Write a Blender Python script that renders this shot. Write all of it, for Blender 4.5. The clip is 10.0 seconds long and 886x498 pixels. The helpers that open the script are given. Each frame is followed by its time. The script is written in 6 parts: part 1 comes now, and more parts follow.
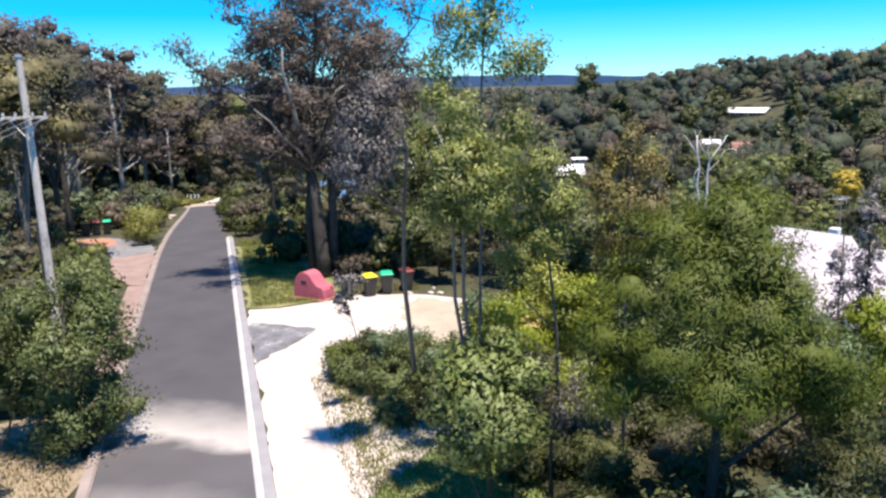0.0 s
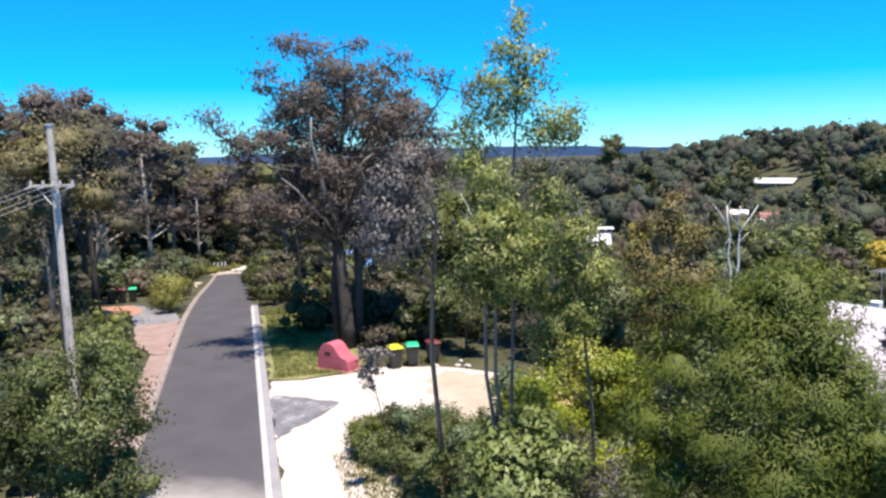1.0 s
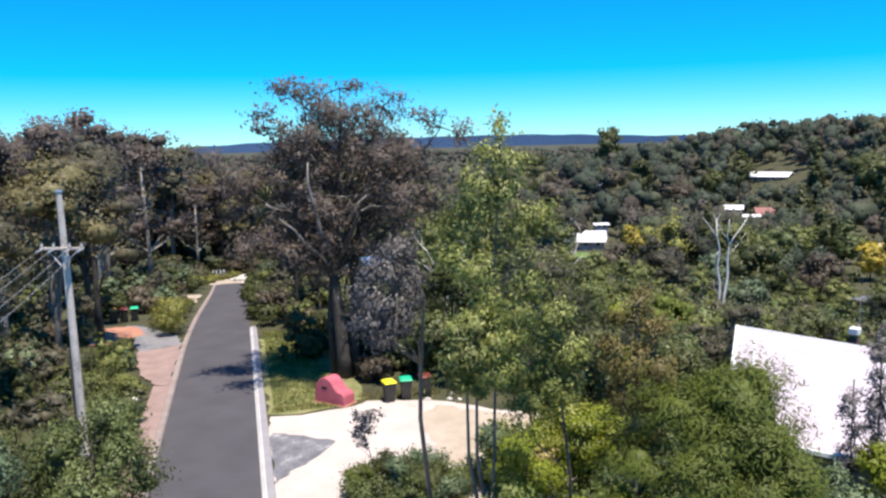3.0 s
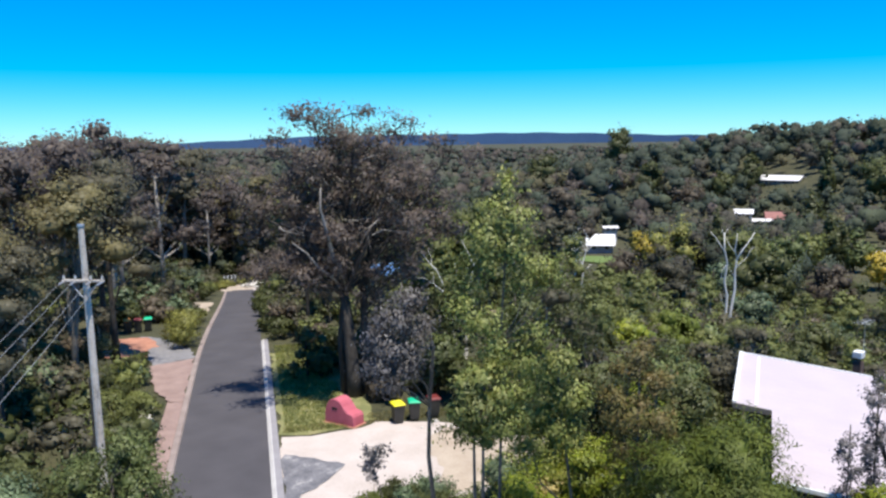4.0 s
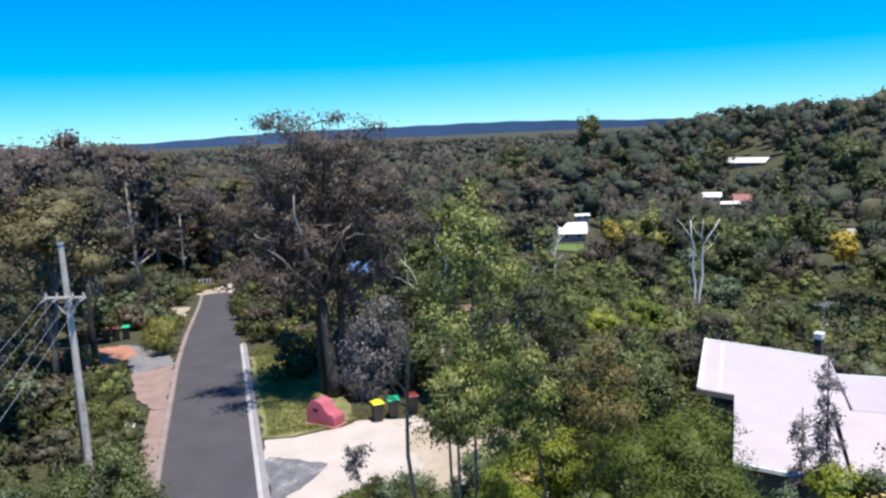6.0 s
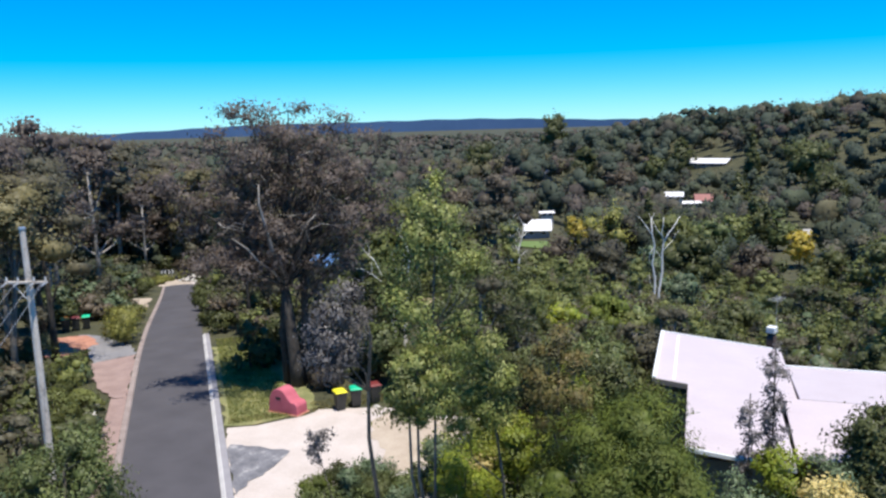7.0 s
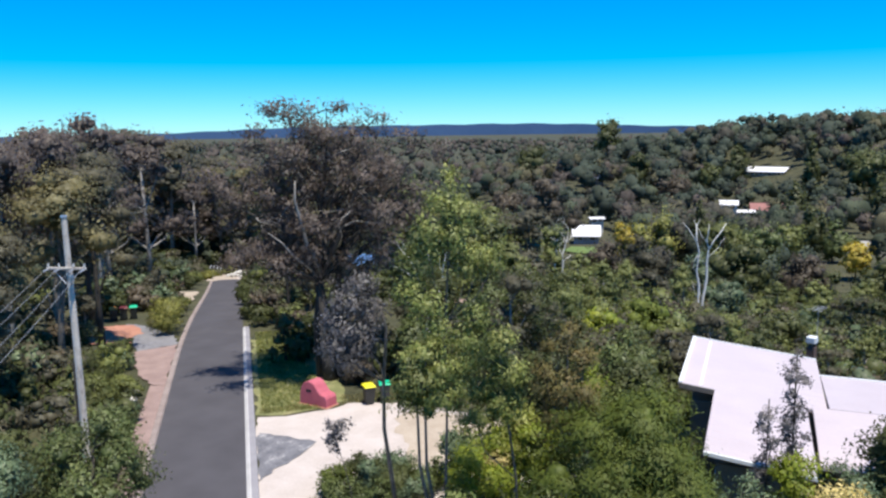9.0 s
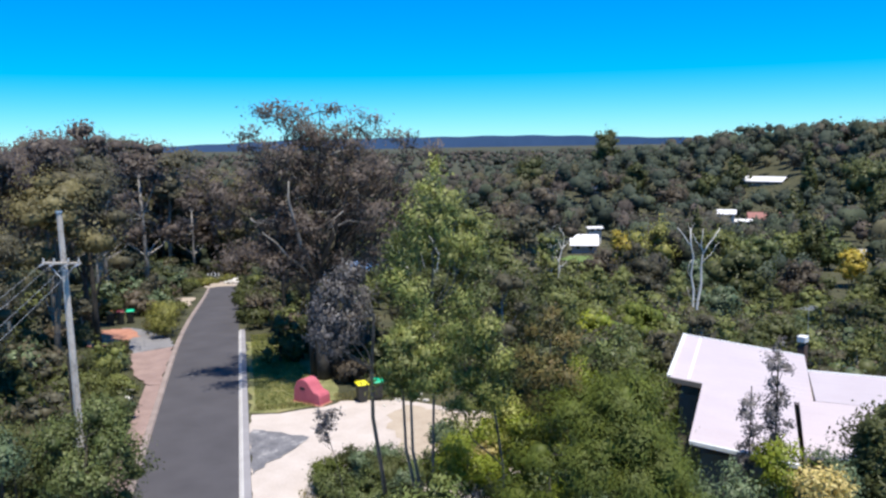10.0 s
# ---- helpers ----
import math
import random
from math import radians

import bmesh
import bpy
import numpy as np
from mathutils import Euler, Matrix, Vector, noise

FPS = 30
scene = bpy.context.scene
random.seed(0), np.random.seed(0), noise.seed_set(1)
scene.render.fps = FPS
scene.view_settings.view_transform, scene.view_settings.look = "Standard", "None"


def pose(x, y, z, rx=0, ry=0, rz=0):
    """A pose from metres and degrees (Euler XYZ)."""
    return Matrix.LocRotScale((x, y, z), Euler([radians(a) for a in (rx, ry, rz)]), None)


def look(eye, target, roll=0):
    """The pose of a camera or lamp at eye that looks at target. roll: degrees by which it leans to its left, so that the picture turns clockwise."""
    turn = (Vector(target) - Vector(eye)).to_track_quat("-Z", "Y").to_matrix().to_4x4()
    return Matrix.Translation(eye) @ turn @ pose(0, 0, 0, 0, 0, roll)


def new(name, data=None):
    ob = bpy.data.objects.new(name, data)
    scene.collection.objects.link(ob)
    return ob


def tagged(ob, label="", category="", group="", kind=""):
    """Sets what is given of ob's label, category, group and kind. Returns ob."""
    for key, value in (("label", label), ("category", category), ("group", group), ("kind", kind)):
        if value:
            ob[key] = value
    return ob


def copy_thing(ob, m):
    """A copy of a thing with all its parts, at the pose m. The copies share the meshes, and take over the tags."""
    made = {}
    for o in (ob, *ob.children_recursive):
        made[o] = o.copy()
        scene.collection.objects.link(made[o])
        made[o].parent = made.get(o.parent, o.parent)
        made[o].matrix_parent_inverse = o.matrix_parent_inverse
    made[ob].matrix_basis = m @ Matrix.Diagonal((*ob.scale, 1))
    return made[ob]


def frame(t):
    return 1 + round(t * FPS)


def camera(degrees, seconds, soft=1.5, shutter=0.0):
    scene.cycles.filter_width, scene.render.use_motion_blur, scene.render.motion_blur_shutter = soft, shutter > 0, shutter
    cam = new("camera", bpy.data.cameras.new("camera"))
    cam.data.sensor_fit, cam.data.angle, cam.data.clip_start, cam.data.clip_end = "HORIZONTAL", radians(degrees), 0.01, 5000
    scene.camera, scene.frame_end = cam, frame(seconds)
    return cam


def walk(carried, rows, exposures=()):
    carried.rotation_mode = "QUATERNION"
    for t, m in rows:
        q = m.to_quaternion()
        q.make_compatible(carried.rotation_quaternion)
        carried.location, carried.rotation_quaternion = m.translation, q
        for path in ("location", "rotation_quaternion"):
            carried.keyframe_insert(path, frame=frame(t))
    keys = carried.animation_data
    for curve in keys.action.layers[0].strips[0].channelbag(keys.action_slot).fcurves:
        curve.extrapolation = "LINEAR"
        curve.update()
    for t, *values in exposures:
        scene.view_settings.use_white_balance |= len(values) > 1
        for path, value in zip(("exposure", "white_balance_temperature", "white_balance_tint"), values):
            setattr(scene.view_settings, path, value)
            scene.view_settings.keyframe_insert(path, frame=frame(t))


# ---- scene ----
cam = camera(58.0, 10.0, soft=2.5)
PATH = [
    (0, (-0.76, -36.36, 9.858), (-0.229, -34.475, 9.452), -1.5),
    (0.5, (-0.782, -35.562, 9.835), (-0.254, -33.646, 9.614), -2.0),
    (1, (-0.67, -35.555, 9.809), (-0.188, -33.629, 9.574), -1.4),
    (1.5, (-0.534, -36.182, 10.264), (-0.04, -34.268, 9.961), 0.2),
    (2, (-0.551, -36.282, 11.092), (-0.052, -34.363, 10.828), -0.1),
    (2.5, (-0.589, -36.547, 11.708), (-0.097, -34.627, 11.445), -1.3),
    (4, (-0.75, -37.326, 13.836), (-0.286, -35.399, 13.565), -0.9),
    (4.5, (-0.866, -37.783, 14.397), (-0.413, -35.855, 14.119), 0.2),
    (5, (-0.911, -37.94, 14.513), (-0.444, -36.016, 14.232), -0.6),
    (5.5, (-0.915, -38.17, 14.5), (-0.436, -36.251, 14.201), -3.2),
    (6, (-0.88, -38.368, 14.462), (-0.356, -36.46, 14.168), -2.7),
    (6.2, (-0.928, -38.442, 14.43), (-0.373, -36.542, 14.145), -2.4),
    (7.3, (-0.955, -38.996, 14.15), (-0.348, -37.116, 13.839), -1.6),
    (7.5, (-0.735, -38.927, 14.044), (-0.163, -37.032, 13.753), -0.7),
    (8, (-0.426, -38.978, 13.921), (0.073, -37.058, 13.673), -1.7),
    (8.5, (-0.207, -39.342, 14.122), (0.274, -37.42, 13.852), -0.8),
    (9, (-0.074, -39.619, 14.06), (0.409, -37.7, 13.766), -0.8),
    (9.5, (0.059, -39.948, 13.763), (0.54, -38.025, 13.497), -0.9),
    (10, (0.169, -40.279, 13.434), (0.654, -38.357, 13.17), -1.0),
]
walk(cam, [(t, look(eye, target, roll)) for t, eye, target, roll in PATH], exposures=[(0.0, 0.78, 6900, 10), (2.2, 0.76, 6900, 10), (4.2, 0.40, 6500, 7), (10.0, 0.38, 6450, 7)])

# ---- world, sun ----
SUN_EL = radians(74)
SUN_AZ = (0.3, -0.954)
world = bpy.data.worlds.new("sky")
scene.world = world
world.use_nodes = True
wn, wl = world.node_tree.nodes, world.node_tree.links
wn.clear()
sky = wn.new("ShaderNodeTexSky")
sky.sky_type = "NISHITA"
sky.sun_disc = False
sky.sun_elevation = SUN_EL
sky.sun_rotation = math.atan2(SUN_AZ[0], SUN_AZ[1])
sky.altitude = 1200
sky.air_density, sky.dust_density, sky.ozone_density = 1.0, 0.0, 6.0
tint = wn.new("ShaderNodeMix")
tint.data_type, tint.blend_type = "RGBA", "MULTIPLY"
tint.inputs["Factor"].default_value = 1.0
tint.inputs["B"].default_value = (0.53, 0.83, 1.07, 1)
hue = wn.new("ShaderNodeHueSaturation")
hue.inputs["Saturation"].default_value = 1.3
wbg = wn.new("ShaderNodeBackground")
wbg.inputs["Strength"].default_value = 0.127
wout = wn.new("ShaderNodeOutputWorld")
wl.new(sky.outputs[0], tint.inputs["A"])
wl.new(tint.outputs["Result"], hue.inputs["Color"])
wl.new(hue.outputs[0], wbg.inputs["Color"])
wl.new(wbg.outputs[0], wout.inputs["Surface"])

sun = new("sun", bpy.data.lights.new("sun", "SUN"))
sun.data.energy = 5.0
sun.data.angle = radians(0.55)
sun.data.color = (1.0, 0.93, 0.83)
ce = math.cos(SUN_EL)
sun.matrix_basis = look((SUN_AZ[0] * ce * 50, SUN_AZ[1] * ce * 50, math.sin(SUN_EL) * 50), (0, 0, 0))


# ---- materials ----
def nodes_of(name):
    m = bpy.data.materials.new(name)
    m.use_nodes = True
    n, l = m.node_tree.nodes, m.node_tree.links
    n.clear()
    out = n.new("ShaderNodeOutputMaterial")
    b = n.new("ShaderNodeBsdfPrincipled")
    l.new(b.outputs[0], out.inputs["Surface"])
    return m, n, l, b, out


def ramp_of(n, stops):
    r = n.new("ShaderNodeValToRGB")
    e = r.color_ramp.elements
    while len(e) < len(stops):
        e.new(0.5)
    for k, (p, c) in enumerate(stops):
        e[k].position, e[k].color = p, (*c, 1)
    return r


def surface(name, stops, scale=2.0, fine=30.0, rough=0.85, bump=0.3, metal=0.0, depth=0.02, by_object=0.0):
    """A mottled surface: coarse and fine noise in world metres drive colour and relief."""
    m, n, l, b, out = nodes_of(name)
    geo = n.new("ShaderNodeNewGeometry")
    a = n.new("ShaderNodeTexNoise")
    a.inputs["Scale"].default_value, a.inputs["Detail"].default_value = scale, 5
    f = n.new("ShaderNodeTexNoise")
    f.inputs["Scale"].default_value, f.inputs["Detail"].default_value = fine, 3
    l.new(geo.outputs["Position"], a.inputs["Vector"])
    l.new(geo.outputs["Position"], f.inputs["Vector"])
    mix = n.new("ShaderNodeMath")
    mix.operation = "MULTIPLY_ADD"
    mix.inputs[1].default_value = 0.4
    l.new(f.outputs["Fac"], mix.inputs[0])
    sub = n.new("ShaderNodeMath")
    sub.operation = "MULTIPLY"
    sub.inputs[1].default_value = 0.6
    l.new(a.outputs["Fac"], sub.inputs[0])
    l.new(sub.outputs[0], mix.inputs[2])
    r = ramp_of(n, stops)
    l.new(mix.outputs[0], r.inputs["Fac"])
    col = r.outputs["Color"]
    if by_object:
        oi = n.new("ShaderNodeObjectInfo")
        hs = n.new("ShaderNodeHueSaturation")
        mr = n.new("ShaderNodeMapRange")
        mr.inputs["To Min"].default_value, mr.inputs["To Max"].default_value = 1 - by_object, 1 + by_object
        l.new(oi.outputs["Random"], mr.inputs["Value"])
        l.new(mr.outputs[0], hs.inputs["Value"])
        l.new(col, hs.inputs["Color"])
        col = hs.outputs["Color"]
    l.new(col, b.inputs["Base Color"])
    b.inputs["Roughness"].default_value = rough
    b.inputs["Metallic"].default_value = metal
    bp = n.new("ShaderNodeBump")
    bp.inputs["Strength"].default_value, bp.inputs["Distance"].default_value = bump, depth
    l.new(f.outputs["Fac"], bp.inputs["Height"])
    l.new(bp.outputs[0], b.inputs["Normal"])
    return m


def leaf_material(name, stops, shine=0.5, through_light=0.3, vary=0.18, clump=0.9, calm=0.0, swing=0.29, warm=True):
    """Leaves: colour varies leaf by leaf and plant by plant; some light passes through."""
    m, n, l, b, out = nodes_of(name)
    geo = n.new("ShaderNodeNewGeometry")
    mid = stops[1][1]
    calm = calm + 0.3 * (1 - calm)
    stops = [(p, tuple((c * (1 - calm) + m * calm) * w for c, m, w in zip(col, mid, (1.12, 1.0, 0.88) if warm else (1.13, 0.99, 0.94)))) for p, col in stops]
    r = ramp_of(n, stops)
    l.new(geo.outputs["Random Per Island"], r.inputs["Fac"])
    oi = n.new("ShaderNodeObjectInfo")
    mr = n.new("ShaderNodeMapRange")
    mr.inputs["To Min"].default_value, mr.inputs["To Max"].default_value = 1 - vary, 1 + vary
    l.new(oi.outputs["Random"], mr.inputs["Value"])
    hs = n.new("ShaderNodeHueSaturation")
    nz = n.new("ShaderNodeTexNoise")
    nz.inputs["Scale"].default_value, nz.inputs["Detail"].default_value = clump, 2
    l.new(geo.outputs["Position"], nz.inputs["Vector"])
    spread = n.new("ShaderNodeMapRange")
    spread.inputs["From Min"].default_value, spread.inputs["From Max"].default_value = 0.3, 0.7
    spread.inputs["To Min"].default_value, spread.inputs["To Max"].default_value = 1 - swing, 1 + swing
    l.new(nz.outputs["Fac"], spread.inputs["Value"])
    vm = n.new("ShaderNodeMath")
    vm.operation = "MULTIPLY"
    l.new(mr.outputs[0], vm.inputs[0])
    l.new(spread.outputs[0], vm.inputs[1])
    l.new(vm.outputs[0], hs.inputs["Value"])
    l.new(r.outputs["Color"], hs.inputs["Color"])
    l.new(hs.outputs[0], b.inputs["Base Color"])
    b.inputs["Roughness"].default_value = shine
    b.inputs["Specular IOR Level"].default_value = 0.35
    tr = n.new("ShaderNodeBsdfTranslucent")
    l.new(hs.outputs[0], tr.inputs["Color"])
    mx = n.new("ShaderNodeMixShader")
    mx.inputs[0].default_value = through_light
    l.new(b.outputs[0], mx.inputs[1])
    l.new(tr.outputs[0], mx.inputs[2])
    l.new(mx.outputs[0], out.inputs["Surface"])
    return m


LEAF = {
    "bright": leaf_material("leaf_bright_gum", [(0, (0.097, 0.140, 0.032)), (0.5, (0.195, 0.252, 0.076)), (1, (0.475, 0.508, 0.216))], calm=0.1),
    "brown": leaf_material("leaf_brown_gum", [(0, (0.078, 0.073, 0.066)), (0.55, (0.158, 0.145, 0.130)), (1, (0.265, 0.242, 0.222))], through_light=0.5, calm=0.75, warm=False),
    "grey": leaf_material("leaf_grey_gum", [(0, (0.095, 0.102, 0.10)), (0.6, (0.185, 0.192, 0.195)), (1, (0.33, 0.335, 0.345))], calm=0.1, swing=0.42, warm=False),
    "russet": leaf_material("leaf_russet_gum", [(0, (0.07, 0.09, 0.03)), (0.6, (0.17, 0.16, 0.06)), (1, (0.30, 0.20, 0.10))], calm=0.35),
    "wattle": leaf_material("leaf_wattle", [(0, (0.054, 0.082, 0.014)), (0.5, (0.106, 0.148, 0.027)), (1, (0.19, 0.235, 0.045))], 0.6, calm=0.4, swing=0.16),
    "shrub": leaf_material("leaf_shrub", [(0, (0.044, 0.068, 0.024)), (0.5, (0.100, 0.140, 0.050)), (1, (0.220, 0.265, 0.125))], calm=0.2),
    "broad": leaf_material("leaf_broad_green", [(0, (0.08, 0.125, 0.04)), (0.5, (0.175, 0.245, 0.085)), (1, (0.34, 0.40, 0.19))], calm=0.2),
    "teal": leaf_material("leaf_teal", [(0, (0.053, 0.097, 0.053)), (0.6, (0.114, 0.176, 0.097)), (1, (0.211, 0.264, 0.167))], calm=0.35, warm=False),
    "lime": leaf_material("leaf_lime", [(0, (0.09, 0.15, 0.015)), (0.5, (0.20, 0.27, 0.03)), (1, (0.36, 0.38, 0.06))], calm=0.35),
    "yellow": leaf_material("leaf_yellow", [(0, (0.20, 0.18, 0.03)), (0.5, (0.42, 0.37, 0.05)), (1, (0.60, 0.52, 0.16))]),
    "lemon": leaf_material("leaf_lemon", [(0, (0.14, 0.175, 0.035)), (0.5, (0.285, 0.335, 0.070)), (1, (0.47, 0.49, 0.17))]),
    "cream": leaf_material("leaf_cream", [(0, (0.16, 0.18, 0.05)), (0.4, (0.45, 0.40, 0.16)), (1, (0.75, 0.68, 0.35))]),
    "umber": leaf_material("leaf_umber_gum", [(0, (0.074, 0.069, 0.050)), (0.5, (0.126, 0.116, 0.086)), (1, (0.20, 0.180, 0.138))], through_light=0.45, calm=0.5, warm=False),
    "dark": leaf_material("leaf_dark_green", [(0, (0.046, 0.062, 0.024)), (0.6, (0.092, 0.118, 0.044)), (1, (0.180, 0.200, 0.086))], through_light=0.42, calm=0.7, warm=False),
    "olive": leaf_material("leaf_olive_gum", [(0, (0.073, 0.079, 0.055)), (0.5, (0.133, 0.139, 0.094)), (1, (0.215, 0.215, 0.145))], through_light=0.5, calm=0.75, warm=False),
    "gold": leaf_material("leaf_gold_gum", [(0, (0.110, 0.112, 0.058)), (0.5, (0.194, 0.194, 0.098)), (1, (0.285, 0.280, 0.145))], through_light=0.5, calm=0.75, warm=False),
    "moss": leaf_material("leaf_moss_green", [(0, (0.098, 0.126, 0.045)), (0.5, (0.176, 0.216, 0.078)), (1, (0.270, 0.300, 0.125))], through_light=0.42, calm=0.7),
    "tussock": leaf_material("leaf_tussock", [(0, (0.110, 0.125, 0.032)), (0.5, (0.209, 0.231, 0.063)), (1, (0.330, 0.350, 0.116))], calm=0.3),
    "grass": leaf_material("grass_blade", [(0, (0.084, 0.138, 0.033)), (0.5, (0.180, 0.225, 0.066)), (1, (0.384, 0.375, 0.154))], 0.6),
    "straw": leaf_material("straw_blade", [(0, (0.115, 0.125, 0.040)), (0.5, (0.216, 0.211, 0.080)), (1, (0.346, 0.320, 0.160))], 0.6),
}
# far leaves: distance haze mixed into the base colours, bluer and greyer
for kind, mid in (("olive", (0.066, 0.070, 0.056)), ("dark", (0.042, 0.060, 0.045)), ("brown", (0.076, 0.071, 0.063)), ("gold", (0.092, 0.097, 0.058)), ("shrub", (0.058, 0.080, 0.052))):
    LEAF["far_" + kind] = leaf_material("hazed_leaf_" + kind, [(0, tuple(1.22 * c for c in mid)), (0.5, tuple(1.42 * c for c in mid)), (1, tuple(1.68 * c for c in mid))], 0.75, 0.4, 0.1, 0.10, swing=0.42, warm=False)
BARK = surface("bark_dark", [(0.3, (0.03, 0.025, 0.02)), (0.7, (0.10, 0.085, 0.07))], 3, 22, 0.9, 0.7, by_object=0.2)
BARK_PALE = surface("bark_pale", [(0.3, (0.30, 0.27, 0.24)), (0.7, (0.62, 0.58, 0.53))], 2, 18, 0.8, 0.4)
BARK_LIMB = surface("bark_light", [(0.3, (0.16, 0.14, 0.12)), (0.7, (0.42, 0.38, 0.34))], 2, 18, 0.85, 0.5, by_object=0.2)
BARK_WHITE = surface("bark_bleached", [(0.3, (0.60, 0.57, 0.53)), (0.7, (0.80, 0.77, 0.73))], 2, 18, 0.75, 0.3)
BARK_GREY = surface("bark_grey", [(0.3, (0.10, 0.085, 0.07)), (0.7, (0.25, 0.22, 0.19))], 2, 18, 0.85, 0.5, by_object=0.2)
POLE_WOOD = surface("weathered_pole_wood", [(0.32, (0.25, 0.205, 0.165)), (0.45, (0.54, 0.475, 0.41)), (0.7, (0.72, 0.645, 0.57))], 1.5, 11, 0.85, 0.5)
ASPHALT = surface("asphalt", [(0.3, (0.052, 0.048, 0.054)), (0.7, (0.086, 0.080, 0.089))], 0.5, 45, 0.9, 0.4)
CONCRETE = surface("concrete_kerb", [(0.3, (0.420, 0.395, 0.386)), (0.7, (0.622, 0.596, 0.580))], 1.2, 25, 0.85, 0.3)
CONCRETE_GREY = surface("concrete_grey", [(0.3, (0.22, 0.205, 0.22)), (0.7, (0.32, 0.305, 0.32))], 1.2, 25, 0.85, 0.3)
GRAVEL = surface("pale_gravel", [(0.28, (0.31, 0.235, 0.19)), (0.36, (0.45, 0.385, 0.345)), (0.7, (0.565, 0.495, 0.462))], 0.7, 12, 0.95, 0.6)
SAND = surface("tan_sand", [(0.3, (0.334, 0.264, 0.202)), (0.7, (0.475, 0.396, 0.317))], 0.8, 12, 0.95, 0.6)
PINK_PAVE = surface("pink_paving", [(0.3, (0.21, 0.14, 0.125)), (0.7, (0.35, 0.25, 0.225))], 1.0, 14, 0.9, 0.3)
RED_EARTH = surface("red_earth", [(0.3, (0.33, 0.14, 0.09)), (0.7, (0.52, 0.26, 0.18))], 1.5, 12, 0.95, 0.7)
PINK_RENDER = surface("painted_pink_render", [(0.3, (0.42, 0.085, 0.12)), (0.7, (0.54, 0.14, 0.18))], 2.5, 30, 0.7, 0.25)
DARK_SLOT = surface("dark_slot", [(0.3, (0.02, 0.018, 0.02)), (0.7, (0.04, 0.03, 0.035))], 3, 30, 0.7)
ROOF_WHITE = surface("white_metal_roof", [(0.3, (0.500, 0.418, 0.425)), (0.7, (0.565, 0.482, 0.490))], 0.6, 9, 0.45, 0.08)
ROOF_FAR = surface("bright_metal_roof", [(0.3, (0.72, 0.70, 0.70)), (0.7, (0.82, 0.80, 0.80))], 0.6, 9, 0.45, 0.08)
ROOF_TRIM = surface("white_roof_trim", [(0.3, (0.74, 0.74, 0.73)), (0.7, (0.86, 0.86, 0.85))], 1, 15, 0.5, 0.1)
ROOF_BLUE = surface("blue_metal_roof", [(0.3, (0.07, 0.16, 0.38)), (0.7, (0.14, 0.27, 0.52))], 0.8, 10, 0.4, 0.1)
ROOF_RED = surface("red_tile_roof", [(0.3, (0.22, 0.09, 0.08)), (0.7, (0.36, 0.17, 0.15))], 0.8, 6, 0.8, 0.3)
ROOF_BROWN = surface("brown_tile_roof", [(0.3, (0.20, 0.12, 0.10)), (0.7, (0.36, 0.24, 0.20))], 0.8, 6, 0.8, 0.3)
ROOF_GREY = surface("grey_metal_roof", [(0.3, (0.24, 0.25, 0.29)), (0.7, (0.40, 0.41, 0.45))], 0.8, 6, 0.6, 0.2)
WALL = surface("house_wall", [(0.3, (0.16, 0.13, 0.11)), (0.7, (0.28, 0.24, 0.20))], 1, 15, 0.8, 0.2)
WALL_PALE = surface("pale_house_wall", [(0.3, (0.50, 0.48, 0.44)), (0.7, (0.68, 0.66, 0.62))], 1, 15, 0.8, 0.2)
GLASS_DARK = surface("dark_window_glass", [(0.3, (0.02, 0.025, 0.03)), (0.7, (0.04, 0.045, 0.05))], 1, 5, 0.08, 0.0)
BRICK_DARK = surface("dark_brick", [(0.3, (0.07, 0.045, 0.04)), (0.7, (0.17, 0.11, 0.09))], 2, 14, 0.9, 0.5)
PLASTIC_BLACK = surface("black_bin_plastic", [(0.3, (0.018, 0.02, 0.02)), (0.7, (0.04, 0.042, 0.04))], 3, 30, 0.5, 0.1)
PLASTIC = {
    "yellow": surface("yellow_bin_plastic", [(0.3, (0.72, 0.62, 0.01)), (0.7, (0.86, 0.78, 0.03))], 3, 30, 0.45, 0.1),
    "green": surface("green_bin_plastic", [(0.3, (0.0, 0.38, 0.18)), (0.7, (0.02, 0.52, 0.27))], 3, 30, 0.45, 0.1),
    "red": surface("red_bin_plastic", [(0.3, (0.13, 0.02, 0.02)), (0.7, (0.20, 0.035, 0.03))], 3, 30, 0.45, 0.1),
    "orange": surface("orange_bin_plastic", [(0.3, (0.62, 0.20, 0.02)), (0.7, (0.80, 0.32, 0.05))], 3, 30, 0.45, 0.1),
}
STEEL = surface("galvanised_steel", [(0.3, (0.45, 0.45, 0.46)), (0.7, (0.65, 0.65, 0.66))], 4, 40, 0.45, 0.1, 0.7)
WIRE = surface("grey_wire", [(0.3, (0.22, 0.22, 0.23)), (0.7, (0.34, 0.34, 0.35))], 4, 40, 0.5, 0.0)
CERAMIC = surface("ceramic_insulator", [(0.3, (0.45, 0.44, 0.42)), (0.7, (0.65, 0.64, 0.62))], 4, 40, 0.25, 0.0)
SIGN_BLACK = surface("sign_black", [(0.3, (0.02, 0.02, 0.02)), (0.7, (0.035, 0.035, 0.035))], 4, 40, 0.5, 0.0)
SIGN_WHITE = surface("sign_white", [(0.3, (0.75, 0.75, 0.75)), (0.7, (0.85, 0.85, 0.85))], 4, 40, 0.5, 0.0)
ROCK = surface("pale_rock", [(0.3, (0.38, 0.35, 0.31)), (0.7, (0.66, 0.62, 0.57))], 2.5, 20, 0.9, 0.6, by_object=0.15)
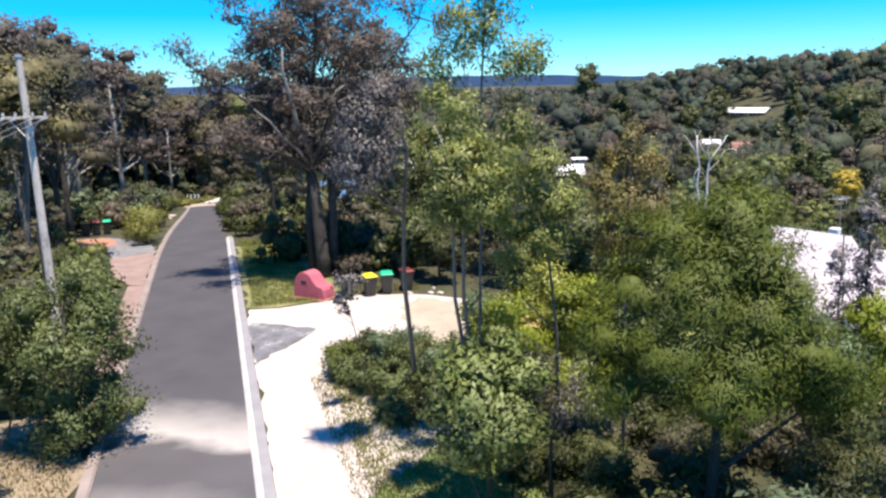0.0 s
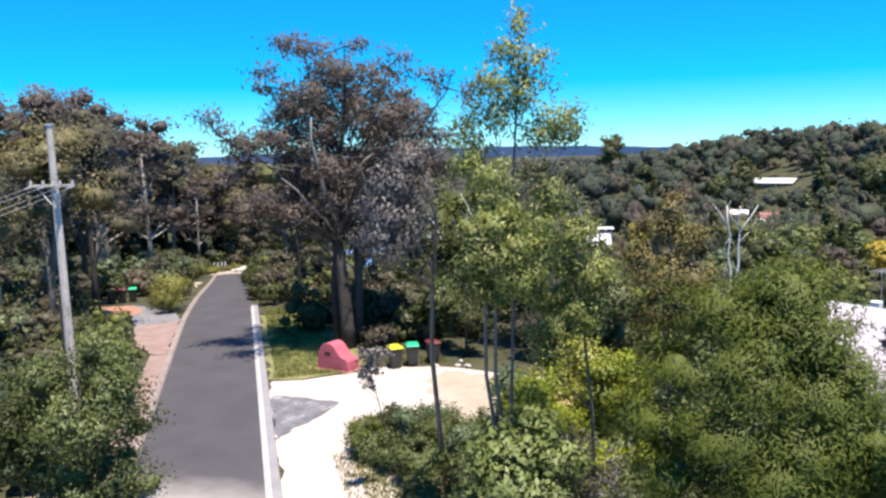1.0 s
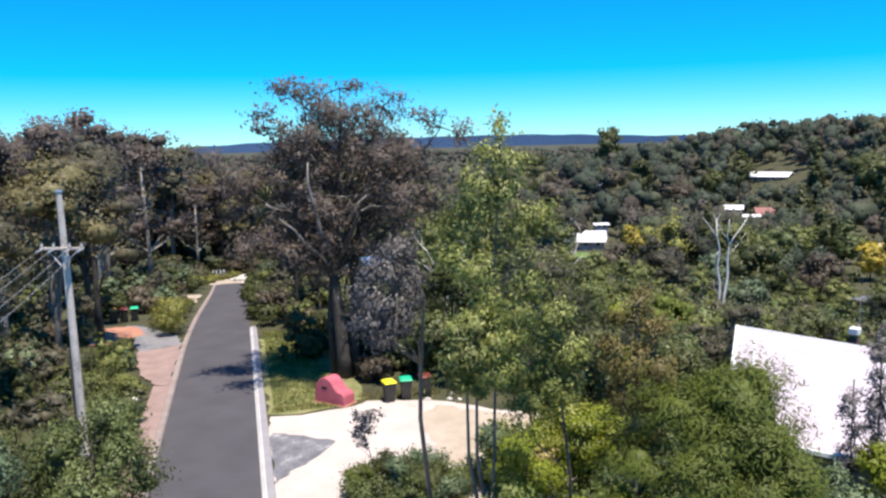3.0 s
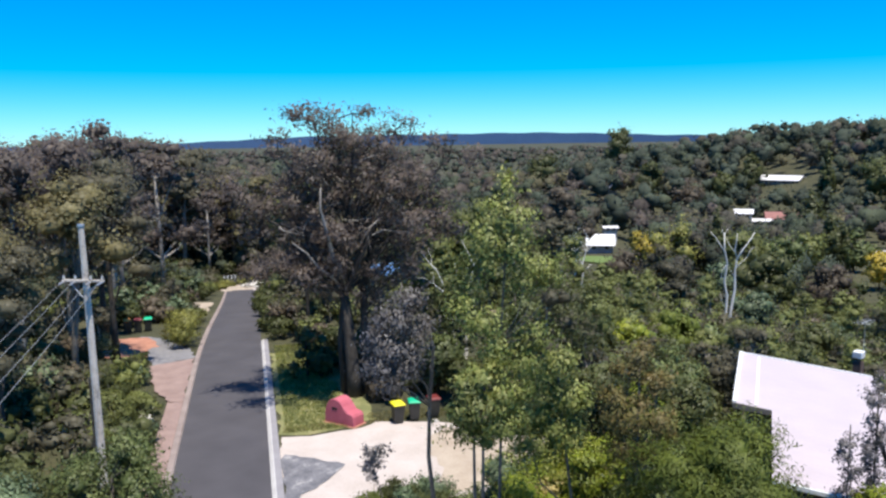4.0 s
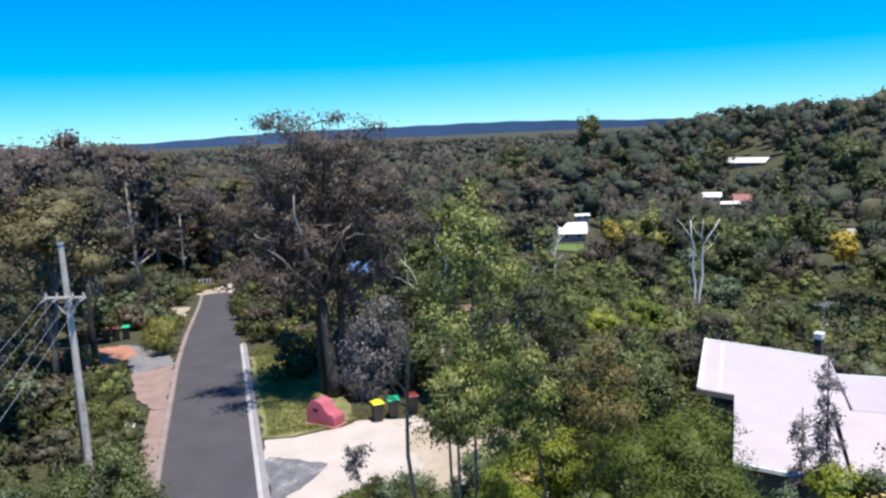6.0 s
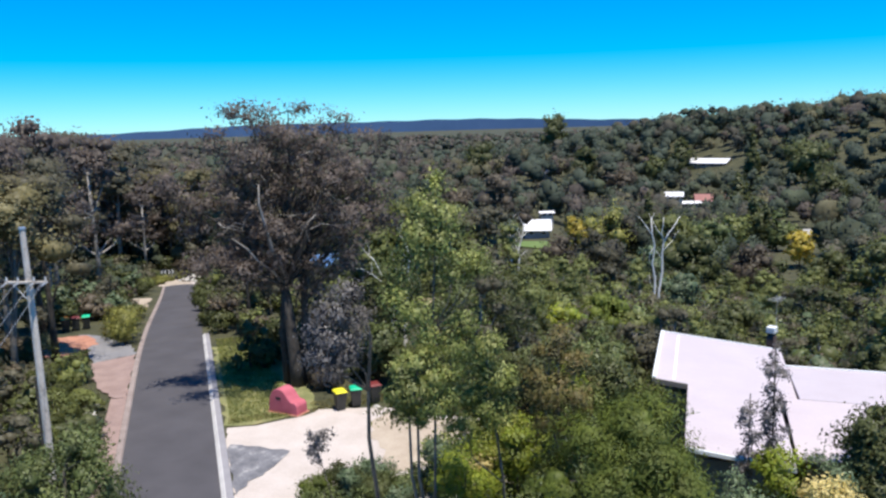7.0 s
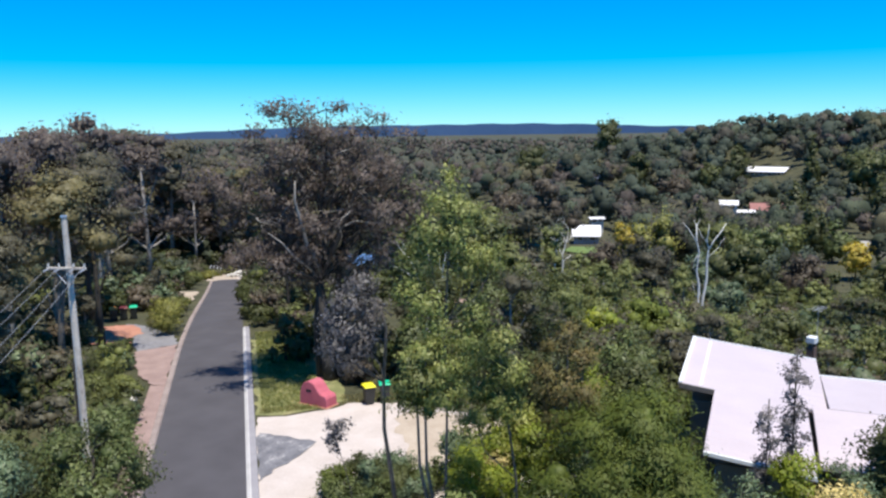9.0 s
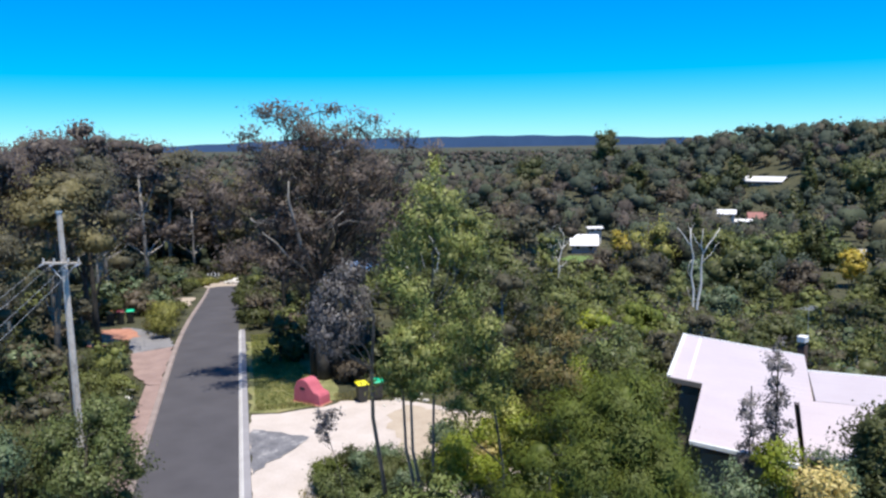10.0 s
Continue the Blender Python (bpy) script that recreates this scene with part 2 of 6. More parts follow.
# distance haze painted into the ridge's base colour as blue
RIDGE_HAZE_BLUE = surface("hazy_ridge", [(0.3, (0.075, 0.140, 0.26)), (0.7, (0.095, 0.165, 0.30))], 0.004, 0.03, 1.0, 0.0)


# ---- mesh helpers ----
class Geo:
    """Collects tubes, boxes and loose faces into one mesh."""

    def __init__(self):
        self.v, self.f = [], []

    def face_list(self, verts, faces):
        o = len(self.v)
        self.v.extend(tuple(p) for p in verts)
        self.f.extend([tuple(i + o for i in q) for q in faces])
        return self

    def tube(self, pts, radii, sides=6, cap=True):
        pts = [Vector(p) for p in pts]
        rings = []
        for i, p in enumerate(pts):
            d = (pts[min(i + 1, len(pts) - 1)] - pts[max(i - 1, 0)]).normalized()
            a = d.cross(Vector((0.31, 0.95, 0.05)) if abs(d.z) > 0.5 else Vector((0, 0, 1))).normalized()
            b = d.cross(a)
            rings.append([p + (a * math.cos(2 * math.pi * k / sides) + b * math.sin(2 * math.pi * k / sides)) * radii[i] for k in range(sides)])
        vs = [q for r in rings for q in r]
        fs = [(i * sides + k, i * sides + (k + 1) % sides, (i + 1) * sides + (k + 1) % sides, (i + 1) * sides + k) for i in range(len(pts) - 1) for k in range(sides)]
        if cap:
            fs.append(tuple(range(sides))[::-1])
            fs.append(tuple((len(pts) - 1) * sides + k for k in range(sides)))
        return self.face_list(vs, fs)

    def box(self, lo, hi, m=None):
        (x0, y0, z0), (x1, y1, z1) = lo, hi
        vs = [Vector(p) for p in ((x0, y0, z0), (x1, y0, z0), (x1, y1, z0), (x0, y1, z0), (x0, y0, z1), (x1, y0, z1), (x1, y1, z1), (x0, y1, z1))]
        if m is not None:
            vs = [m @ p for p in vs]
        return self.face_list(vs, [(3, 2, 1, 0), (4, 5, 6, 7), (0, 1, 5, 4), (1, 2, 6, 5), (2, 3, 7, 6), (3, 0, 4, 7)])

    def mesh(self, name, material, smooth=False):
        me = bpy.data.meshes.new(name)
        me.from_pydata(self.v, [], self.f)
        me.materials.append(material)
        if smooth:
            me.polygons.foreach_set("use_smooth", [True] * len(me.polygons))
        me.update()
        return me


def part(name, geo, material, parent=None, label="", smooth=False, bevel=0.0):
    me = geo.mesh(name, material, smooth)
    if bevel:
        bm = bmesh.new()
        bm.from_mesh(me)
        bmesh.ops.bevel(bm, geom=bm.edges[:], offset=bevel, segments=1, affect="EDGES", clamp_overlap=True)
        bm.to_mesh(me)
        bm.free()
    ob = new(name, me)
    ob.parent = parent
    if label:
        tagged(ob, label)
    return ob


def empty(name, m=None):
    ob = new(name)
    ob.empty_display_size = 0.3
    if m is not None:
        ob.matrix_basis = m
    return ob


GOLD = (1 + 5 ** 0.5) / 2
ICO_V = np.array([(-1, GOLD, 0), (1, GOLD, 0), (-1, -GOLD, 0), (1, -GOLD, 0), (0, -1, GOLD), (0, 1, GOLD), (0, -1, -GOLD), (0, 1, -GOLD), (GOLD, 0, -1), (GOLD, 0, 1), (-GOLD, 0, -1), (-GOLD, 0, 1)]) / (1 + GOLD ** 2) ** 0.5
ICO_F = np.array([(0, 11, 5), (0, 5, 1), (0, 1, 7), (0, 7, 10), (0, 10, 11), (1, 5, 9), (5, 11, 4), (11, 10, 2), (10, 7, 6), (7, 1, 8), (3, 9, 4), (3, 4, 2), (3, 2, 6), (3, 6, 8), (3, 8, 9), (4, 9, 5), (2, 4, 11), (6, 2, 10), (8, 6, 7), (9, 8, 1)])


def lean_normals(me, normals):
    """Shading normals, one for each corner point."""
    at = me.attributes.new("custom_normal", "FLOAT_VECTOR", "POINT")
    at.data.foreach_set("vector", np.ascontiguousarray(normals, dtype=np.float32).ravel())


def quad_mesh(name, quads, material, normals=None):
    """A mesh of loose quads from an array (n, 4, 3)."""
    n = len(quads)
    me = bpy.data.meshes.new(name)
    me.vertices.add(4 * n)
    me.vertices.foreach_set("co", np.ascontiguousarray(quads, dtype=np.float32).ravel())
    me.loops.add(4 * n)
    me.loops.foreach_set("vertex_index", np.arange(4 * n, dtype=np.int32))
    me.polygons.add(n)
    me.polygons.foreach_set("loop_start", np.arange(0, 4 * n, 4, dtype=np.int32))
    me.materials.append(material)
    me.update(calc_edges=True)
    if normals is not None:
        me.polygons.foreach_set("use_smooth", [True] * n)
        lean_normals(me, np.repeat(normals, 4, axis=0))
    return me


# share of a leaf's own tilt in how it takes the light, against the roundness of its clump
OWN_TILT = 0.28


def leaf_quads(rng, centres, size, slim=0.45, droop=0.0, outward=None, loose=0.75):
    """Leaves as slim rhombs. outward: the way each leaf's face tends to look, away from its bough."""
    n = len(centres)
    d = rng.normal(size=(n, 3))
    d[:, 2] -= droop
    if outward is not None:
        f = outward + rng.normal(size=(n, 3)) * loose
        f /= np.linalg.norm(f, axis=1, keepdims=True) + 1e-9
        d -= f * (d * f).sum(1, keepdims=True)
    d /= np.linalg.norm(d, axis=1, keepdims=True) + 1e-9
    s = np.cross(d, rng.normal(size=(n, 3)) if outward is None else f)
    s /= np.linalg.norm(s, axis=1, keepdims=True) + 1e-9
    ln = size * rng.uniform(0.6, 1.4, (n, 1))
    d, s = d * ln * 0.5, s * ln * slim * 0.5
    face = np.cross(s, d)
    face /= np.linalg.norm(face, axis=1, keepdims=True) + 1e-9
    q = np.stack([centres - d, centres + s, centres + d, centres - s], axis=1)
    if outward is None:
        return q, face
    away = (face * outward).sum(1) < 0
    q[away] = q[away][:, ::-1]
    face[away] *= -1
    soft = outward * (1 - OWN_TILT) + face * OWN_TILT
    return q, soft / (np.linalg.norm(soft, axis=1, keepdims=True) + 1e-9)


def ico_crown(name, centres, radii, quads, normals, material, rng, mids=None):
    """A crown: dark inner clumps (12-cornered, uneven) inside loose leaves, in one mesh."""
    n = len(centres)
    jag = rng.uniform(0.7, 1.2, (n, 12, 1))
    v = (centres[:, None, :] + ICO_V[None] * jag * radii[:, None, :]).reshape(-1, 3)
    q = quads.reshape(-1, 3)
    tri = (ICO_F[None] + 12 * np.arange(n)[:, None, None]).reshape(-1)
    nq = len(q) // 4
    me = bpy.data.meshes.new(name)
    me.vertices.add(len(v) + len(q))
    me.vertices.foreach_set("co", np.concatenate([v, q]).astype(np.float32).ravel())
    loops = np.concatenate([tri, len(v) + np.arange(4 * nq)]).astype(np.int32)
    me.loops.add(len(loops))
    me.loops.foreach_set("vertex_index", loops)
    starts = np.concatenate([np.arange(0, 60 * n, 3), 60 * n + np.arange(0, 4 * nq, 4)]).astype(np.int32)
    me.polygons.add(len(starts))
    me.polygons.foreach_set("loop_start", starts)
    me.materials.append(material)
    me.update(calc_edges=True)
    me.polygons.foreach_set("use_smooth", [True] * len(starts))
    round_n = np.broadcast_to(ICO_V[None], (n, 12, 3)).reshape(-1, 3)
    if mids is not None:
        out = v - np.repeat(mids, 12, axis=0)
        out /= np.linalg.norm(out, axis=1, keepdims=True) + 1e-9
        round_n = round_n * 0.5 + out * 0.8
        round_n = round_n / (np.linalg.norm(round_n, axis=1, keepdims=True) + 1e-9)
    lean_normals(me, np.concatenate([round_n, np.repeat(normals, 4, axis=0)]))
    return me


def clump_points(rng, blobs, count, tight=0.3, hollow=0.45, subs=9):
    """Leaf places in uneven sub-clumps on the outer part of each ellipsoid (x, y, z, rx, ry, rz)."""
    vol = np.array([(b[3] * b[4] * b[5]) ** 0.72 for b in blobs])
    share = np.maximum(8, (count * vol / vol.sum()).astype(int))
    out, tips, ways = [], [], []
    for b, k in zip(blobs, share):
        r = np.array(b[3:6])
        u = rng.normal(size=(subs, 3))
        u[:, 2] += 0.25
        u /= np.linalg.norm(u, axis=1, keepdims=True)
        c = np.array(b[:3]) + u * r * rng.uniform(hollow, 0.95, (subs, 1))
        w = rng.uniform(0.4, 1.6, subs)
        which = rng.choice(subs, k, p=w / w.sum())
        p = c[which] + rng.normal(size=(k, 3)) * r * tight * rng.uniform(0.6, 1.2, subs)[which][:, None]
        w = (p - np.array(b[:3])) / r + 0.8 * (p - c[which]) / r
        w[:, 2] += 0.3
        out.append(p)
        ways.append(w / (np.linalg.norm(w, axis=1, keepdims=True) + 1e-9))
        tips.append(c)
    return np.concatenate(out), tips, np.concatenate(ways)


def grow(name, base, trunk, blobs, leaf, count, size, label, category="tree", group="", bark=None, slim=0.45, droop=0.3, tight=0.3, hollow=0.45, subs=9, seed=1, radius=0.1, limbs=True, twigs=3, stems=1, core=0.0, loose=0.75, whole=0.9):
    """A tree or shrub: an Empty at its foot with a trunk (limbs included) and a crown. Points are relative to the base."""
    rng = np.random.default_rng(seed)
    root = empty(name, Matrix.Translation(base))
    pts, tips, ways = clump_points(rng, blobs, count, tight, hollow, subs)
    box = np.array([b[:6] for b in blobs])
    heart = (box[:, :3] * box[:, 3:4]).sum(0) / box[:, 3].sum()
    reach = np.maximum((np.abs(box[:, :3] - heart) + box[:, 3:6]).max(0), 0.1)
    ways = ways + whole * (pts - heart) / reach + np.array((0, 0, 0.15))
    ways /= np.linalg.norm(ways, axis=1, keepdims=True) + 1e-9
    g = Geo()
    trunk = [Vector(p) for p in trunk]
    nseg = len(trunk)
    for st in range(stems):
        off = Vector((rng.normal() * 0.12 + (0.16 if st % 2 else -0.16), rng.normal() * 0.12, 0)) if st else Vector((0, 0, 0))
        tp = [p + off * (1 + 1.5 * i / nseg) for i, p in enumerate(trunk)]
        g.tube(tp, [radius * (1.25 if i == 0 else 1 - 0.75 * i / nseg) for i in range(nseg)], 7)
    if limbs:
        for b, tp in zip(blobs, tips):
            c = Vector(b[:3])
            low = [p for p in trunk if p.z < c.z - 0.15] or trunk[:1]
            near = min(low, key=lambda p: (p - c).length + 0.3 * abs(c.z - p.z))
            i = trunk.index(near)
            r0 = max(min(radius * (1 - 0.75 * i / nseg) * 0.6, 0.075 * (b[3] + b[5])), 0.006)
            mid = near.lerp(c, 0.5) + Vector((rng.normal() * 0.08, rng.normal() * 0.08, rng.uniform(-0.12, 0.06))) * (c - near).length
            g.tube([near, mid, c], [r0, r0 * 0.7, r0 * 0.35], 5, False)
            for q in tp[:twigs]:
                q = Vector(q)
                g.tube([mid.lerp(c, 0.6), c.lerp(q, 0.5), q], [r0 * 0.4, r0 * 0.28, r0 * 0.12], 4, False)
    part("trunk", g, bark or BARK, root, smooth=True)
    quads, tilts = leaf_quads(rng, pts, size, slim, droop, ways, loose)
    if core:
        bb = np.array([b[:6] for b in blobs])
        me = ico_crown("crown", bb[:, :3], bb[:, 3:6] * core, quads, tilts, LEAF[leaf], rng)
    else:
        me = quad_mesh("crown", quads, LEAF[leaf], tilts)
    crown = new("crown", me)
    crown.parent = root
    return tagged(root, label, category, group)


def lobes(seed, centre, radii, n, lobe, flat=0.75):
    """n lobe ellipsoids spread through the ellipsoid (centre, radii)."""
    rng = np.random.default_rng(seed)
    out = []
    for k in range(n):
        u = rng.normal(size=3)
        u /= np.linalg.norm(u)
        p = np.array(centre) + u * np.array(radii) * rng.uniform(0.45, 0.9)
        s = lobe * rng.uniform(0.7, 1.25)
        out.append((*p, s, s, s * flat))
    return out


# ---- ground ----
def road_z(y):
    """Height along the road: level, then falling away ahead."""
    return -0.082 * 5.0 * np.log1p(np.exp(np.clip((np.minimum(y, 75) - 21.0) / 5.0, -30, 30)))


def smooth(t):
    t = np.clip(t, 0, 1)
    return t * t * (3 - 2 * t)


def knoll(x, y, cx, cy, high, wide):
    return high * np.exp(-((x - cx) ** 2 + (y - cy) ** 2) / (2 * wide ** 2))


def ground_z(x, y):
    """One terrain: road shelf, valley on its right, a hill far right, low plateau ahead."""
    x, y = np.asarray(x, float), np.asarray(y, float)
    near = road_z(y)
    far_fall = -6.5 * smooth((y - 70) / 150)
    side = -0.17 * np.clip(x - 9, 0, 55) * smooth((x - 9) / 14)
    left = 0.03 * np.clip(-x - 8, 0, 60)
    hill = 35.5 * smooth((x - 168) / 150) * smooth((y - 60) / 220) * (1 - 0.85 * smooth((y - 340) / 220))
    z = near + far_fall + side + left * smooth((60 - np.abs(y - 40)) / 60 + 0.6) + hill
    d = np.hypot(x, y + 38)
    z = z * (1 - smooth((d - 600) / 900)) + (-14) * smooth((d - 600) / 900)
    roll = 0.35 * np.sin(x * 0.11 + 1.3) * np.sin(y * 0.09) * smooth((np.abs(x + 2) - 14) / 20)
    return z + roll + knoll(x, y, 150, 292, 9.5, 26) + knoll(x, y, 176, 214, 3.0, 20) + knoll(x, y, 195, 376, 8.0, 45) - knoll(x, y, 335, 330, 6.5, 60)


def build_ground():
    n = 190
    t = np.linspace(-1, 1, n)
    ax = 6 * np.sinh(t * 7.3)
    X, Y = np.meshgrid(ax, ax - 5.0, indexing="ij")
    Z = ground_z(X, Y)
    v = np.stack([X, Y, Z], -1).reshape(-1, 3)
    i = np.arange(n * n).reshape(n, n)
    q = np.stack([i[:-1, :-1], i[1:, :-1], i[1:, 1:], i[:-1, 1:]], -1).reshape(-1, 4)
    me = bpy.data.meshes.new("ground")
    me.from_pydata(v.tolist(), [], q.tolist())
    me.polygons.foreach_set("use_smooth", [True] * len(me.polygons))
    me.materials.append(surface("bush_ground", [(0.25, (0.025, 0.026, 0.013)), (0.45, (0.045, 0.046, 0.02)), (0.6, (0.075, 0.07, 0.032)), (0.75, (0.12, 0.09, 0.055))], 0.35, 6, 0.95, 0.6, depth=0.05))
    return tagged(new("ground", me), "bush ground of grass, leaf litter and bare earth", "ground", kind="structure")


ground = build_ground()


def gz(x, y):
    return float(ground_z(x, y))


def sheet(name, outline, material, label, category, lift=0.015, cell=0.5, ragged=0.12, seed=3, kind="structure", crown=0.0):
    """A thin sheet on the ground with a slightly ragged outline (plan points, any polygon)."""
    rng = random.Random(seed)
    pts = []
    n = len(outline)
    for k in range(n):
        a, b = Vector(outline[k]), Vector(outline[(k + 1) % n])
        m = max(1, int((b - a).length / cell))
        for j in range(m):
            p = a.lerp(b, j / m)
            pts.append((p.x + rng.gauss(0, ragged), p.y + rng.gauss(0, ragged)))
    bm = bmesh.new()
    f = bm.faces.new([bm.verts.new((x, y, 0)) for x, y in pts])
    bmesh.ops.triangulate(bm, faces=[f])
    for _ in range(2):
        long = [e for e in bm.edges if e.calc_length() > 2.0]
        if long:
            bmesh.ops.subdivide_edges(bm, edges=long, cuts=1)
            bmesh.ops.triangulate(bm, faces=bm.faces[:])
    for v in bm.verts:
        v.co.z = gz(v.co.x, v.co.y) + lift
    bmesh.ops.recalc_face_normals(bm, faces=bm.faces)
    if sum(f.normal.z for f in bm.faces) < 0:
        bmesh.ops.reverse_faces(bm, faces=bm.faces)
    me = bpy.data.meshes.new(name)
    bm.to_mesh(me)
    bm.free()
    me.materials.append(material)
    return tagged(new(name, me), label, category, kind=kind)


def lane_shift(x, y):
    """The lane grows narrower towards its far end."""
    return 0.75 * float(smooth((y - 12) / 38)) * min(max((-0.42 - x) / 4.13, 0), 1) - 0.3 * float(smooth((y - 36) / 14)) * min(max((x + 4.55) / 4.13, 0), 1)


def strip(name, xs, zs, y0, y1, material, label, category, step=1.5):
    """A long strip along the road with a cross-section (xs, zs), heights above the road line."""
    n = int((y1 - y0) / step) + 1
    vs, fs = [], []
    k = len(xs)
    for i in range(n + 1):
        y = y0 + (y1 - y0) * i / n
        h = float(road_z(y))
        vs += [(x + lane_shift(x, y), y, h + z) for x, z in zip(xs, zs)]
    for i in range(n):
        for j in range(k - 1):
            fs.append((i * k + j, i * k + j + 1, (i + 1) * k + j + 1, (i + 1) * k + j))
    g = Geo().face_list(vs, fs)
    ob = part(name, g, material)
    return tagged(ob, label, category, kind="structure")


def road_material():
    """Asphalt with pale dust washes lying across it near the drive."""
    m = ASPHALT.copy()
    m.name = "asphalt_with_dust"
    n, l = m.node_tree.nodes, m.node_tree.links
    b = next(q for q in n if q.type == "BSDF_PRINCIPLED")
    old = b.inputs["Base Color"].links[0].from_socket
    geo = n.new("ShaderNodeNewGeometry")
    sep = n.new("ShaderNodeSeparateXYZ")
    l.new(geo.outputs["Position"], sep.inputs[0])
    nz = n.new("ShaderNodeTexNoise")
    nz.inputs["Scale"].default_value, nz.inputs["Detail"].default_value = 0.45, 3
    l.new(geo.outputs["Position"], nz.inputs["Vector"])
    tilt = n.new("ShaderNodeMath")
    tilt.operation = "MULTIPLY_ADD"
    tilt.inputs[1].default_value = 0.45
    l.new(sep.outputs["X"], tilt.inputs[0])
    l.new(sep.outputs["Y"], tilt.inputs[2])
    wob = n.new("ShaderNodeMath")
    wob.operation = "MULTIPLY_ADD"
    wob.inputs[1].default_value = 3.0
    l.new(nz.outputs["Fac"], wob.inputs[0])
    l.new(tilt.outputs[0], wob.inputs[2])
    r = ramp_of(n, [(0.0, (0.30, 0.30, 0.30)), (0.22, (0.38, 0.38, 0.38)), (0.36, (0.04, 0.04, 0.04)), (0.50, (0.06, 0.06, 0.06)), (0.56, (0.72, 0.72, 0.72)), (0.66, (0.42, 0.42, 0.42)), (0.75, (0.0, 0.0, 0.0))])
    mr = n.new("ShaderNodeMapRange")
    mr.inputs["From Min"].default_value, mr.inputs["From Max"].default_value = -22.0, -6.0
    l.new(wob.outputs[0], mr.inputs["Value"])
    l.new(mr.outputs[0], r.inputs["Fac"])
    mx = n.new("ShaderNodeMix")
    mx.data_type = "RGBA"
    l.new(r.outputs["Color"], mx.inputs["Factor"])
    l.new(old, mx.inputs["A"])
    mx.inputs["B"].default_value = (0.55, 0.50, 0.47, 1)
    l.new(mx.outputs["Result"], b.inputs["Base Color"])
    return m


road = strip("road", [-4.42, -3.5, -2.5, -1.5, -0.42], [0.03, 0.06, 0.07, 0.06, 0.03], -70, 55, road_material(), "narrow grey asphalt road with pale dust washes", "road")
kerb = strip("kerb", [-0.44, -0.41, -0.30, -0.26], [0.03, 0.05, 0.13, 0.13], -70, 20, CONCRETE, "white sloping concrete kerb along the road", "kerb")
kerb_top = strip("kerb_top", [-0.26, 0.02, 0.05], [0.13, 0.125, 0.0], -70, 20, CONCRETE_GREY, "grey concrete back strip of the kerb", "kerb")
kerb_left = strip("kerb_left", [-4.74, -4.73, -4.49, -4.43], [-0.02, 0.11, 0.10, 0.03], -70, 54, surface("stained_kerb", [(0.3, (0.20, 0.155, 0.14)), (0.7, (0.35, 0.285, 0.265))], 1.2, 20, 0.9, 0.4), "stained pinkish concrete kerb along the road", "kerb")
verge_left = strip("pavement_left", [-5.6, -5.2, -4.75], [0.02, 0.06, 0.07], -9, 8.0, PINK_PAVE, "narrow pinkish concrete edge strip", "pavement")

# pale gravel drive and its patches
drive = sheet("gravel_drive", [(0.03, -32), (1.6, -30), (1.9, -22), (2.1, -18), (2.1, -13), (1.9, -10.5), (2.3, -8.6), (4.2, -8.6), (7.0, -8.8), (10.5, -8.2), (13.5, -8.4), (13.5, -4.2), (10.5, -2.7), (8.0, -0.4), (5.0, 0.5), (3.0, -0.3), (1.6, -0.5), (0.03, -0.2)], GRAVEL, "sunlit pale gravel drive beside the road", "driveway", 0.035, 0.5, 0.09)
sandy = sheet("sandy_drive", [(6.4, -8.0), (10.6, -7.9), (13.2, -8.0), (13.2, -4.4), (10.4, -3.2), (8.0, -1.2), (6.6, -2.6)], SAND, "tan sandy part of the drive", "driveway", 0.047, 0.5, 0.12, 5)
# mottled grey triangle on the drive, beside the kerb
drive_patch = sheet("grey_patch", [(0.06, -2.4), (1.5, -3.4), (2.7, -4.3), (1.7, -5.9), (0.06, -7.8)], surface("mottled_grey", [(0.35, (0.10, 0.098, 0.11)), (0.55, (0.19, 0.185, 0.20)), (0.72, (0.52, 0.49, 0.47))], 1.3, 9, 0.9, 0.4), "grey triangular patch strewn with gravel", "driveway", 0.062, 0.35, 0.06, 6)
grass_strip = sheet("grass_verge", [(0.06, 0.0), (1.6, -0.3), (3.0, 0.1), (5.0, 0.9), (4.6, 7.0), (3.5, 16), (0.06, 16)], surface("short_grass", [(0.3, (0.10, 0.115, 0.04)), (0.5, (0.19, 0.19, 0.075)), (0.7, (0.34, 0.29, 0.15))], 0.9, 10, 0.95, 0.6), "short green and straw grass beside the kerb", "grass", 0.03, 0.6, 0.15, 7)
grass_near = sheet("grass_patch", [(2.0, -13.2), (2.9, -9.3), (5.0, -9.5), (6.4, -12), (6.5, -17), (6.0, -24), (2.2, -24), (2.0, -18)], surface("dry_grass", [(0.3, (0.085, 0.13, 0.035)), (0.52, (0.14, 0.18, 0.055)), (0.72, (0.36, 0.29, 0.17))], 0.7, 10, 0.95, 0.6), "patchy dry and green grass below the shrubs", "grass", 0.025, 0.6, 0.15, 8)
earth_bank = sheet("earth_bank", [(-4.76, -30), (-4.76, -9), (-6.5, -9), (-8.5, -12), (-9, -30)], surface("bank_earth", [(0.3, (0.12, 0.12, 0.06)), (0.48, (0.27, 0.205, 0.145)), (0.75, (0.40, 0.31, 0.225))], 0.7, 8, 0.95, 0.7), "dry tan earth bank beside the road", "ground", 0.03, 0.6, 0.12, 9)
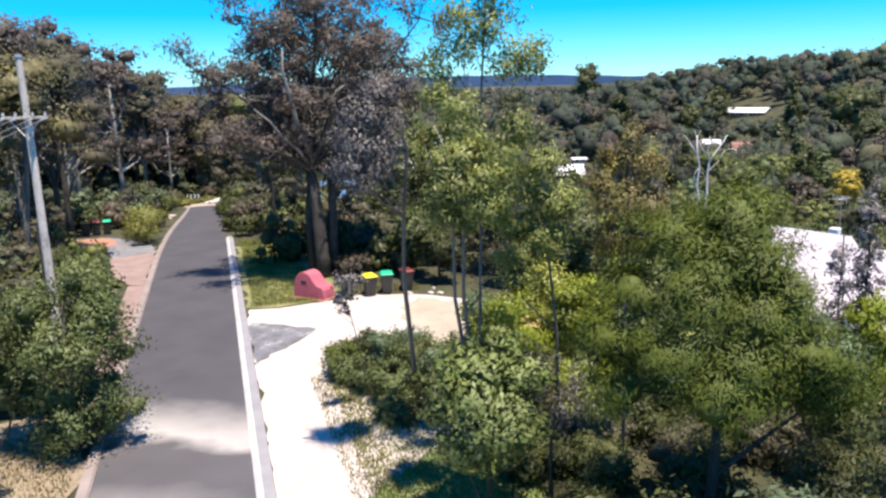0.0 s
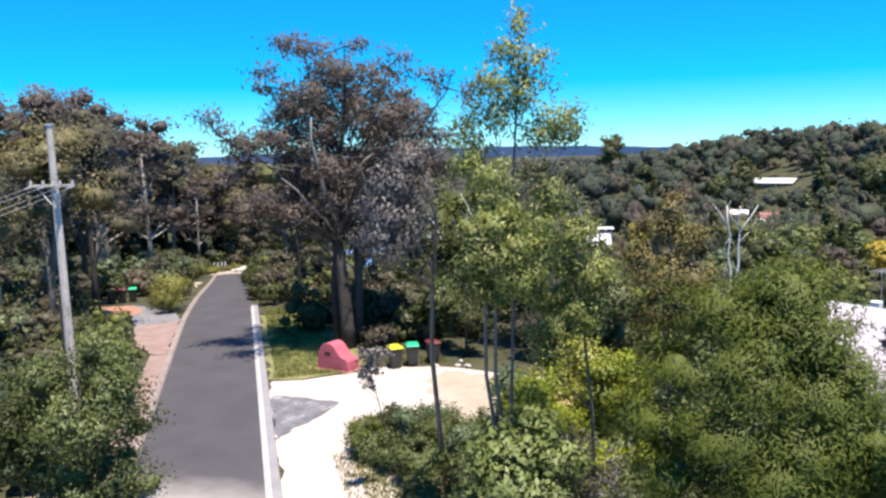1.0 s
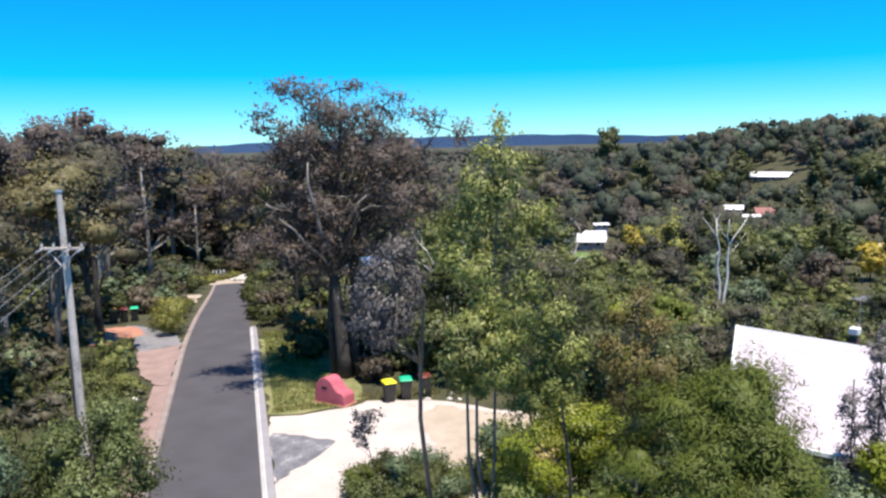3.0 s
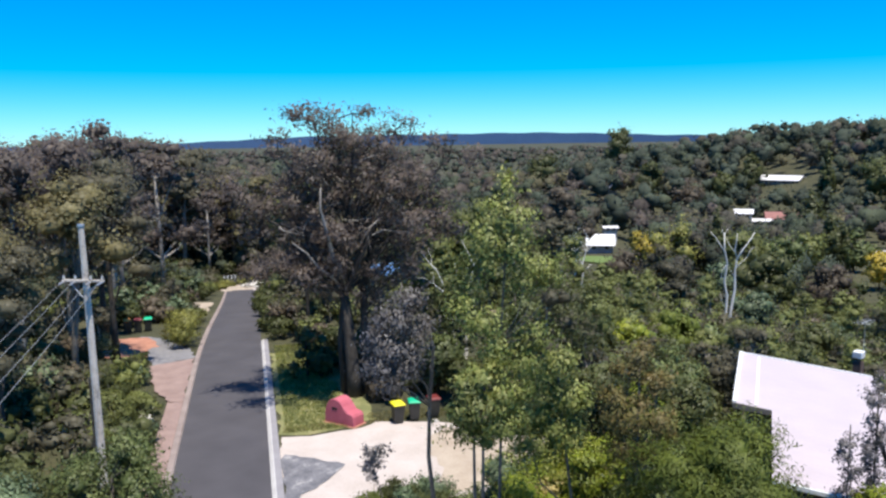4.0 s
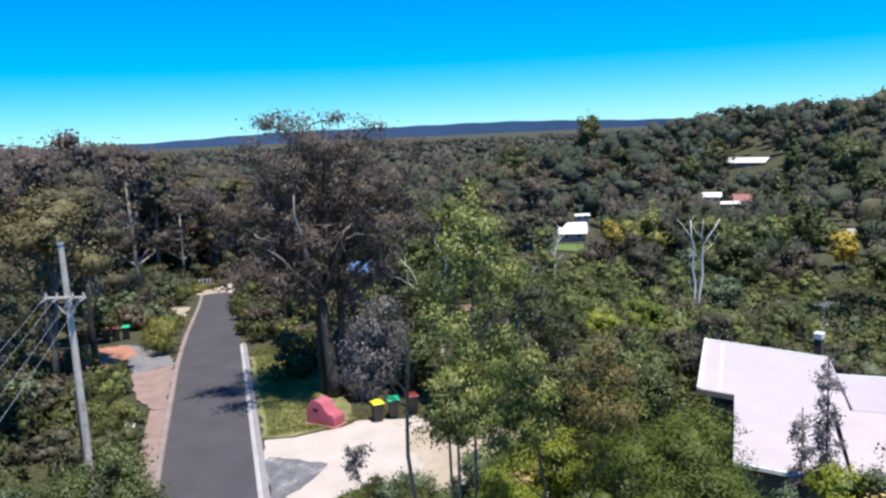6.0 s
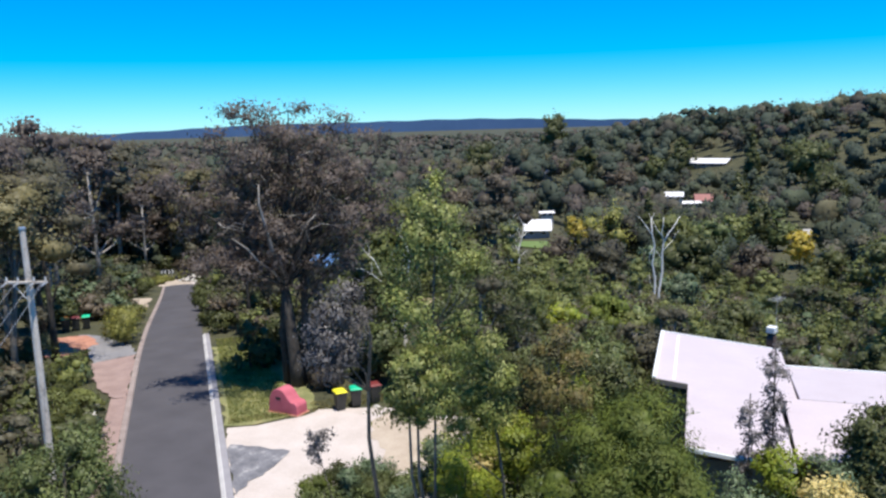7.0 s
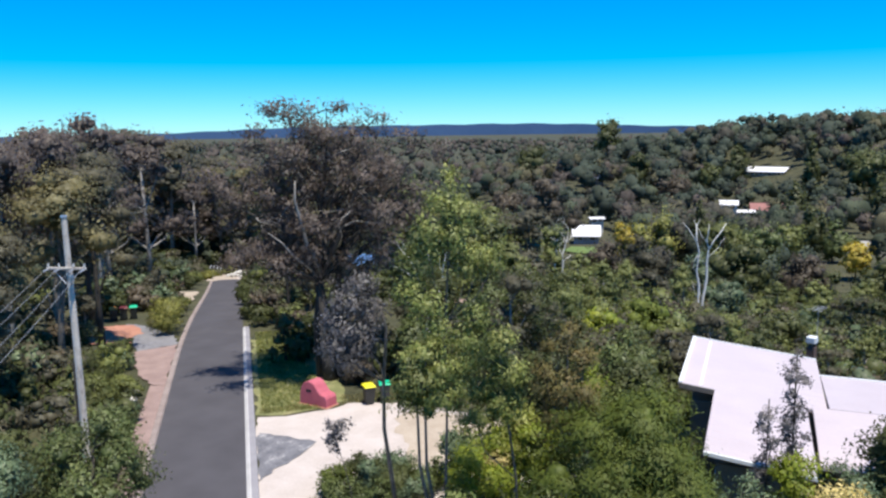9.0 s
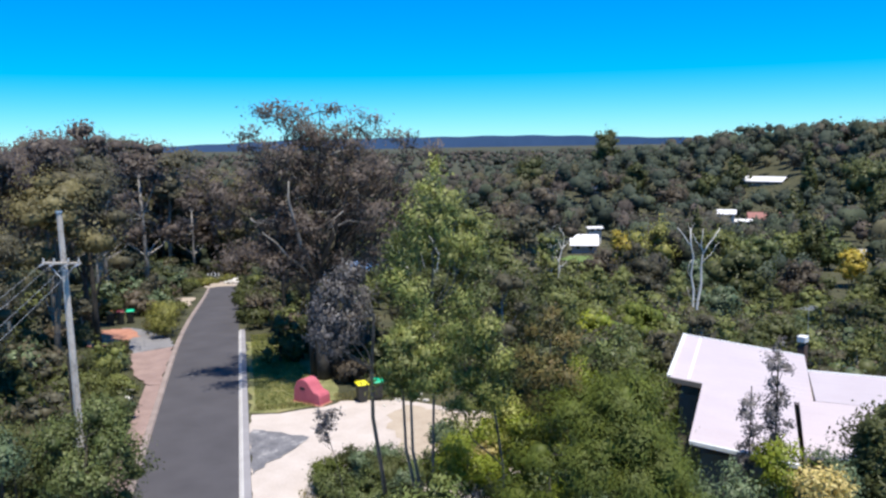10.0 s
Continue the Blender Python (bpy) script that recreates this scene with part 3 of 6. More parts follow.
pink_drive = sheet("pink_driveway", [(-4.76, 6.5), (-4.72, 15.8), (-7.3, 14.6), (-6.9, 11.0), (-6.1, 8.0), (-5.5, 6.5)], PINK_PAVE, "pinkish paved crossing of the side driveway", "driveway", 0.09, 0.5, 0.1, 10)
grey_drive = sheet("left_driveway", [(-4.72, 15.8), (-5.0, 18.0), (-7.6, 23.5), (-9.2, 24.5), (-8.0, 18.5), (-7.3, 14.6)], surface("old_asphalt", [(0.3, (0.16, 0.155, 0.165)), (0.7, (0.27, 0.26, 0.27))], 0.8, 12, 0.9, 0.3), "grey asphalt driveway beside the brick-red mound", "driveway", 0.085, 0.5, 0.1, 11)
far_pad = sheet("gravel_pad", [(-4.9, 36), (-4.9, 44), (-7.6, 45), (-7.4, 37)], SAND, "pale gravel side drive", "driveway", 0.06, 0.8, 0.15, 12)
lane_end = sheet("lane_end", [(-4.3, 54.6), (-0.9, 54.6), (-0.9, 64), (-5.2, 64)], SAND, "pale bare earth where the lane ends", "ground", 0.05, 0.6, 0.15, 14)
end_gravel = sheet("end_gravel", [(-1.0, 54), (2.5, 54), (4.5, 62), (-1.6, 62)], GRAVEL, "pale gravel verge at the lane's end", "driveway", 0.07, 0.8, 0.2, 13)


# ---- power pole and wires ----
def power_pole(x, y, top):
    z0 = gz(x, y)
    root = empty("power_pole", pose(x, y, z0, 0, 0, -23))
    h = top - z0
    g = Geo().tube([(0, 0, -0.3), (-0.03, 0, h * 0.35), (-0.09, 0.01, h * 0.7), (-0.12, -0.04, h)], [0.155, 0.145, 0.125, 0.105], 10)
    part("pole", g, POLE_WOOD, root, smooth=False)
    part("cap", Geo().tube([(-0.12, -0.04, h - 0.02), (-0.12, -0.04, h + 0.05)], [0.13, 0.12], 10), STEEL, root, "pale metal pole cap")
    az = 9.1 - z0
    o = -0.1
    arm = part("crossarm", Geo().box((o - 0.8, -0.22, az - 0.045), (o + 0.8, -0.12, az + 0.045)), POLE_WOOD, root, bevel=0.01)
    for s in (-1, 1):
        part("brace", Geo().tube([(o + s * 0.55, -0.15, az - 0.05), (o + s * 0.05, -0.16, az - 0.6)], [0.018, 0.018], 5), STEEL, root, "thin steel brace")
    for k in (o - 0.74, o - 0.3, o + 0.3, o + 0.74):
        part("insulator", Geo().tube([(k, -0.17, az + 0.05), (k, -0.17, az + 0.1), (k, -0.17, az + 0.13), (k, -0.17, az + 0.19)], [0.025, 0.05, 0.035, 0.045], 7), CERAMIC, root, "ceramic insulator")
        part("strain_link", Geo().tube([(k, -0.2, az - 0.03), (k, -0.5, az - 0.09)], [0.04, 0.03], 6), STEEL, root, "dark strain clamp")
    part("fuse_box", Geo().box((o + 0.13, -0.28, az - 0.5), (o + 0.27, -0.12, az - 0.25)), STEEL, root, bevel=0.01)
    part("cable_guard", Geo().box((-0.27, -0.05, 1.6), (-0.20, 0.05, h * 0.5)), BARK, root, "dark cable cover on the pole")
    return tagged(root, "weathered grey timber power pole with crossarm and insulators", "power pole")


PX, PY = -6.44, -7.2
power_pole(PX, PY, 11.05)


def overhead_wire(a, b, sag):
    g = Geo()
    pts = []
    for i in range(25):
        t = i / 24
        p = Vector(a).lerp(Vector(b), t)
        p.z -= sag * 4 * t * (1 - t)
        pts.append(p)
    g.tube(pts, [0.008] * 25, 4)
    ob = part("overhead_wire", g, WIRE)
    return tagged(ob, "thin grey overhead wire strung from the pole", "wire", "overhead wires")


for k in (-0.84, -0.4, 0.2, 0.64):
    overhead_wire((PX - 0.2 + 0.92 * k, PY - 0.46 - 0.39 * k, 9.01), (PX - 0.1 + k, -58, 9.7), 0.9)


# ---- wheelie bins ----
def wheelie_bin(x, y, turn, lid, label):
    root = empty("wheelie_bin", pose(x, y, gz(x, y) + 0.03, 0, 0, turn))
    lo, hi = [(-0.21, -0.24), (0.21, -0.24), (0.21, 0.22), (-0.21, 0.22)], [(-0.28, -0.34), (0.28, -0.34), (0.28, 0.30), (-0.28, 0.30)]
    g = Geo()
    vs = [(px, py, 0.06) for px, py in lo] + [(px, py, 0.93) for px, py in hi]
    g.face_list(vs, [(3, 2, 1, 0), (4, 5, 6, 7), (0, 1, 5, 4), (1, 2, 6, 5), (2, 3, 7, 6), (3, 0, 4, 7)])
    g.box((-0.30, -0.36, 0.90), (0.30, 0.32, 0.95))
    part("body", g, PLASTIC_BLACK, root, "dark plastic bin body", bevel=0.012)
    ring = [(-0.31, -0.38, 0.955), (0.31, -0.38, 0.955), (0.31, 0.34, 0.955), (-0.31, 0.34, 0.955), (-0.30, -0.36, 1.0), (0.30, -0.36, 1.0), (0.30, 0.32, 1.02), (-0.30, 0.32, 1.02), (-0.2, -0.24, 1.06), (0.2, -0.24, 1.06), (0.2, 0.22, 1.08), (-0.2, 0.22, 1.08)]
    fs = [(3, 2, 1, 0), (8, 9, 10, 11)]
    for o in (0, 4):
        fs += [(o + i, o + (i + 1) % 4, o + 4 + (i + 1) % 4, o + 4 + i) for i in range(4)]
    part("lid", Geo().face_list(ring, fs), PLASTIC[lid], root, lid + " plastic lid", bevel=0.01)
    part("handle", Geo().tube([(-0.24, 0.38, 0.94), (0.24, 0.38, 0.94)], [0.018, 0.018], 6), PLASTIC_BLACK, root)
    for s in (-1, 1):
        part("wheel", Geo().tube([(s * 0.23, 0.24, 0.10), (s * 0.28, 0.24, 0.10)], [0.10, 0.10], 12), PLASTIC_BLACK, root)
    return tagged(root, label, "wheelie bin", "wheelie bins")


wheelie_bin(5.85, 0.15, 8, "yellow", "black wheelie bin with a yellow lid on the gravel edge")
wheelie_bin(6.72, 0.35, -6, "green", "black wheelie bin with a green lid on the gravel edge")
wheelie_bin(7.75, 0.55, 5, "red", "black wheelie bin with a dark red lid among bushes")
wheelie_bin(-10.3, 26.6, 20, "orange", "black wheelie bin with an orange lid by the bushy driveway")
wheelie_bin(-9.6, 26.9, 10, "red", "black wheelie bin with a red lid by the bushy driveway")
wheelie_bin(-8.9, 27.3, 5, "green", "black wheelie bin with a green lid by the bushy driveway")


# ---- arched letterbox ----
def letterbox(x, y, turn):
    root = empty("letterbox", pose(x, y, gz(x, y), 0, 0, turn))
    prof = [(-1.15, 0.0)]
    for k in range(15):
        a = math.pi * (1 - k / 14 * 0.80)
        prof.append((-0.30 + 0.80 * math.cos(a), 0.42 + 0.80 * math.sin(a)))
    prof += [(0.62, 0.66), (1.0, 0.60), (1.12, 0.48), (1.15, 0.0)]
    n = len(prof)
    vs = [(px, -0.42, pz) for px, pz in prof] + [(px, 0.42, pz) for px, pz in prof]
    g = Geo().face_list(vs, [tuple(range(n))[::-1], tuple(range(n, 2 * n))] + [(i, (i + 1) % n, n + (i + 1) % n, n + i) for i in range(n)])
    part("body", g, PINK_RENDER, root, bevel=0.03)
    part("slot", Geo().box((-0.52, -0.435, 0.70), (-0.12, -0.41, 0.82)), DARK_SLOT, root, "dark letter slot")
    part("base", Geo().box((-1.25, -0.50, -0.05), (1.25, 0.50, 0.06)), RED_EARTH, root, bevel=0.02)
    return tagged(root, "arched pink-red rendered masonry letterbox beside the drive", "letterbox")


letterbox(3.3, 0.95, -46).scale = (0.8, 1.0, 1.06)


# ---- white roofed house ----
HO = Vector((23.05, -2.5, 0))
HU, HV = Vector((-0.585, -0.811, 0)), Vector((0.811, -0.585, 0))
H_M = Matrix(((HU.x, HV.x, 0, HO.x), (HU.y, HV.y, 0, HO.y), (0, 0, 1, 0), (0, 0, 0, 1)))


def roof_slab(name, corners, parent, material, ribs=0, label=""):
    """A thin roof sheet over four (u, v, z) corners with raised ribs running down the slope (v)."""
    c = [Vector(p) for p in corners]
    dn = Vector((0, 0, -0.12))
    vs = c + [p + dn for p in c]
    slab = part(name, Geo().face_list(vs, [(0, 1, 2, 3), (7, 6, 5, 4), (0, 4, 5, 1), (1, 5, 6, 2), (2, 6, 7, 3), (3, 7, 4, 0)]), material, parent, label)
    for k in range(1, ribs):
        t = k / ribs
        a, b = c[0].lerp(c[1], t), c[3].lerp(c[2], t)
        d = (c[1] - c[0]).normalized() * 0.025
        up = Vector((0, 0, 0.005))
        part("rib", Geo().face_list([a - d, a + d, b + d, b - d, a - d * 0.5 + up, a + d * 0.5 + up, b + d * 0.5 + up, b - d * 0.5 + up], [(4, 5, 6, 7), (0, 4, 7, 3), (1, 2, 6, 5), (0, 1, 5, 4), (2, 3, 7, 6)]), material, slab)
    return slab


def beam(name, a, b, w, h, parent, material, label=""):
    a, b = Vector(a), Vector(b)
    d = (b - a).normalized()
    s = d.cross(Vector((0, 0, 1))).normalized() * w / 2
    u = Vector((0, 0, h))
    vs = [a - s, a + s, b + s, b - s, a - s + u, a + s + u, b + s + u, b - s + u]
    return part(name, Geo().face_list(vs, [(3, 2, 1, 0), (4, 5, 6, 7), (0, 1, 5, 4), (1, 2, 6, 5), (2, 3, 7, 6), (3, 0, 4, 7)]), material, parent, label)


def white_house():
    root = empty("house", H_M)

    def rz(v):
        return 2.9 - 0.117 * v
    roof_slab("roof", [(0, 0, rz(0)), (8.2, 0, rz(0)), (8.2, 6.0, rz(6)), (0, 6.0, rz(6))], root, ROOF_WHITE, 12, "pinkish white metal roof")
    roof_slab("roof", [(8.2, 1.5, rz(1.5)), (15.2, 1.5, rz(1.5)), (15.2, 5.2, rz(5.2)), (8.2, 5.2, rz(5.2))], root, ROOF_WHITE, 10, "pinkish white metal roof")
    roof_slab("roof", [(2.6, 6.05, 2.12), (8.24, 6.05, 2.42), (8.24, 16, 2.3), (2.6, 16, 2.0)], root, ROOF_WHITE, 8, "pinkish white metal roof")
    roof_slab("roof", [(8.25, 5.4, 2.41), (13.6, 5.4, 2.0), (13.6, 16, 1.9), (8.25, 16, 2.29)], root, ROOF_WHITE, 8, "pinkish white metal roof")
    beam("barge_board", (0, 0.06, rz(0) - 0.16), (8.2, 0.06, rz(0) - 0.16), 0.16, 0.24, root, ROOF_TRIM, "white roof edge trim")
    beam("barge_board", (-0.06, 0, rz(0) - 0.18), (-0.06, 6.0, rz(6) - 0.18), 0.10, 0.23, root, ROOF_TRIM, "white roof edge trim")
    beam("barge_board", (8.26, 0, rz(0) - 0.2), (8.26, 1.5, rz(1.5) - 0.2), 0.10, 0.22, root, BARK_GREY, "dark fascia")
    beam("gutter", (2.55, 6.0, 1.98), (2.55, 16, 1.86), 0.12, 0.2, root, ROOF_TRIM, "white gutter")
    beam("gutter", (15.25, 1.5, rz(1.5) - 0.16), (15.25, 5.2, rz(5.2) - 0.16), 0.12, 0.14, root, ROOF_TRIM, "white gutter")
    beam("flashing", (0.3, 0.9, rz(0.9) + 0.01), (8.0, 0.9, rz(0.9) + 0.01), 0.10, 0.03, root, ROOF_TRIM)
    floor = -3.2
    part("wall", Geo().box((0.5, 0.5, floor), (7.9, 5.7, 2.05)), WALL, root, "shaded brown house wall")
    part("wall", Geo().box((7.95, 1.9, floor), (14.8, 4.8, 2.1)), WALL, root, "shaded brown house wall")
    part("wall", Geo().box((3.0, 6.3, floor), (13.0, 15.6, 1.75)), WALL, root, "shaded brown house wall")
    for u in (9.2, 11.4, 13.4):
        w = part("window", Geo().box((u, 1.86, 0.3), (u + 1.1, 1.895, 1.6)), ROOF_TRIM, root)
        part("pane", Geo().box((u + 0.07, 1.84, 0.37), (u + 1.03, 1.862, 1.53)), GLASS_DARK, w)
    part("downpipe", Geo().tube([(8.3, 1.4, 2.3), (8.35, 1.75, 2.0), (8.0, 1.85, 1.6), (8.0, 1.85, -2.5)], [0.05] * 4, 6), BARK_GREY, root)
    return tagged(root, "low house with a pinkish white metal roof among trees", "house")


white_house()


def chimney(x, y, top):
    z0 = gz(x, y)
    root = empty("chimney", pose(x, y, z0, 0, 0, 30))
    h = top - z0
    part("stack", Geo().box((-0.27, -0.24, -0.2), (0.27, 0.24, h - 0.62)), BRICK_DARK, root, "dark brick stack", bevel=0.01)
    for sx in (-0.2, 0.2):
        for sy in (-0.18, 0.18):
            part("leg", Geo().tube([(sx, sy, h - 0.64), (sx, sy, h - 0.4)], [0.035, 0.035], 5), BARK, root)
    part("cap", Geo().box((-0.3, -0.28, h - 0.42), (0.3, 0.28, h)), ROOF_TRIM, root, "white metal chimney cap", bevel=0.04)
    return tagged(root, "dark chimney with a white metal cap behind the roof", "chimney")


chimney(34.7, 2.6, 0.75)


def tv_antenna(x, y, foot, top):
    """A thin mast with a boom and cross elements."""
    root = empty("tv_antenna", pose(x, y, foot, 0, 0, 30))
    h = top - foot
    part("mast", Geo().tube([(0, 0, 0), (0, 0, h)], [0.025, 0.02], 6), STEEL, root)
    boom = part("boom", Geo().tube([(-0.8, 0, h - 0.05), (0.8, 0, h - 0.05)], [0.018, 0.018], 6), STEEL, root)
    for k in range(7):
        cx = -0.75 + k * 0.25
        part("element", Geo().tube([(cx, -0.5 + 0.03 * k, h - 0.03), (cx, 0.5 - 0.03 * k, h - 0.03)], [0.008, 0.008], 4), STEEL, boom)
    return tagged(root, "thin grey television antenna on a mast above the roof", "antenna")


tv_antenna(35.3, 2.9, gz(35.3, 2.9), 2.5)


# ---- far houses ----
def far_house(x, y, base, w, d, wall_h, rise, turn, roof_mat, wall_mat, label, over=0.6):
    root = empty("house", pose(x, y, base, 0, 0, turn))
    part("wall", Geo().box((-w / 2, -d / 2, -5), (w / 2, d / 2, wall_h)), wall_mat, root)
    a, b = w / 2 + over, d / 2 + over
    for s in (-1, 1):
        c = [(-a, 0, wall_h + rise), (a, 0, wall_h + rise), (a, s * b, wall_h - 0.15), (-a, s * b, wall_h - 0.15)]
        roof_slab("roof", c if s < 0 else c[::-1], root, roof_mat)
        part("fascia", Geo().box((-a, s * b - 0.05 + s * 0.08, wall_h - 0.3), (a, s * b + 0.05 + s * 0.08, wall_h - 0.1)), ROOF_GREY, root)
    n = max(2, int(w / 3.5))
    for k in range(n):
        u = -w / 2 + (k + 0.5) * w / n
        win = part("window", Geo().box((u - 0.7, -d / 2 - 0.06, 0.9), (u + 0.7, -d / 2 - 0.01, 2.1)), ROOF_TRIM, root)
        part("pane", Geo().box((u - 0.62, -d / 2 - 0.08, 0.98), (u + 0.62, -d / 2 - 0.062, 2.02)), GLASS_DARK, win)
    return tagged(root, label, "house", "houses across the valley")


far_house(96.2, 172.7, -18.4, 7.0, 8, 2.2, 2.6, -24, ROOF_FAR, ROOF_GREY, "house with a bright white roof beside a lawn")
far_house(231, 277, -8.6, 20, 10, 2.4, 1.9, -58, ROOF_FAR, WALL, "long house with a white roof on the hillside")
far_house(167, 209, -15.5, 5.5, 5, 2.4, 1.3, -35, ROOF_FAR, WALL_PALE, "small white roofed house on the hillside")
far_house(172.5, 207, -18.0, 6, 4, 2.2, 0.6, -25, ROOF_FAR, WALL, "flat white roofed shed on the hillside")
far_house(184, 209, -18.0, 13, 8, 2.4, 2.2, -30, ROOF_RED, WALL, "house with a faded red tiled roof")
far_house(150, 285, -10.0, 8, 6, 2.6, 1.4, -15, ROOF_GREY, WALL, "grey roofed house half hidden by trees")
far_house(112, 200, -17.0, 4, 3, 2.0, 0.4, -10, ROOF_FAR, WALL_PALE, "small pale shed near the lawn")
far_house(14.8, 60, -5.2, 13, 7, 2.4, 1.5, 8, ROOF_BLUE, WALL_PALE, "house with a blue metal roof behind trees")
far_house(20.0, 32.0, -5.0, 7, 6, 1.9, 1.3, -10, ROOF_BROWN, WALL_PALE, "house with a brown tiled roof behind trees")


# ---- chevron board at the lane's end ----
def chevron_board(x, y):
    z0 = gz(x, y)
    root = empty("chevron_sign", pose(x, y, z0, 0, 0, 0))
    for s in (-1, 1):
        part("post", Geo().tube([(s * 0.9, 0.05, -0.2), (s * 0.9, 0.05, 1.55)], [0.04, 0.04], 6), STEEL, root)
    board = part("board", Geo().box((-1.3, -0.02, 0.75), (1.3, 0.02, 1.55)), SIGN_BLACK, root, "black sign board")
    for k in range(4):
        cx = -0.97 + k * 0.65
        s = -1 if k < 2 else 1
        pts = [(cx - s * 0.2, 1.5), (cx + s * 0.03, 1.5), (cx + s * 0.25, 1.15), (cx + s * 0.03, 0.8), (cx - s * 0.2, 0.8), (cx + s * 0.02, 1.15)]
        n = len(pts)
        vs = [(px, -0.026, pz) for px, pz in pts] + [(px, -0.021, pz) for px, pz in pts]
        idx = [(0, 1, 2, 5), (5, 2, 3, 4)]
        part("chevron", Geo().face_list(vs, idx + [tuple(i + n for i in q[::-1]) for q in idx]), SIGN_WHITE, board, "white chevron")
    return tagged(root, "black and white chevron board at the lane's end", "road sign")


chevron_board(-3.67, 65.5).scale = (0.64, 0.64, 0.66)


# ---- rocks ----
def rock(x, y, s, seed):
    rng = random.Random(seed)
    bm = bmesh.new()
    bmesh.ops.create_icosphere(bm, subdivisions=2, radius=1)
    for v in bm.verts:
        k = 0.8 + 0.35 * noise.noise(v.co * 1.7 + Vector((seed, 0, 0)))
        v.co = Vector((v.co.x * k * s, v.co.y * k * s * 0.8, v.co.z * k * s * 0.6))
    me = bpy.data.meshes.new("rock")
    bm.to_mesh(me)
    bm.free()
    me.materials.append(ROCK)
    ob = new("rock", me)
    ob.matrix_basis = pose(x, y, gz(x, y) + s * 0.25, 0, 0, rng.uniform(0, 360))
    return tagged(ob, "pale sandstone rock on the verge", "rock", "verge rocks")


RK = random.Random(5)
for k in range(12):
    rock(RK.uniform(-7.2, -6.2), RK.uniform(-5.0, 7.5), RK.uniform(0.15, 0.34), k)
for k in range(9):
    rock(RK.uniform(-1.3, 1.4), RK.uniform(56, 61.5), RK.uniform(0.45, 0.85), 30 + k)
for k in range(5):
    rock(RK.uniform(6.8, 9.2), RK.uniform(-1.0, 0.4), RK.uniform(0.12, 0.25), 50 + k)
for k, (x, y, r) in enumerate([(-1.4, 58.4, 0.7), (-0.7, 57.7, 0.8), (-0.1, 59.0, 0.7), (-2.0, 58.8, 0.5), (-0.3, 56.6, 0.6)]):
    rock(x, y, r, 70 + k)
red_mound = sheet("earth_mound", [(-10.6, 17.5), (-8.6, 17.3), (-7.6, 20.5), (-8.4, 24.0), (-10.4, 24.2)], RED_EARTH, "brick-red bare earth beside the driveway", "ground", 0.10, 0.6, 0.2, 15)


# ---- the large brown gum beside the drive ----
def rel(base, pts):
    return [tuple(p[i] - base[i] for i in range(3)) + tuple(p[3:]) for p in pts]


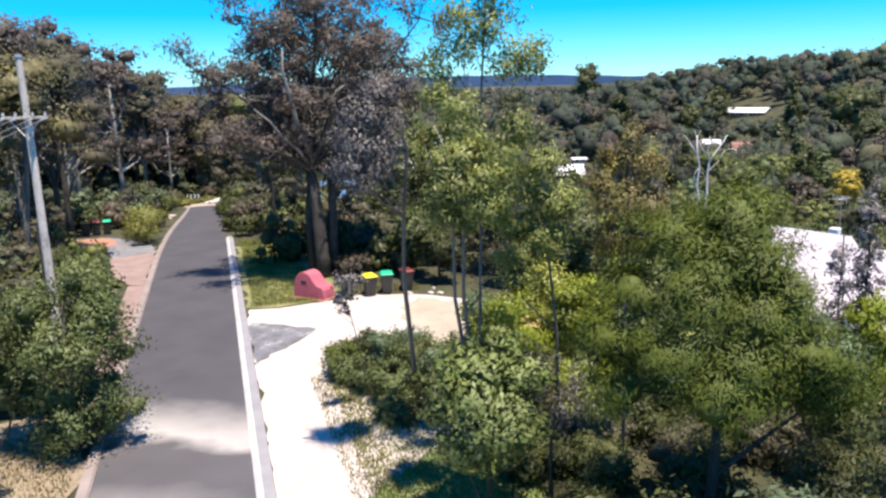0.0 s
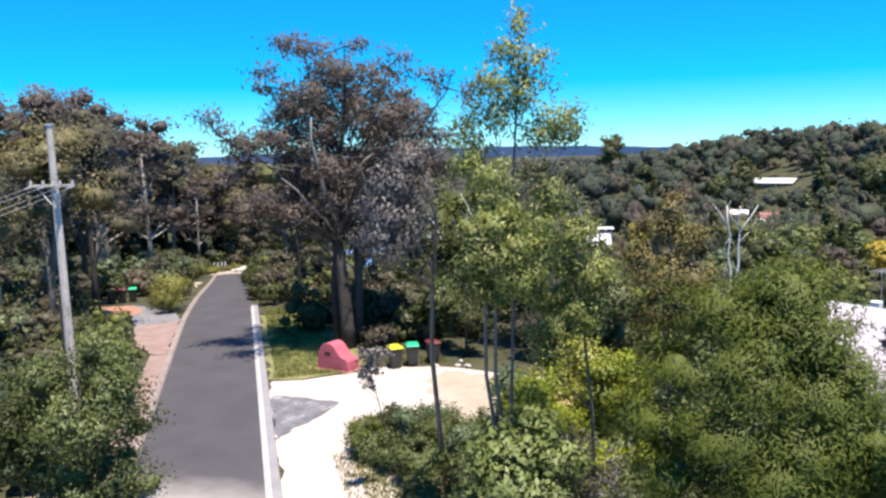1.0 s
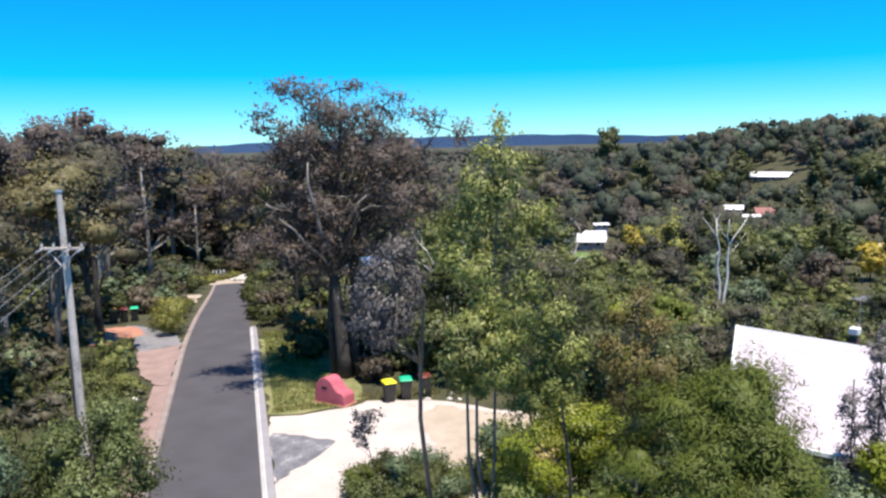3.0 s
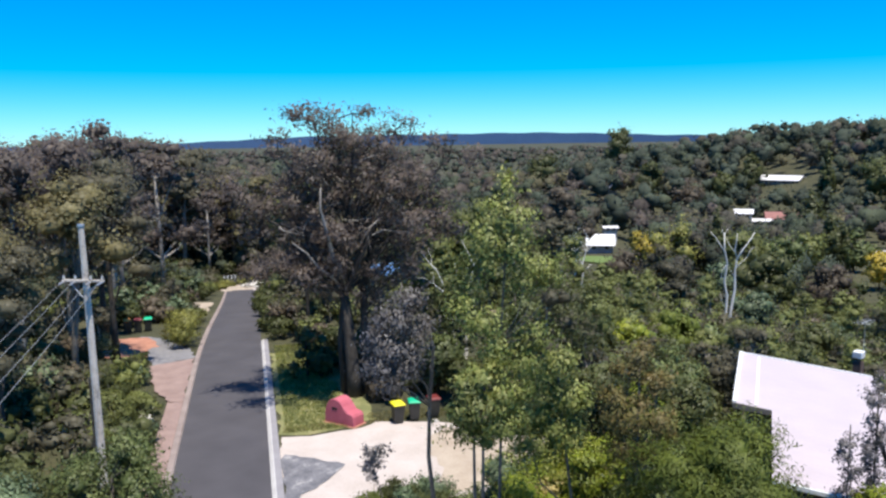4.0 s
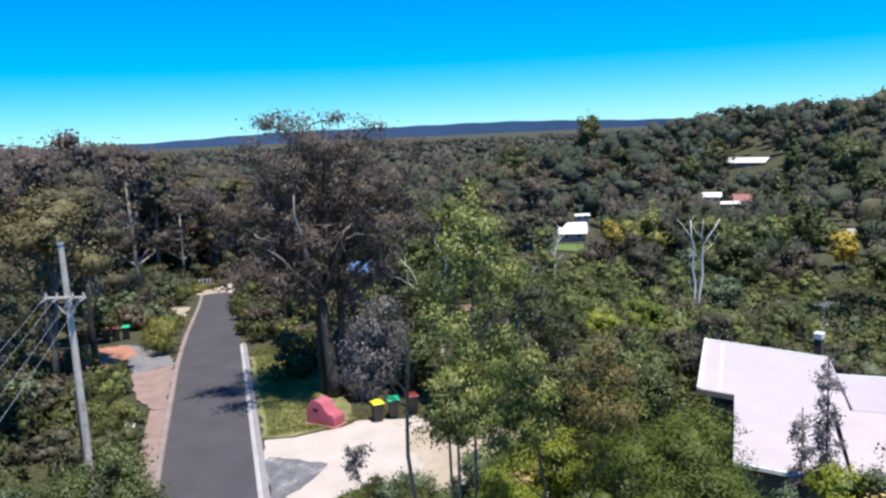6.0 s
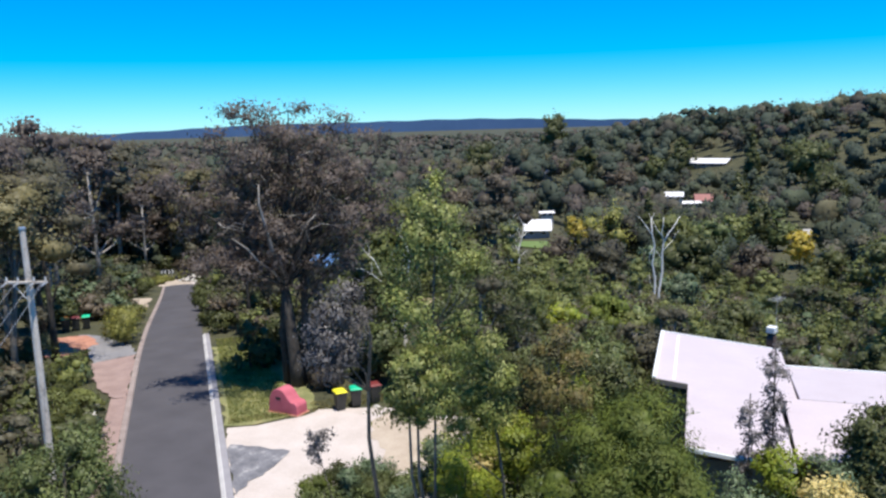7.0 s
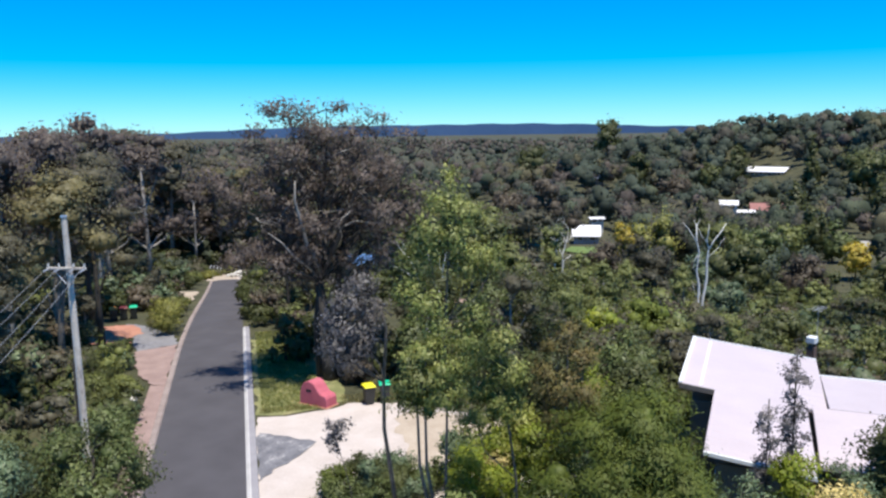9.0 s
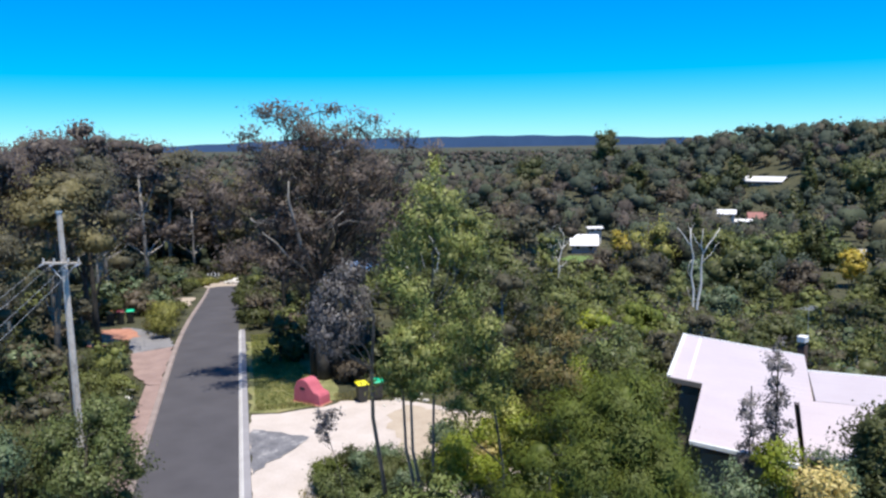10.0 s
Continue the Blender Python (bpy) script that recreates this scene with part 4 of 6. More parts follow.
def big_gum():
    b = (4.4, 5.0, gz(4.4, 5.0))
    rng = np.random.default_rng(11)
    root = empty("gum_tree", Matrix.Translation(b))
    g = Geo()
    g.tube([(0, 0, -0.2), (-0.1, 0, 1.2), (-0.25, 0.1, 3.5), (-0.45, 0.1, 5.8)], [0.46, 0.36, 0.31, 0.26], 10)
    g.tube([(0.5, 0.4, -0.2), (0.6, 0.5, 2.5), (0.75, 0.9, 6.0), (1.5, 1.2, 9.5), (2.2, 1.4, 12.0)], [0.30, 0.24, 0.19, 0.12, 0.05], 8)
    g.tube([(-0.5, 0.8, -0.2), (-0.6, 1.0, 3.0), (-0.2, 1.6, 6.5), (0.4, 2.2, 10.0)], [0.24, 0.2, 0.14, 0.06], 7)
    f = Vector((-0.45, 0.1, 5.8))
    ends = []
    limb_list = [((-2.2, -0.2, 8.0), (-3.8, -0.4, 9.6), (-6.0, 0.2, 11.0)), ((-1.5, 0.4, 8.8), (-2.2, 0.6, 11.2), (-3.6, 0.8, 13.4)), ((-0.9, -0.3, 9.2), (-1.3, -0.4, 12.0), (-1.7, -0.5, 14.8)),
                 ((-0.2, 0.2, 9.0), (0.2, 0.3, 12.4), (0.3, 0.2, 15.3)), ((0.8, 0.1, 8.6), (1.6, 0.2, 11.6), (2.6, 0.5, 14.4)), ((1.6, -0.3, 8.0), (3.4, -0.5, 10.6), (5.6, 0.0, 13.2)),
                 ((-1.6, 1.6, 7.6), (-2.4, 2.8, 9.8), (-3.0, 3.8, 11.6)), ((0.9, 1.8, 8.2), (2.0, 3.0, 10.4), (3.4, 3.6, 11.8)), ((-1.8, -1.2, 6.6), (-3.4, -1.6, 7.2), (-4.6, -1.4, 7.4)), ((0.6, -1.4, 8.4), (1.2, -2.4, 10.4), (1.9, -2.8, 12.2)), ((2.0, 0.5, 7.2), (3.4, 0.6, 8.6), (4.6, 0.2, 9.4))]
    for pts in limb_list:
        ps = [f] + [Vector(p) for p in pts]
        g.tube(ps, [0.17, 0.11, 0.065, 0.025], 6, False)
        ends.append(ps)
    bare = [Geo(), Geo()]
    bare[0].tube([f + Vector((0.0, -0.12, 0.4)), (-0.75, -1.2, 7.2), (-1.2, -1.9, 8.1), (-1.45, -2.4, 9.2), (-1.8, -2.7, 10.6), (-1.75, -2.7, 11.6)], [0.13, 0.12, 0.105, 0.09, 0.06, 0.03], 6)
    bare[1].tube([f + Vector((-0.1, -0.15, 0.2)), (-1.2, -1.3, 6.9), (-1.9, -1.8, 7.5), (-2.5, -2.1, 8.3), (-3.2, -2.3, 8.9)], [0.09, 0.085, 0.07, 0.05, 0.025], 6)
    for _ in range(16):
        ps = ends[rng.integers(len(ends))]
        p = ps[1].lerp(ps[2], rng.uniform(0.0, 1.0)) + Vector((0, -0.5, 0))
        d = Vector((rng.normal() * 0.8 - 0.3, -0.9, rng.uniform(0.2, 1.0))).normalized()
        line = [p]
        for _ in range(4):
            d = (d + Vector(rng.normal(size=3) * 0.38)).normalized()
            line.append(line[-1] + d * rng.uniform(0.4, 0.75))
        pale = Geo()
        bare.append(pale)
        pale.tube(line, [0.045, 0.038, 0.03, 0.02, 0.008], 5, False)
        pale.tube([line[2], line[2] + Vector(rng.normal(size=3) * 0.4) + d * 0.5], [0.022, 0.006], 4, False)
    blobs = []
    for ps in ends:
        for t, k in ((0.55, 2), (0.78, 3), (1.0, 3)):
            i = min(int(t * 3), 2)
            p = ps[i].lerp(ps[i + 1], t * 3 - i)
            for _ in range(k):
                s = rng.uniform(0.55, 1.05)
                q = p + Vector(rng.normal(size=3) * (0.75, 0.75, 0.5))
                blobs.append((*q, s, s, s * 0.62))
                g.tube([p, p.lerp(q, 0.6) + Vector((0, 0, -0.08)), q], [0.04, 0.025, 0.01], 4, False)
    for _ in range(165):
        u = rng.normal(size=3)
        u /= np.linalg.norm(u)
        u *= rng.uniform(0.2, 1.0) ** 0.5
        q = (0.1 + 5.9 * u[0] * (1 - 0.25 * max(u[2], 0)), 0.6 + 3.4 * u[1], 9.9 + 5.0 * u[2])
        s = rng.uniform(0.5, 1.05)
        if q[0] < -2.2 and rng.random() < 0.55:
            continue
        blobs.append((*q, s, s, s * 0.8))
        g.tube([(q[0] * 0.35, q[1] * 0.4, q[2] - 1.4), (q[0] * 0.7, q[1] * 0.7, q[2] - 0.5), q], [0.05, 0.03, 0.01], 4, False)
    # bare twigs at the crown's rim
    for _ in range(90):
        ps = ends[rng.integers(len(ends))]
        p = ps[2].lerp(ps[3], rng.uniform(0.2, 1.0))
        d = Vector(rng.normal(size=3) + (0, 0, 0.7)).normalized()
        L = rng.uniform(0.5, 1.4)
        e = p + d * L
        g.tube([p, p + d * L * 0.5 + Vector(rng.normal(size=3) * 0.08), e], [0.022, 0.014, 0.006], 3, False)
        for _ in range(2):
            k = p + d * L * rng.uniform(0.4, 0.9)
            g.tube([k, k + Vector(rng.normal(size=3) * 0.3) + d * 0.25], [0.012, 0.004], 3, False)
    part("trunk", g, BARK, root, "dark rough trunk and limbs", smooth=True)
    for pale in bare:
        part("bare_limb", pale, BARK_LIMB, root, "pale peeled limb", smooth=True)
    pts, _, ways = clump_points(rng, blobs, 31000, 0.38, 0.25, 8)
    q, tilts = leaf_quads(rng, pts, 0.255, 0.36, 0.8, ways)
    c = new("crown", quad_mesh("crown", q, LEAF["brown"], tilts))
    c.parent = root
    up = [bb for bb in blobs if bb[2] > 9.5]
    pts, _, ways = clump_points(rng, up, 5500, 0.36, 0.4, 8)
    q, tilts = leaf_quads(rng, pts, 0.18, 0.36, 0.8, ways)
    c = new("crown", quad_mesh("crown", q, LEAF["olive"], tilts))
    c.parent = root
    return tagged(root, "large sparse gum tree with brownish leaves and bare twigs", "tree")


big_gum()

# ---- near trees and shrubs ----
B = (5.5, -17.4, 0.0)
TOP = [(5.6, -18.1, 12.6, 0.25, 0.25, 0.42), (5.4, -18.0, 12.0, 0.4, 0.4, 0.42), (5.8, -18.2, 11.7, 0.42, 0.4, 0.4), (5.05, -18.0, 11.4, 0.4, 0.4, 0.42), (5.6, -18.1, 11.1, 0.5, 0.45, 0.42), (5.0, -17.9, 10.6, 0.45, 0.4, 0.4), (6.45, -18.3, 10.55, 0.45, 0.42, 0.35), (6.0, -18.2, 10.2, 0.42, 0.42, 0.36), (6.75, -18.3, 10.2, 0.32, 0.36, 0.3), (4.6, -17.4, 10.0, 0.45, 0.45, 0.5), (4.35, -18.0, 9.3, 0.45, 0.45, 0.5), (4.75, -18.7, 9.2, 0.4, 0.4, 0.4), (6.3, -18.3, 8.7, 0.5, 0.5, 0.45), (5.9, -18.3, 8.0, 0.5, 0.5, 0.45), (5.0, -18.6, 8.4, 0.4, 0.4, 0.4), (5.6, -18.2, 7.2, 0.6, 0.55, 0.5)]
grow("gum_tree", B, [(0, 0, 0), (-0.02, -0.05, 3), (0.03, -0.2, 6), (-0.05, -0.4, 8.5), (0.02, -0.6, 10.5), (0.1, -0.7, 12.4)], [(*p[:3], p[3] * 1.15, p[4] * 1.15, p[5] * 1.1) for p in rel(B, TOP)], "bright", 10500, 0.125, "tall slender young gum with pale green drooping leaves", radius=0.05, bark=BARK_GREY, droop=0.9, slim=0.35, seed=21, tight=0.4)
B = (4.3, -19.9, 0.0)
MID = [(4.35, -19.9, 8.35, 0.55, 0.5, 0.32), (3.85, -19.8, 8.05, 0.5, 0.5, 0.4), (4.85, -20.0, 8.0, 0.5, 0.5, 0.4), (4.2, -20.2, 7.6, 0.65, 0.55, 0.4), (3.7, -20.0, 7.25, 0.45, 0.45, 0.4), (4.9, -20.1, 7.2, 0.55, 0.5, 0.45), (4.4, -19.8, 6.8, 0.5, 0.5, 0.4)]
grow("gum_tree", B, [(1.1, 2.6, 0), (0.95, 2.3, 0.9), (0.55, 1.5, 2.2), (0.5, 0.9, 3.4), (0.15, 0.4, 5), (0.05, 0, 6.6), (0, 0, 7.8)], rel(B, MID), "bright", 9500, 0.12, "young gum with a rounded yellow-green crown", radius=0.075, bark=BARK_GREY, droop=0.8, slim=0.36, seed=23, stems=2)
B = (8.2, -16.4, 0.0)
MR = [(7.2, -17.5, 7.8, 0.5, 0.5, 0.4), (7.0, -17.2, 7.2, 0.6, 0.6, 0.5), (7.6, -17.6, 6.8, 0.6, 0.6, 0.5), (6.7, -17.1, 6.4, 0.6, 0.6, 0.5), (7.3, -17.3, 5.8, 0.7, 0.6, 0.6), (6.5, -17.5, 5.2, 0.6, 0.6, 0.5)]
grow("gum_tree", B, [(0, 0, 0), (-0.2, -0.3, 3), (-0.7, -0.8, 5.6), (-1.0, -1.1, 7.4)], rel(B, MR), "bright", 8500, 0.125, "young gum with yellow-green leaves beside the taller gum", radius=0.05, bark=BARK_GREY, droop=0.8, slim=0.36, seed=24)
B = (4.8, -13.2, 0.0)
GREY = [(3.15, -17.0, 9.6, 0.45, 0.4, 0.4), (2.75, -17.1, 9.1, 0.5, 0.45, 0.45), (3.35, -17.0, 8.9, 0.5, 0.45, 0.45), (2.4, -17.0, 8.5, 0.42, 0.4, 0.4), (2.95, -17.2, 8.3, 0.55, 0.45, 0.45), (2.35, -17.1, 7.9, 0.4, 0.4, 0.4), (3.1, -17.1, 7.7, 0.5, 0.45, 0.4), (2.65, -17.2, 7.5, 0.4, 0.36, 0.3)]
grow("gum_sapling", B, [(0, 0, 0), (-0.3, -0.8, 2.0), (-0.8, -2.2, 4.6), (-0.9, -2.9, 6.4), (-0.85, -3.3, 8.2), (-1.2, -3.7, 9.3)], rel(B, GREY), "grey", 6500, 0.12, "leaning thin gum with silver-grey leaves", radius=0.085, bark=BARK_GREY, droop=1.0, slim=0.34, seed=25, tight=0.42, whole=0.3)
B = (3.4, -12.2, 0.0)
SPRAY = [(2.55, -13.6, 4.3, 0.28, 0.26, 0.24), (2.75, -13.4, 3.9, 0.3, 0.28, 0.26), (2.4, -13.5, 3.7, 0.24, 0.24, 0.24), (3.0, -13.5, 4.2, 0.22, 0.22, 0.2), (2.6, -13.3, 3.3, 0.2, 0.2, 0.2)]
grow("gum_sapling", B, [(0, 0, 0), (-0.2, -0.4, 1.4), (-0.5, -0.9, 2.7), (-0.75, -1.2, 3.6)], rel(B, SPRAY), "grey", 900, 0.11, "small purple-grey gum sapling beside the gravel", radius=0.022, bark=BARK_GREY, droop=0.9, slim=0.5, seed=45)
B = (8.3, -20.0, -0.1)
RUSS = [(8.35, -19.9, 8.5, 0.35, 0.35, 0.4), (8.1, -19.9, 8.0, 0.5, 0.45, 0.45), (8.7, -20.2, 7.7, 0.5, 0.45, 0.45), (7.75, -19.8, 7.3, 0.5, 0.45, 0.5), (8.3, -20.0, 7.1, 0.6, 0.5, 0.5), (8.85, -20.4, 6.9, 0.45, 0.45, 0.5), (8.0, -20.0, 6.3, 0.6, 0.5, 0.5), (8.6, -20.2, 6.0, 0.5, 0.5, 0.5), (8.2, -19.6, 5.2, 0.6, 0.6, 0.5)]
grow("gum_tree", B, [(0, 0, 0), (0, 0, 3), (0, 0, 5.5), (0.02, 0, 8.3)], rel(B, RUSS), "russet", 9500, 0.11, "slender gum with russet-tipped olive leaves", radius=0.045, bark=BARK_GREY, droop=1.0, slim=0.32, seed=26, tight=0.32)

# feathery wattle
B = (8.8, -22.8, -0.1)
WAT = [(10.3, -22.6, 5.7, 0.75, 0.75, 0.6), (10.6, -22.3, 4.8, 0.8, 0.8, 0.7), (9.45, -22.9, 6.9, 0.7, 0.7, 0.5), (9.3, -23.2, 6.6, 0.9, 0.8, 0.7), (8.3, -23.5, 6.2, 0.8, 0.8, 0.6), (9.6, -22.6, 7.3, 0.7, 0.7, 0.6), (8.9, -22.4, 7.0, 0.7, 0.7, 0.55), (8.95, -23.1, 7.25, 0.8, 0.8, 0.6), (7.85, -22.4, 6.75, 0.8, 0.8, 0.6), (8.45, -22.8, 6.55, 0.9, 0.9, 0.7), (8.95, -23.6, 6.35, 0.8, 0.8, 0.6), (7.05, -22.4, 5.75, 0.8, 0.8, 0.6), (9.6, -23.9, 5.55, 0.8, 0.8, 0.7), (7.95, -23.4, 5.55, 1.0, 0.9, 0.7), (9.05, -24.0, 5.25, 1.0, 0.9, 0.7), (6.45, -22.5, 4.75, 0.8, 0.8, 0.6), (7.35, -23.3, 4.55, 0.9, 0.9, 0.7), (9.85, -24.4, 4.55, 0.9, 0.9, 0.7), (8.55, -24.2, 4.25, 1.0, 0.9, 0.7), (6.85, -22.6, 3.65, 0.9, 0.9, 0.7), (9.05, -23.2, 3.55, 1.2, 1.1, 0.8), (10.2, -23.2, 5.0, 0.9, 0.9, 0.8), (10.55, -22.6, 3.95, 1.0, 1.0, 0.8), (10.9, -23.6, 3.4, 1.0, 1.0, 0.7), (7.9, -24.2, 3.7, 0.9, 0.9, 0.7), (10.6, -24.2, 3.8, 0.9, 0.9, 0.7)]
grow("wattle_tree", B, [(0, 0, 0), (0.1, 0, 1.6), (0.1, -0.1, 3.4), (0.2, -0.2, 5.4)], rel(B, WAT), "wattle", 72000, 0.125, "dense feathery green wattle in full leaf", radius=0.14, slim=0.22, droop=-0.6, seed=27, tight=0.25, hollow=0.5, subs=11, core=0.5, loose=0.4, whole=0.8)

# broad-leaved shrubs
B = (4.7, -20.4, 0.0)
grow("shrub", B, [(0, 0, 0), (0, 0, 1.6), (0, -0.1, 3.4)], lobes(31, (0.1, -0.1, 2.6), (1.3, 1.1, 1.9), 20, 0.62), "broad", 11000, 0.15, "tall broad-leaved green shrub on the verge", "shrub", radius=0.06, slim=0.55, droop=0.1, seed=28)
B = (6.4, -20.0, 0.0)
grow("shrub", B, [(0, 0, 0), (0, 0, 1.5), (0, 0, 3.2)], lobes(32, (0, -0.2, 2.6), (0.8, 0.7, 1.2), 8, 0.5), "grey", 1600, 0.09, "thin grey twiggy shrub beside the wattle", "shrub", radius=0.05, slim=0.3, seed=29, twigs=8)
B = (-5.15, -13.4, 0.0)
grow("shrub", B, [(0, 0, 0), (0, 0, 1.8), (0.1, 0, 4.2)], lobes(33, (0.3, 0.3, 2.9), (2.1, 2.1, 2.3), 28, 0.68) + lobes(330, (0.3, 0, 1.2), (1.7, 1.9, 0.9), 16, 0.62), "shrub", 23000, 0.13, "large leafy green shrub overhanging the road", "shrub", radius=0.09, slim=0.4, droop=0.1, seed=30, tight=0.36, whole=0.5, core=0.4)
B = (-7.4, -13.2, 0.0)
grow("shrub", B, [(0, 0, 0), (0, 0, 1.8), (0.1, 0, 4.2)], lobes(34, (0.05, 0, 2.8), (1.4, 1.6, 2.0), 16, 0.75), "dark", 9000, 0.14, "dark green shrub behind the roadside bush", "shrub", radius=0.09, slim=0.5, droop=0.1, seed=31)
B = (-7.0, -16.4, 0.0)
grow("shrub", B, [(0, 0, 0), (0, 0, 2.4), (0.1, 0, 5.2)], lobes(35, (0.05, 0, 4.6), (1.1, 1.1, 1.4), 12, 0.55), "teal", 7500, 0.12, "grey-green roadside shrub with paler leaves", "shrub", radius=0.08, slim=0.5, droop=0.3, seed=32)
B = (3.0, -9.9, 0.0)
grow("shrub", B, [(0, 0, 0), (0, 0, 0.5), (0, 0, 1.0)], lobes(36, (0, 0, 0.72), (0.65, 0.65, 0.5), 12, 0.36, 0.9), "wattle", 8000, 0.10, "compact rounded green shrub by the gravel", "shrub", radius=0.03, slim=0.3, seed=33)
B = (5.15, -11.3, 0.0)
grow("shrub", B, [(0, 0, 0), (0, 0, 0.6), (0, 0, 1.2)], lobes(37, (0, 0, 0.9), (0.75, 0.75, 0.7), 12, 0.4, 0.9), "dark", 6000, 0.11, "dark olive-green rounded shrub by the gravel", "shrub", radius=0.03, slim=0.35, seed=34)
B = (4.0, -10.7, 0.0)
grow("shrub", B, [(0, 0, 0), (0, 0, 0.6), (0, 0, 1.4)], lobes(38, (0, 0, 1.0), (0.55, 0.5, 0.75), 9, 0.33), "teal", 3200, 0.12, "open grey-green shrub among smaller bushes", "shrub", radius=0.03, slim=0.4, seed=35)
B = (4.3, -12.9, 0.0)
grow("shrub", B, [(0, 0, 0), (0, 0, 0.6), (0, 0, 1.4)], lobes(39, (-0.1, 0, 0.8), (0.9, 0.9, 0.7), 12, 0.42), "shrub", 5200, 0.12, "loose green undergrowth shrub by the gravel", "shrub", radius=0.03, slim=0.4, seed=36)
B = (6.9, -13.6, 0.0)
grow("shrub", B, [(0, 0, 0), (0, 0, 1.6), (0, 0, 3.2)], lobes(40, (0, 0, 2.3), (0.6, 0.6, 1.5), 13, 0.45), "teal", 5000, 0.12, "upright grey-green shrub beside the drive", "shrub", radius=0.05, slim=0.45, seed=37)
B = (7.2, -15.3, 0.0)
grow("shrub", B, [(0, 0, 0), (0, 0, 1.4), (0, 0, 3.0)], lobes(41, (0, 0, 2.6), (0.85, 0.85, 1.3), 13, 0.55, 0.9), "lime", 6500, 0.11, "rounded lime-green shrub beside the drive", "shrub", radius=0.05, slim=0.4, seed=38)
for k, (x, y, h, w, lf) in enumerate([(10.4, -9.9, 2.9, 1.0, "lime"), (9.2, -12.0, 3.3, 0.9, "lime"), (9.7, -12.2, 3.9, 1.5, "lemon"), (9.9, -13.3, 3.6, 0.9, "lime"), (8.3, -13.9, 2.6, 0.8, "lime"), (8.7, -12.6, 2.6, 0.9, "cream"), (10.9, -12.4, 3.4, 1.1, "lime"), (11.6, -11.6, 3.0, 1.0, "lime"), (14.2, -8.8, 5.2, 1.3, "lime"), (13.2, -12.2, 4.6, 1.2, "bright"), (11.4, -15.4, 4.4, 1.2, "shrub")]):
    grow("shrub", (x, y, gz(x, y)), [(0, 0, 0), (0, 0, h * 0.4), (0, 0, h * 0.8)], lobes(50 + k, (0, 0, h * 0.62), (w * 0.75, w * 0.75, h * 0.36), 10, w * 0.5), lf, 3600, 0.125, {"lime": "yellow-green leafy shrub beside the sandy drive", "lemon": "bright yellow-green shrub beside the sandy drive", "cream": "pale cream-tipped shrub beside the sandy drive", "bright": "pale green loose shrub near the house", "shrub": "mid-green leafy shrub near the drive"}[lf], "shrub", radius=0.04, slim=0.42, seed=60 + k)
for k, (x, y, h, w) in enumerate([(12.2, -9.0, 5.6, 1.7), (11.0, -7.4, 4.2, 1.3), (15.4, 1.7, 7.2, 2.6), (13.0, 3.2, 7.0, 2.4), (10.5, 5.5, 6.0, 2.2), (17.5, -5.5, 5.4, 1.9), (16.2, -9.4, 4.6, 1.7), (8.6, 3.2, 3.4, 1.5), (9.6, 1.2, 2.6, 1.2)]):
    grow("broadleaf_tree", (x, y, gz(x, y)), [(0, 0, 0), (0, 0, h * 0.4), (0, 0, h * 0.8)], lobes(70 + k, (0, 0, h * 0.62), (w * 0.8, w * 0.8, h * 0.36), 16, w * 0.42), "dark" if k % 2 == 0 else "shrub", 5200, 0.205, "dense dark green broad-leaved tree beyond the drive", radius=0.09, slim=0.55, droop=0.2, seed=80 + k)
FILL = random.Random(9)
for k in range(34):
    for _ in range(50):
        x, y = FILL.uniform(6.2, 19), FILL.uniform(-18, -9.2)
        if x < 7.5 and y > -13 or (x > 15.5 and y < -12) or math.hypot(x - 9, y + 21) < 3:
            continue
        break
    h, w = FILL.uniform(1.6, 3.6), FILL.uniform(0.9, 1.5)
    if 7.4 < x < 11.5 and y < -12.4:
        h *= 0.55
    lf = FILL.choice(("shrub", "bright", "dark", "lime", "teal", "shrub"))
    grow("shrub", (x, y, gz(x, y)), [(0, 0, 0), (0, 0, h * 0.4), (0, 0, h * 0.8)], lobes(700 + k, (0, 0, h * 0.5), (w * 0.8, w * 0.8, h * 0.4), 11, w * 0.5), lf, 1600, 0.19, {"shrub": "mid-green leafy shrub in the thicket", "bright": "pale yellow-green shrub in the thicket", "dark": "dark green shrub in the thicket", "lime": "lime-green leafy shrub in the thicket", "teal": "grey-green leafy shrub in the thicket"}[lf], "shrub", "thicket shrubs", radius=0.04, slim=0.45, seed=740 + k)
VERGE = [(-12.5, -10.5, -6.4, 1.0, 15), (-12.5, 1.0, -7.4, 8.0, 9), (-16.0, 8.0, -11.6, 18.0, 8), (-9.0, -24.0, -6.6, -17.5, 5), (17.0, -1.5, 30.0, 5.0, 16), (29.0, -6.0, 36.0, 4.0, 7), (1.4, 8.5, 8.5, 26.0, 22), (5.2, 2.8, 10.0, 9.0, 9), (0.9, 22.0, 6.0, 52.0, 26), (0.7, 38.0, 4.0, 70.0, 22), (-13.0, 28.0, -6.4, 66.0, 30), (-12.0, 73.5, 10.0, 79.0, 26)]
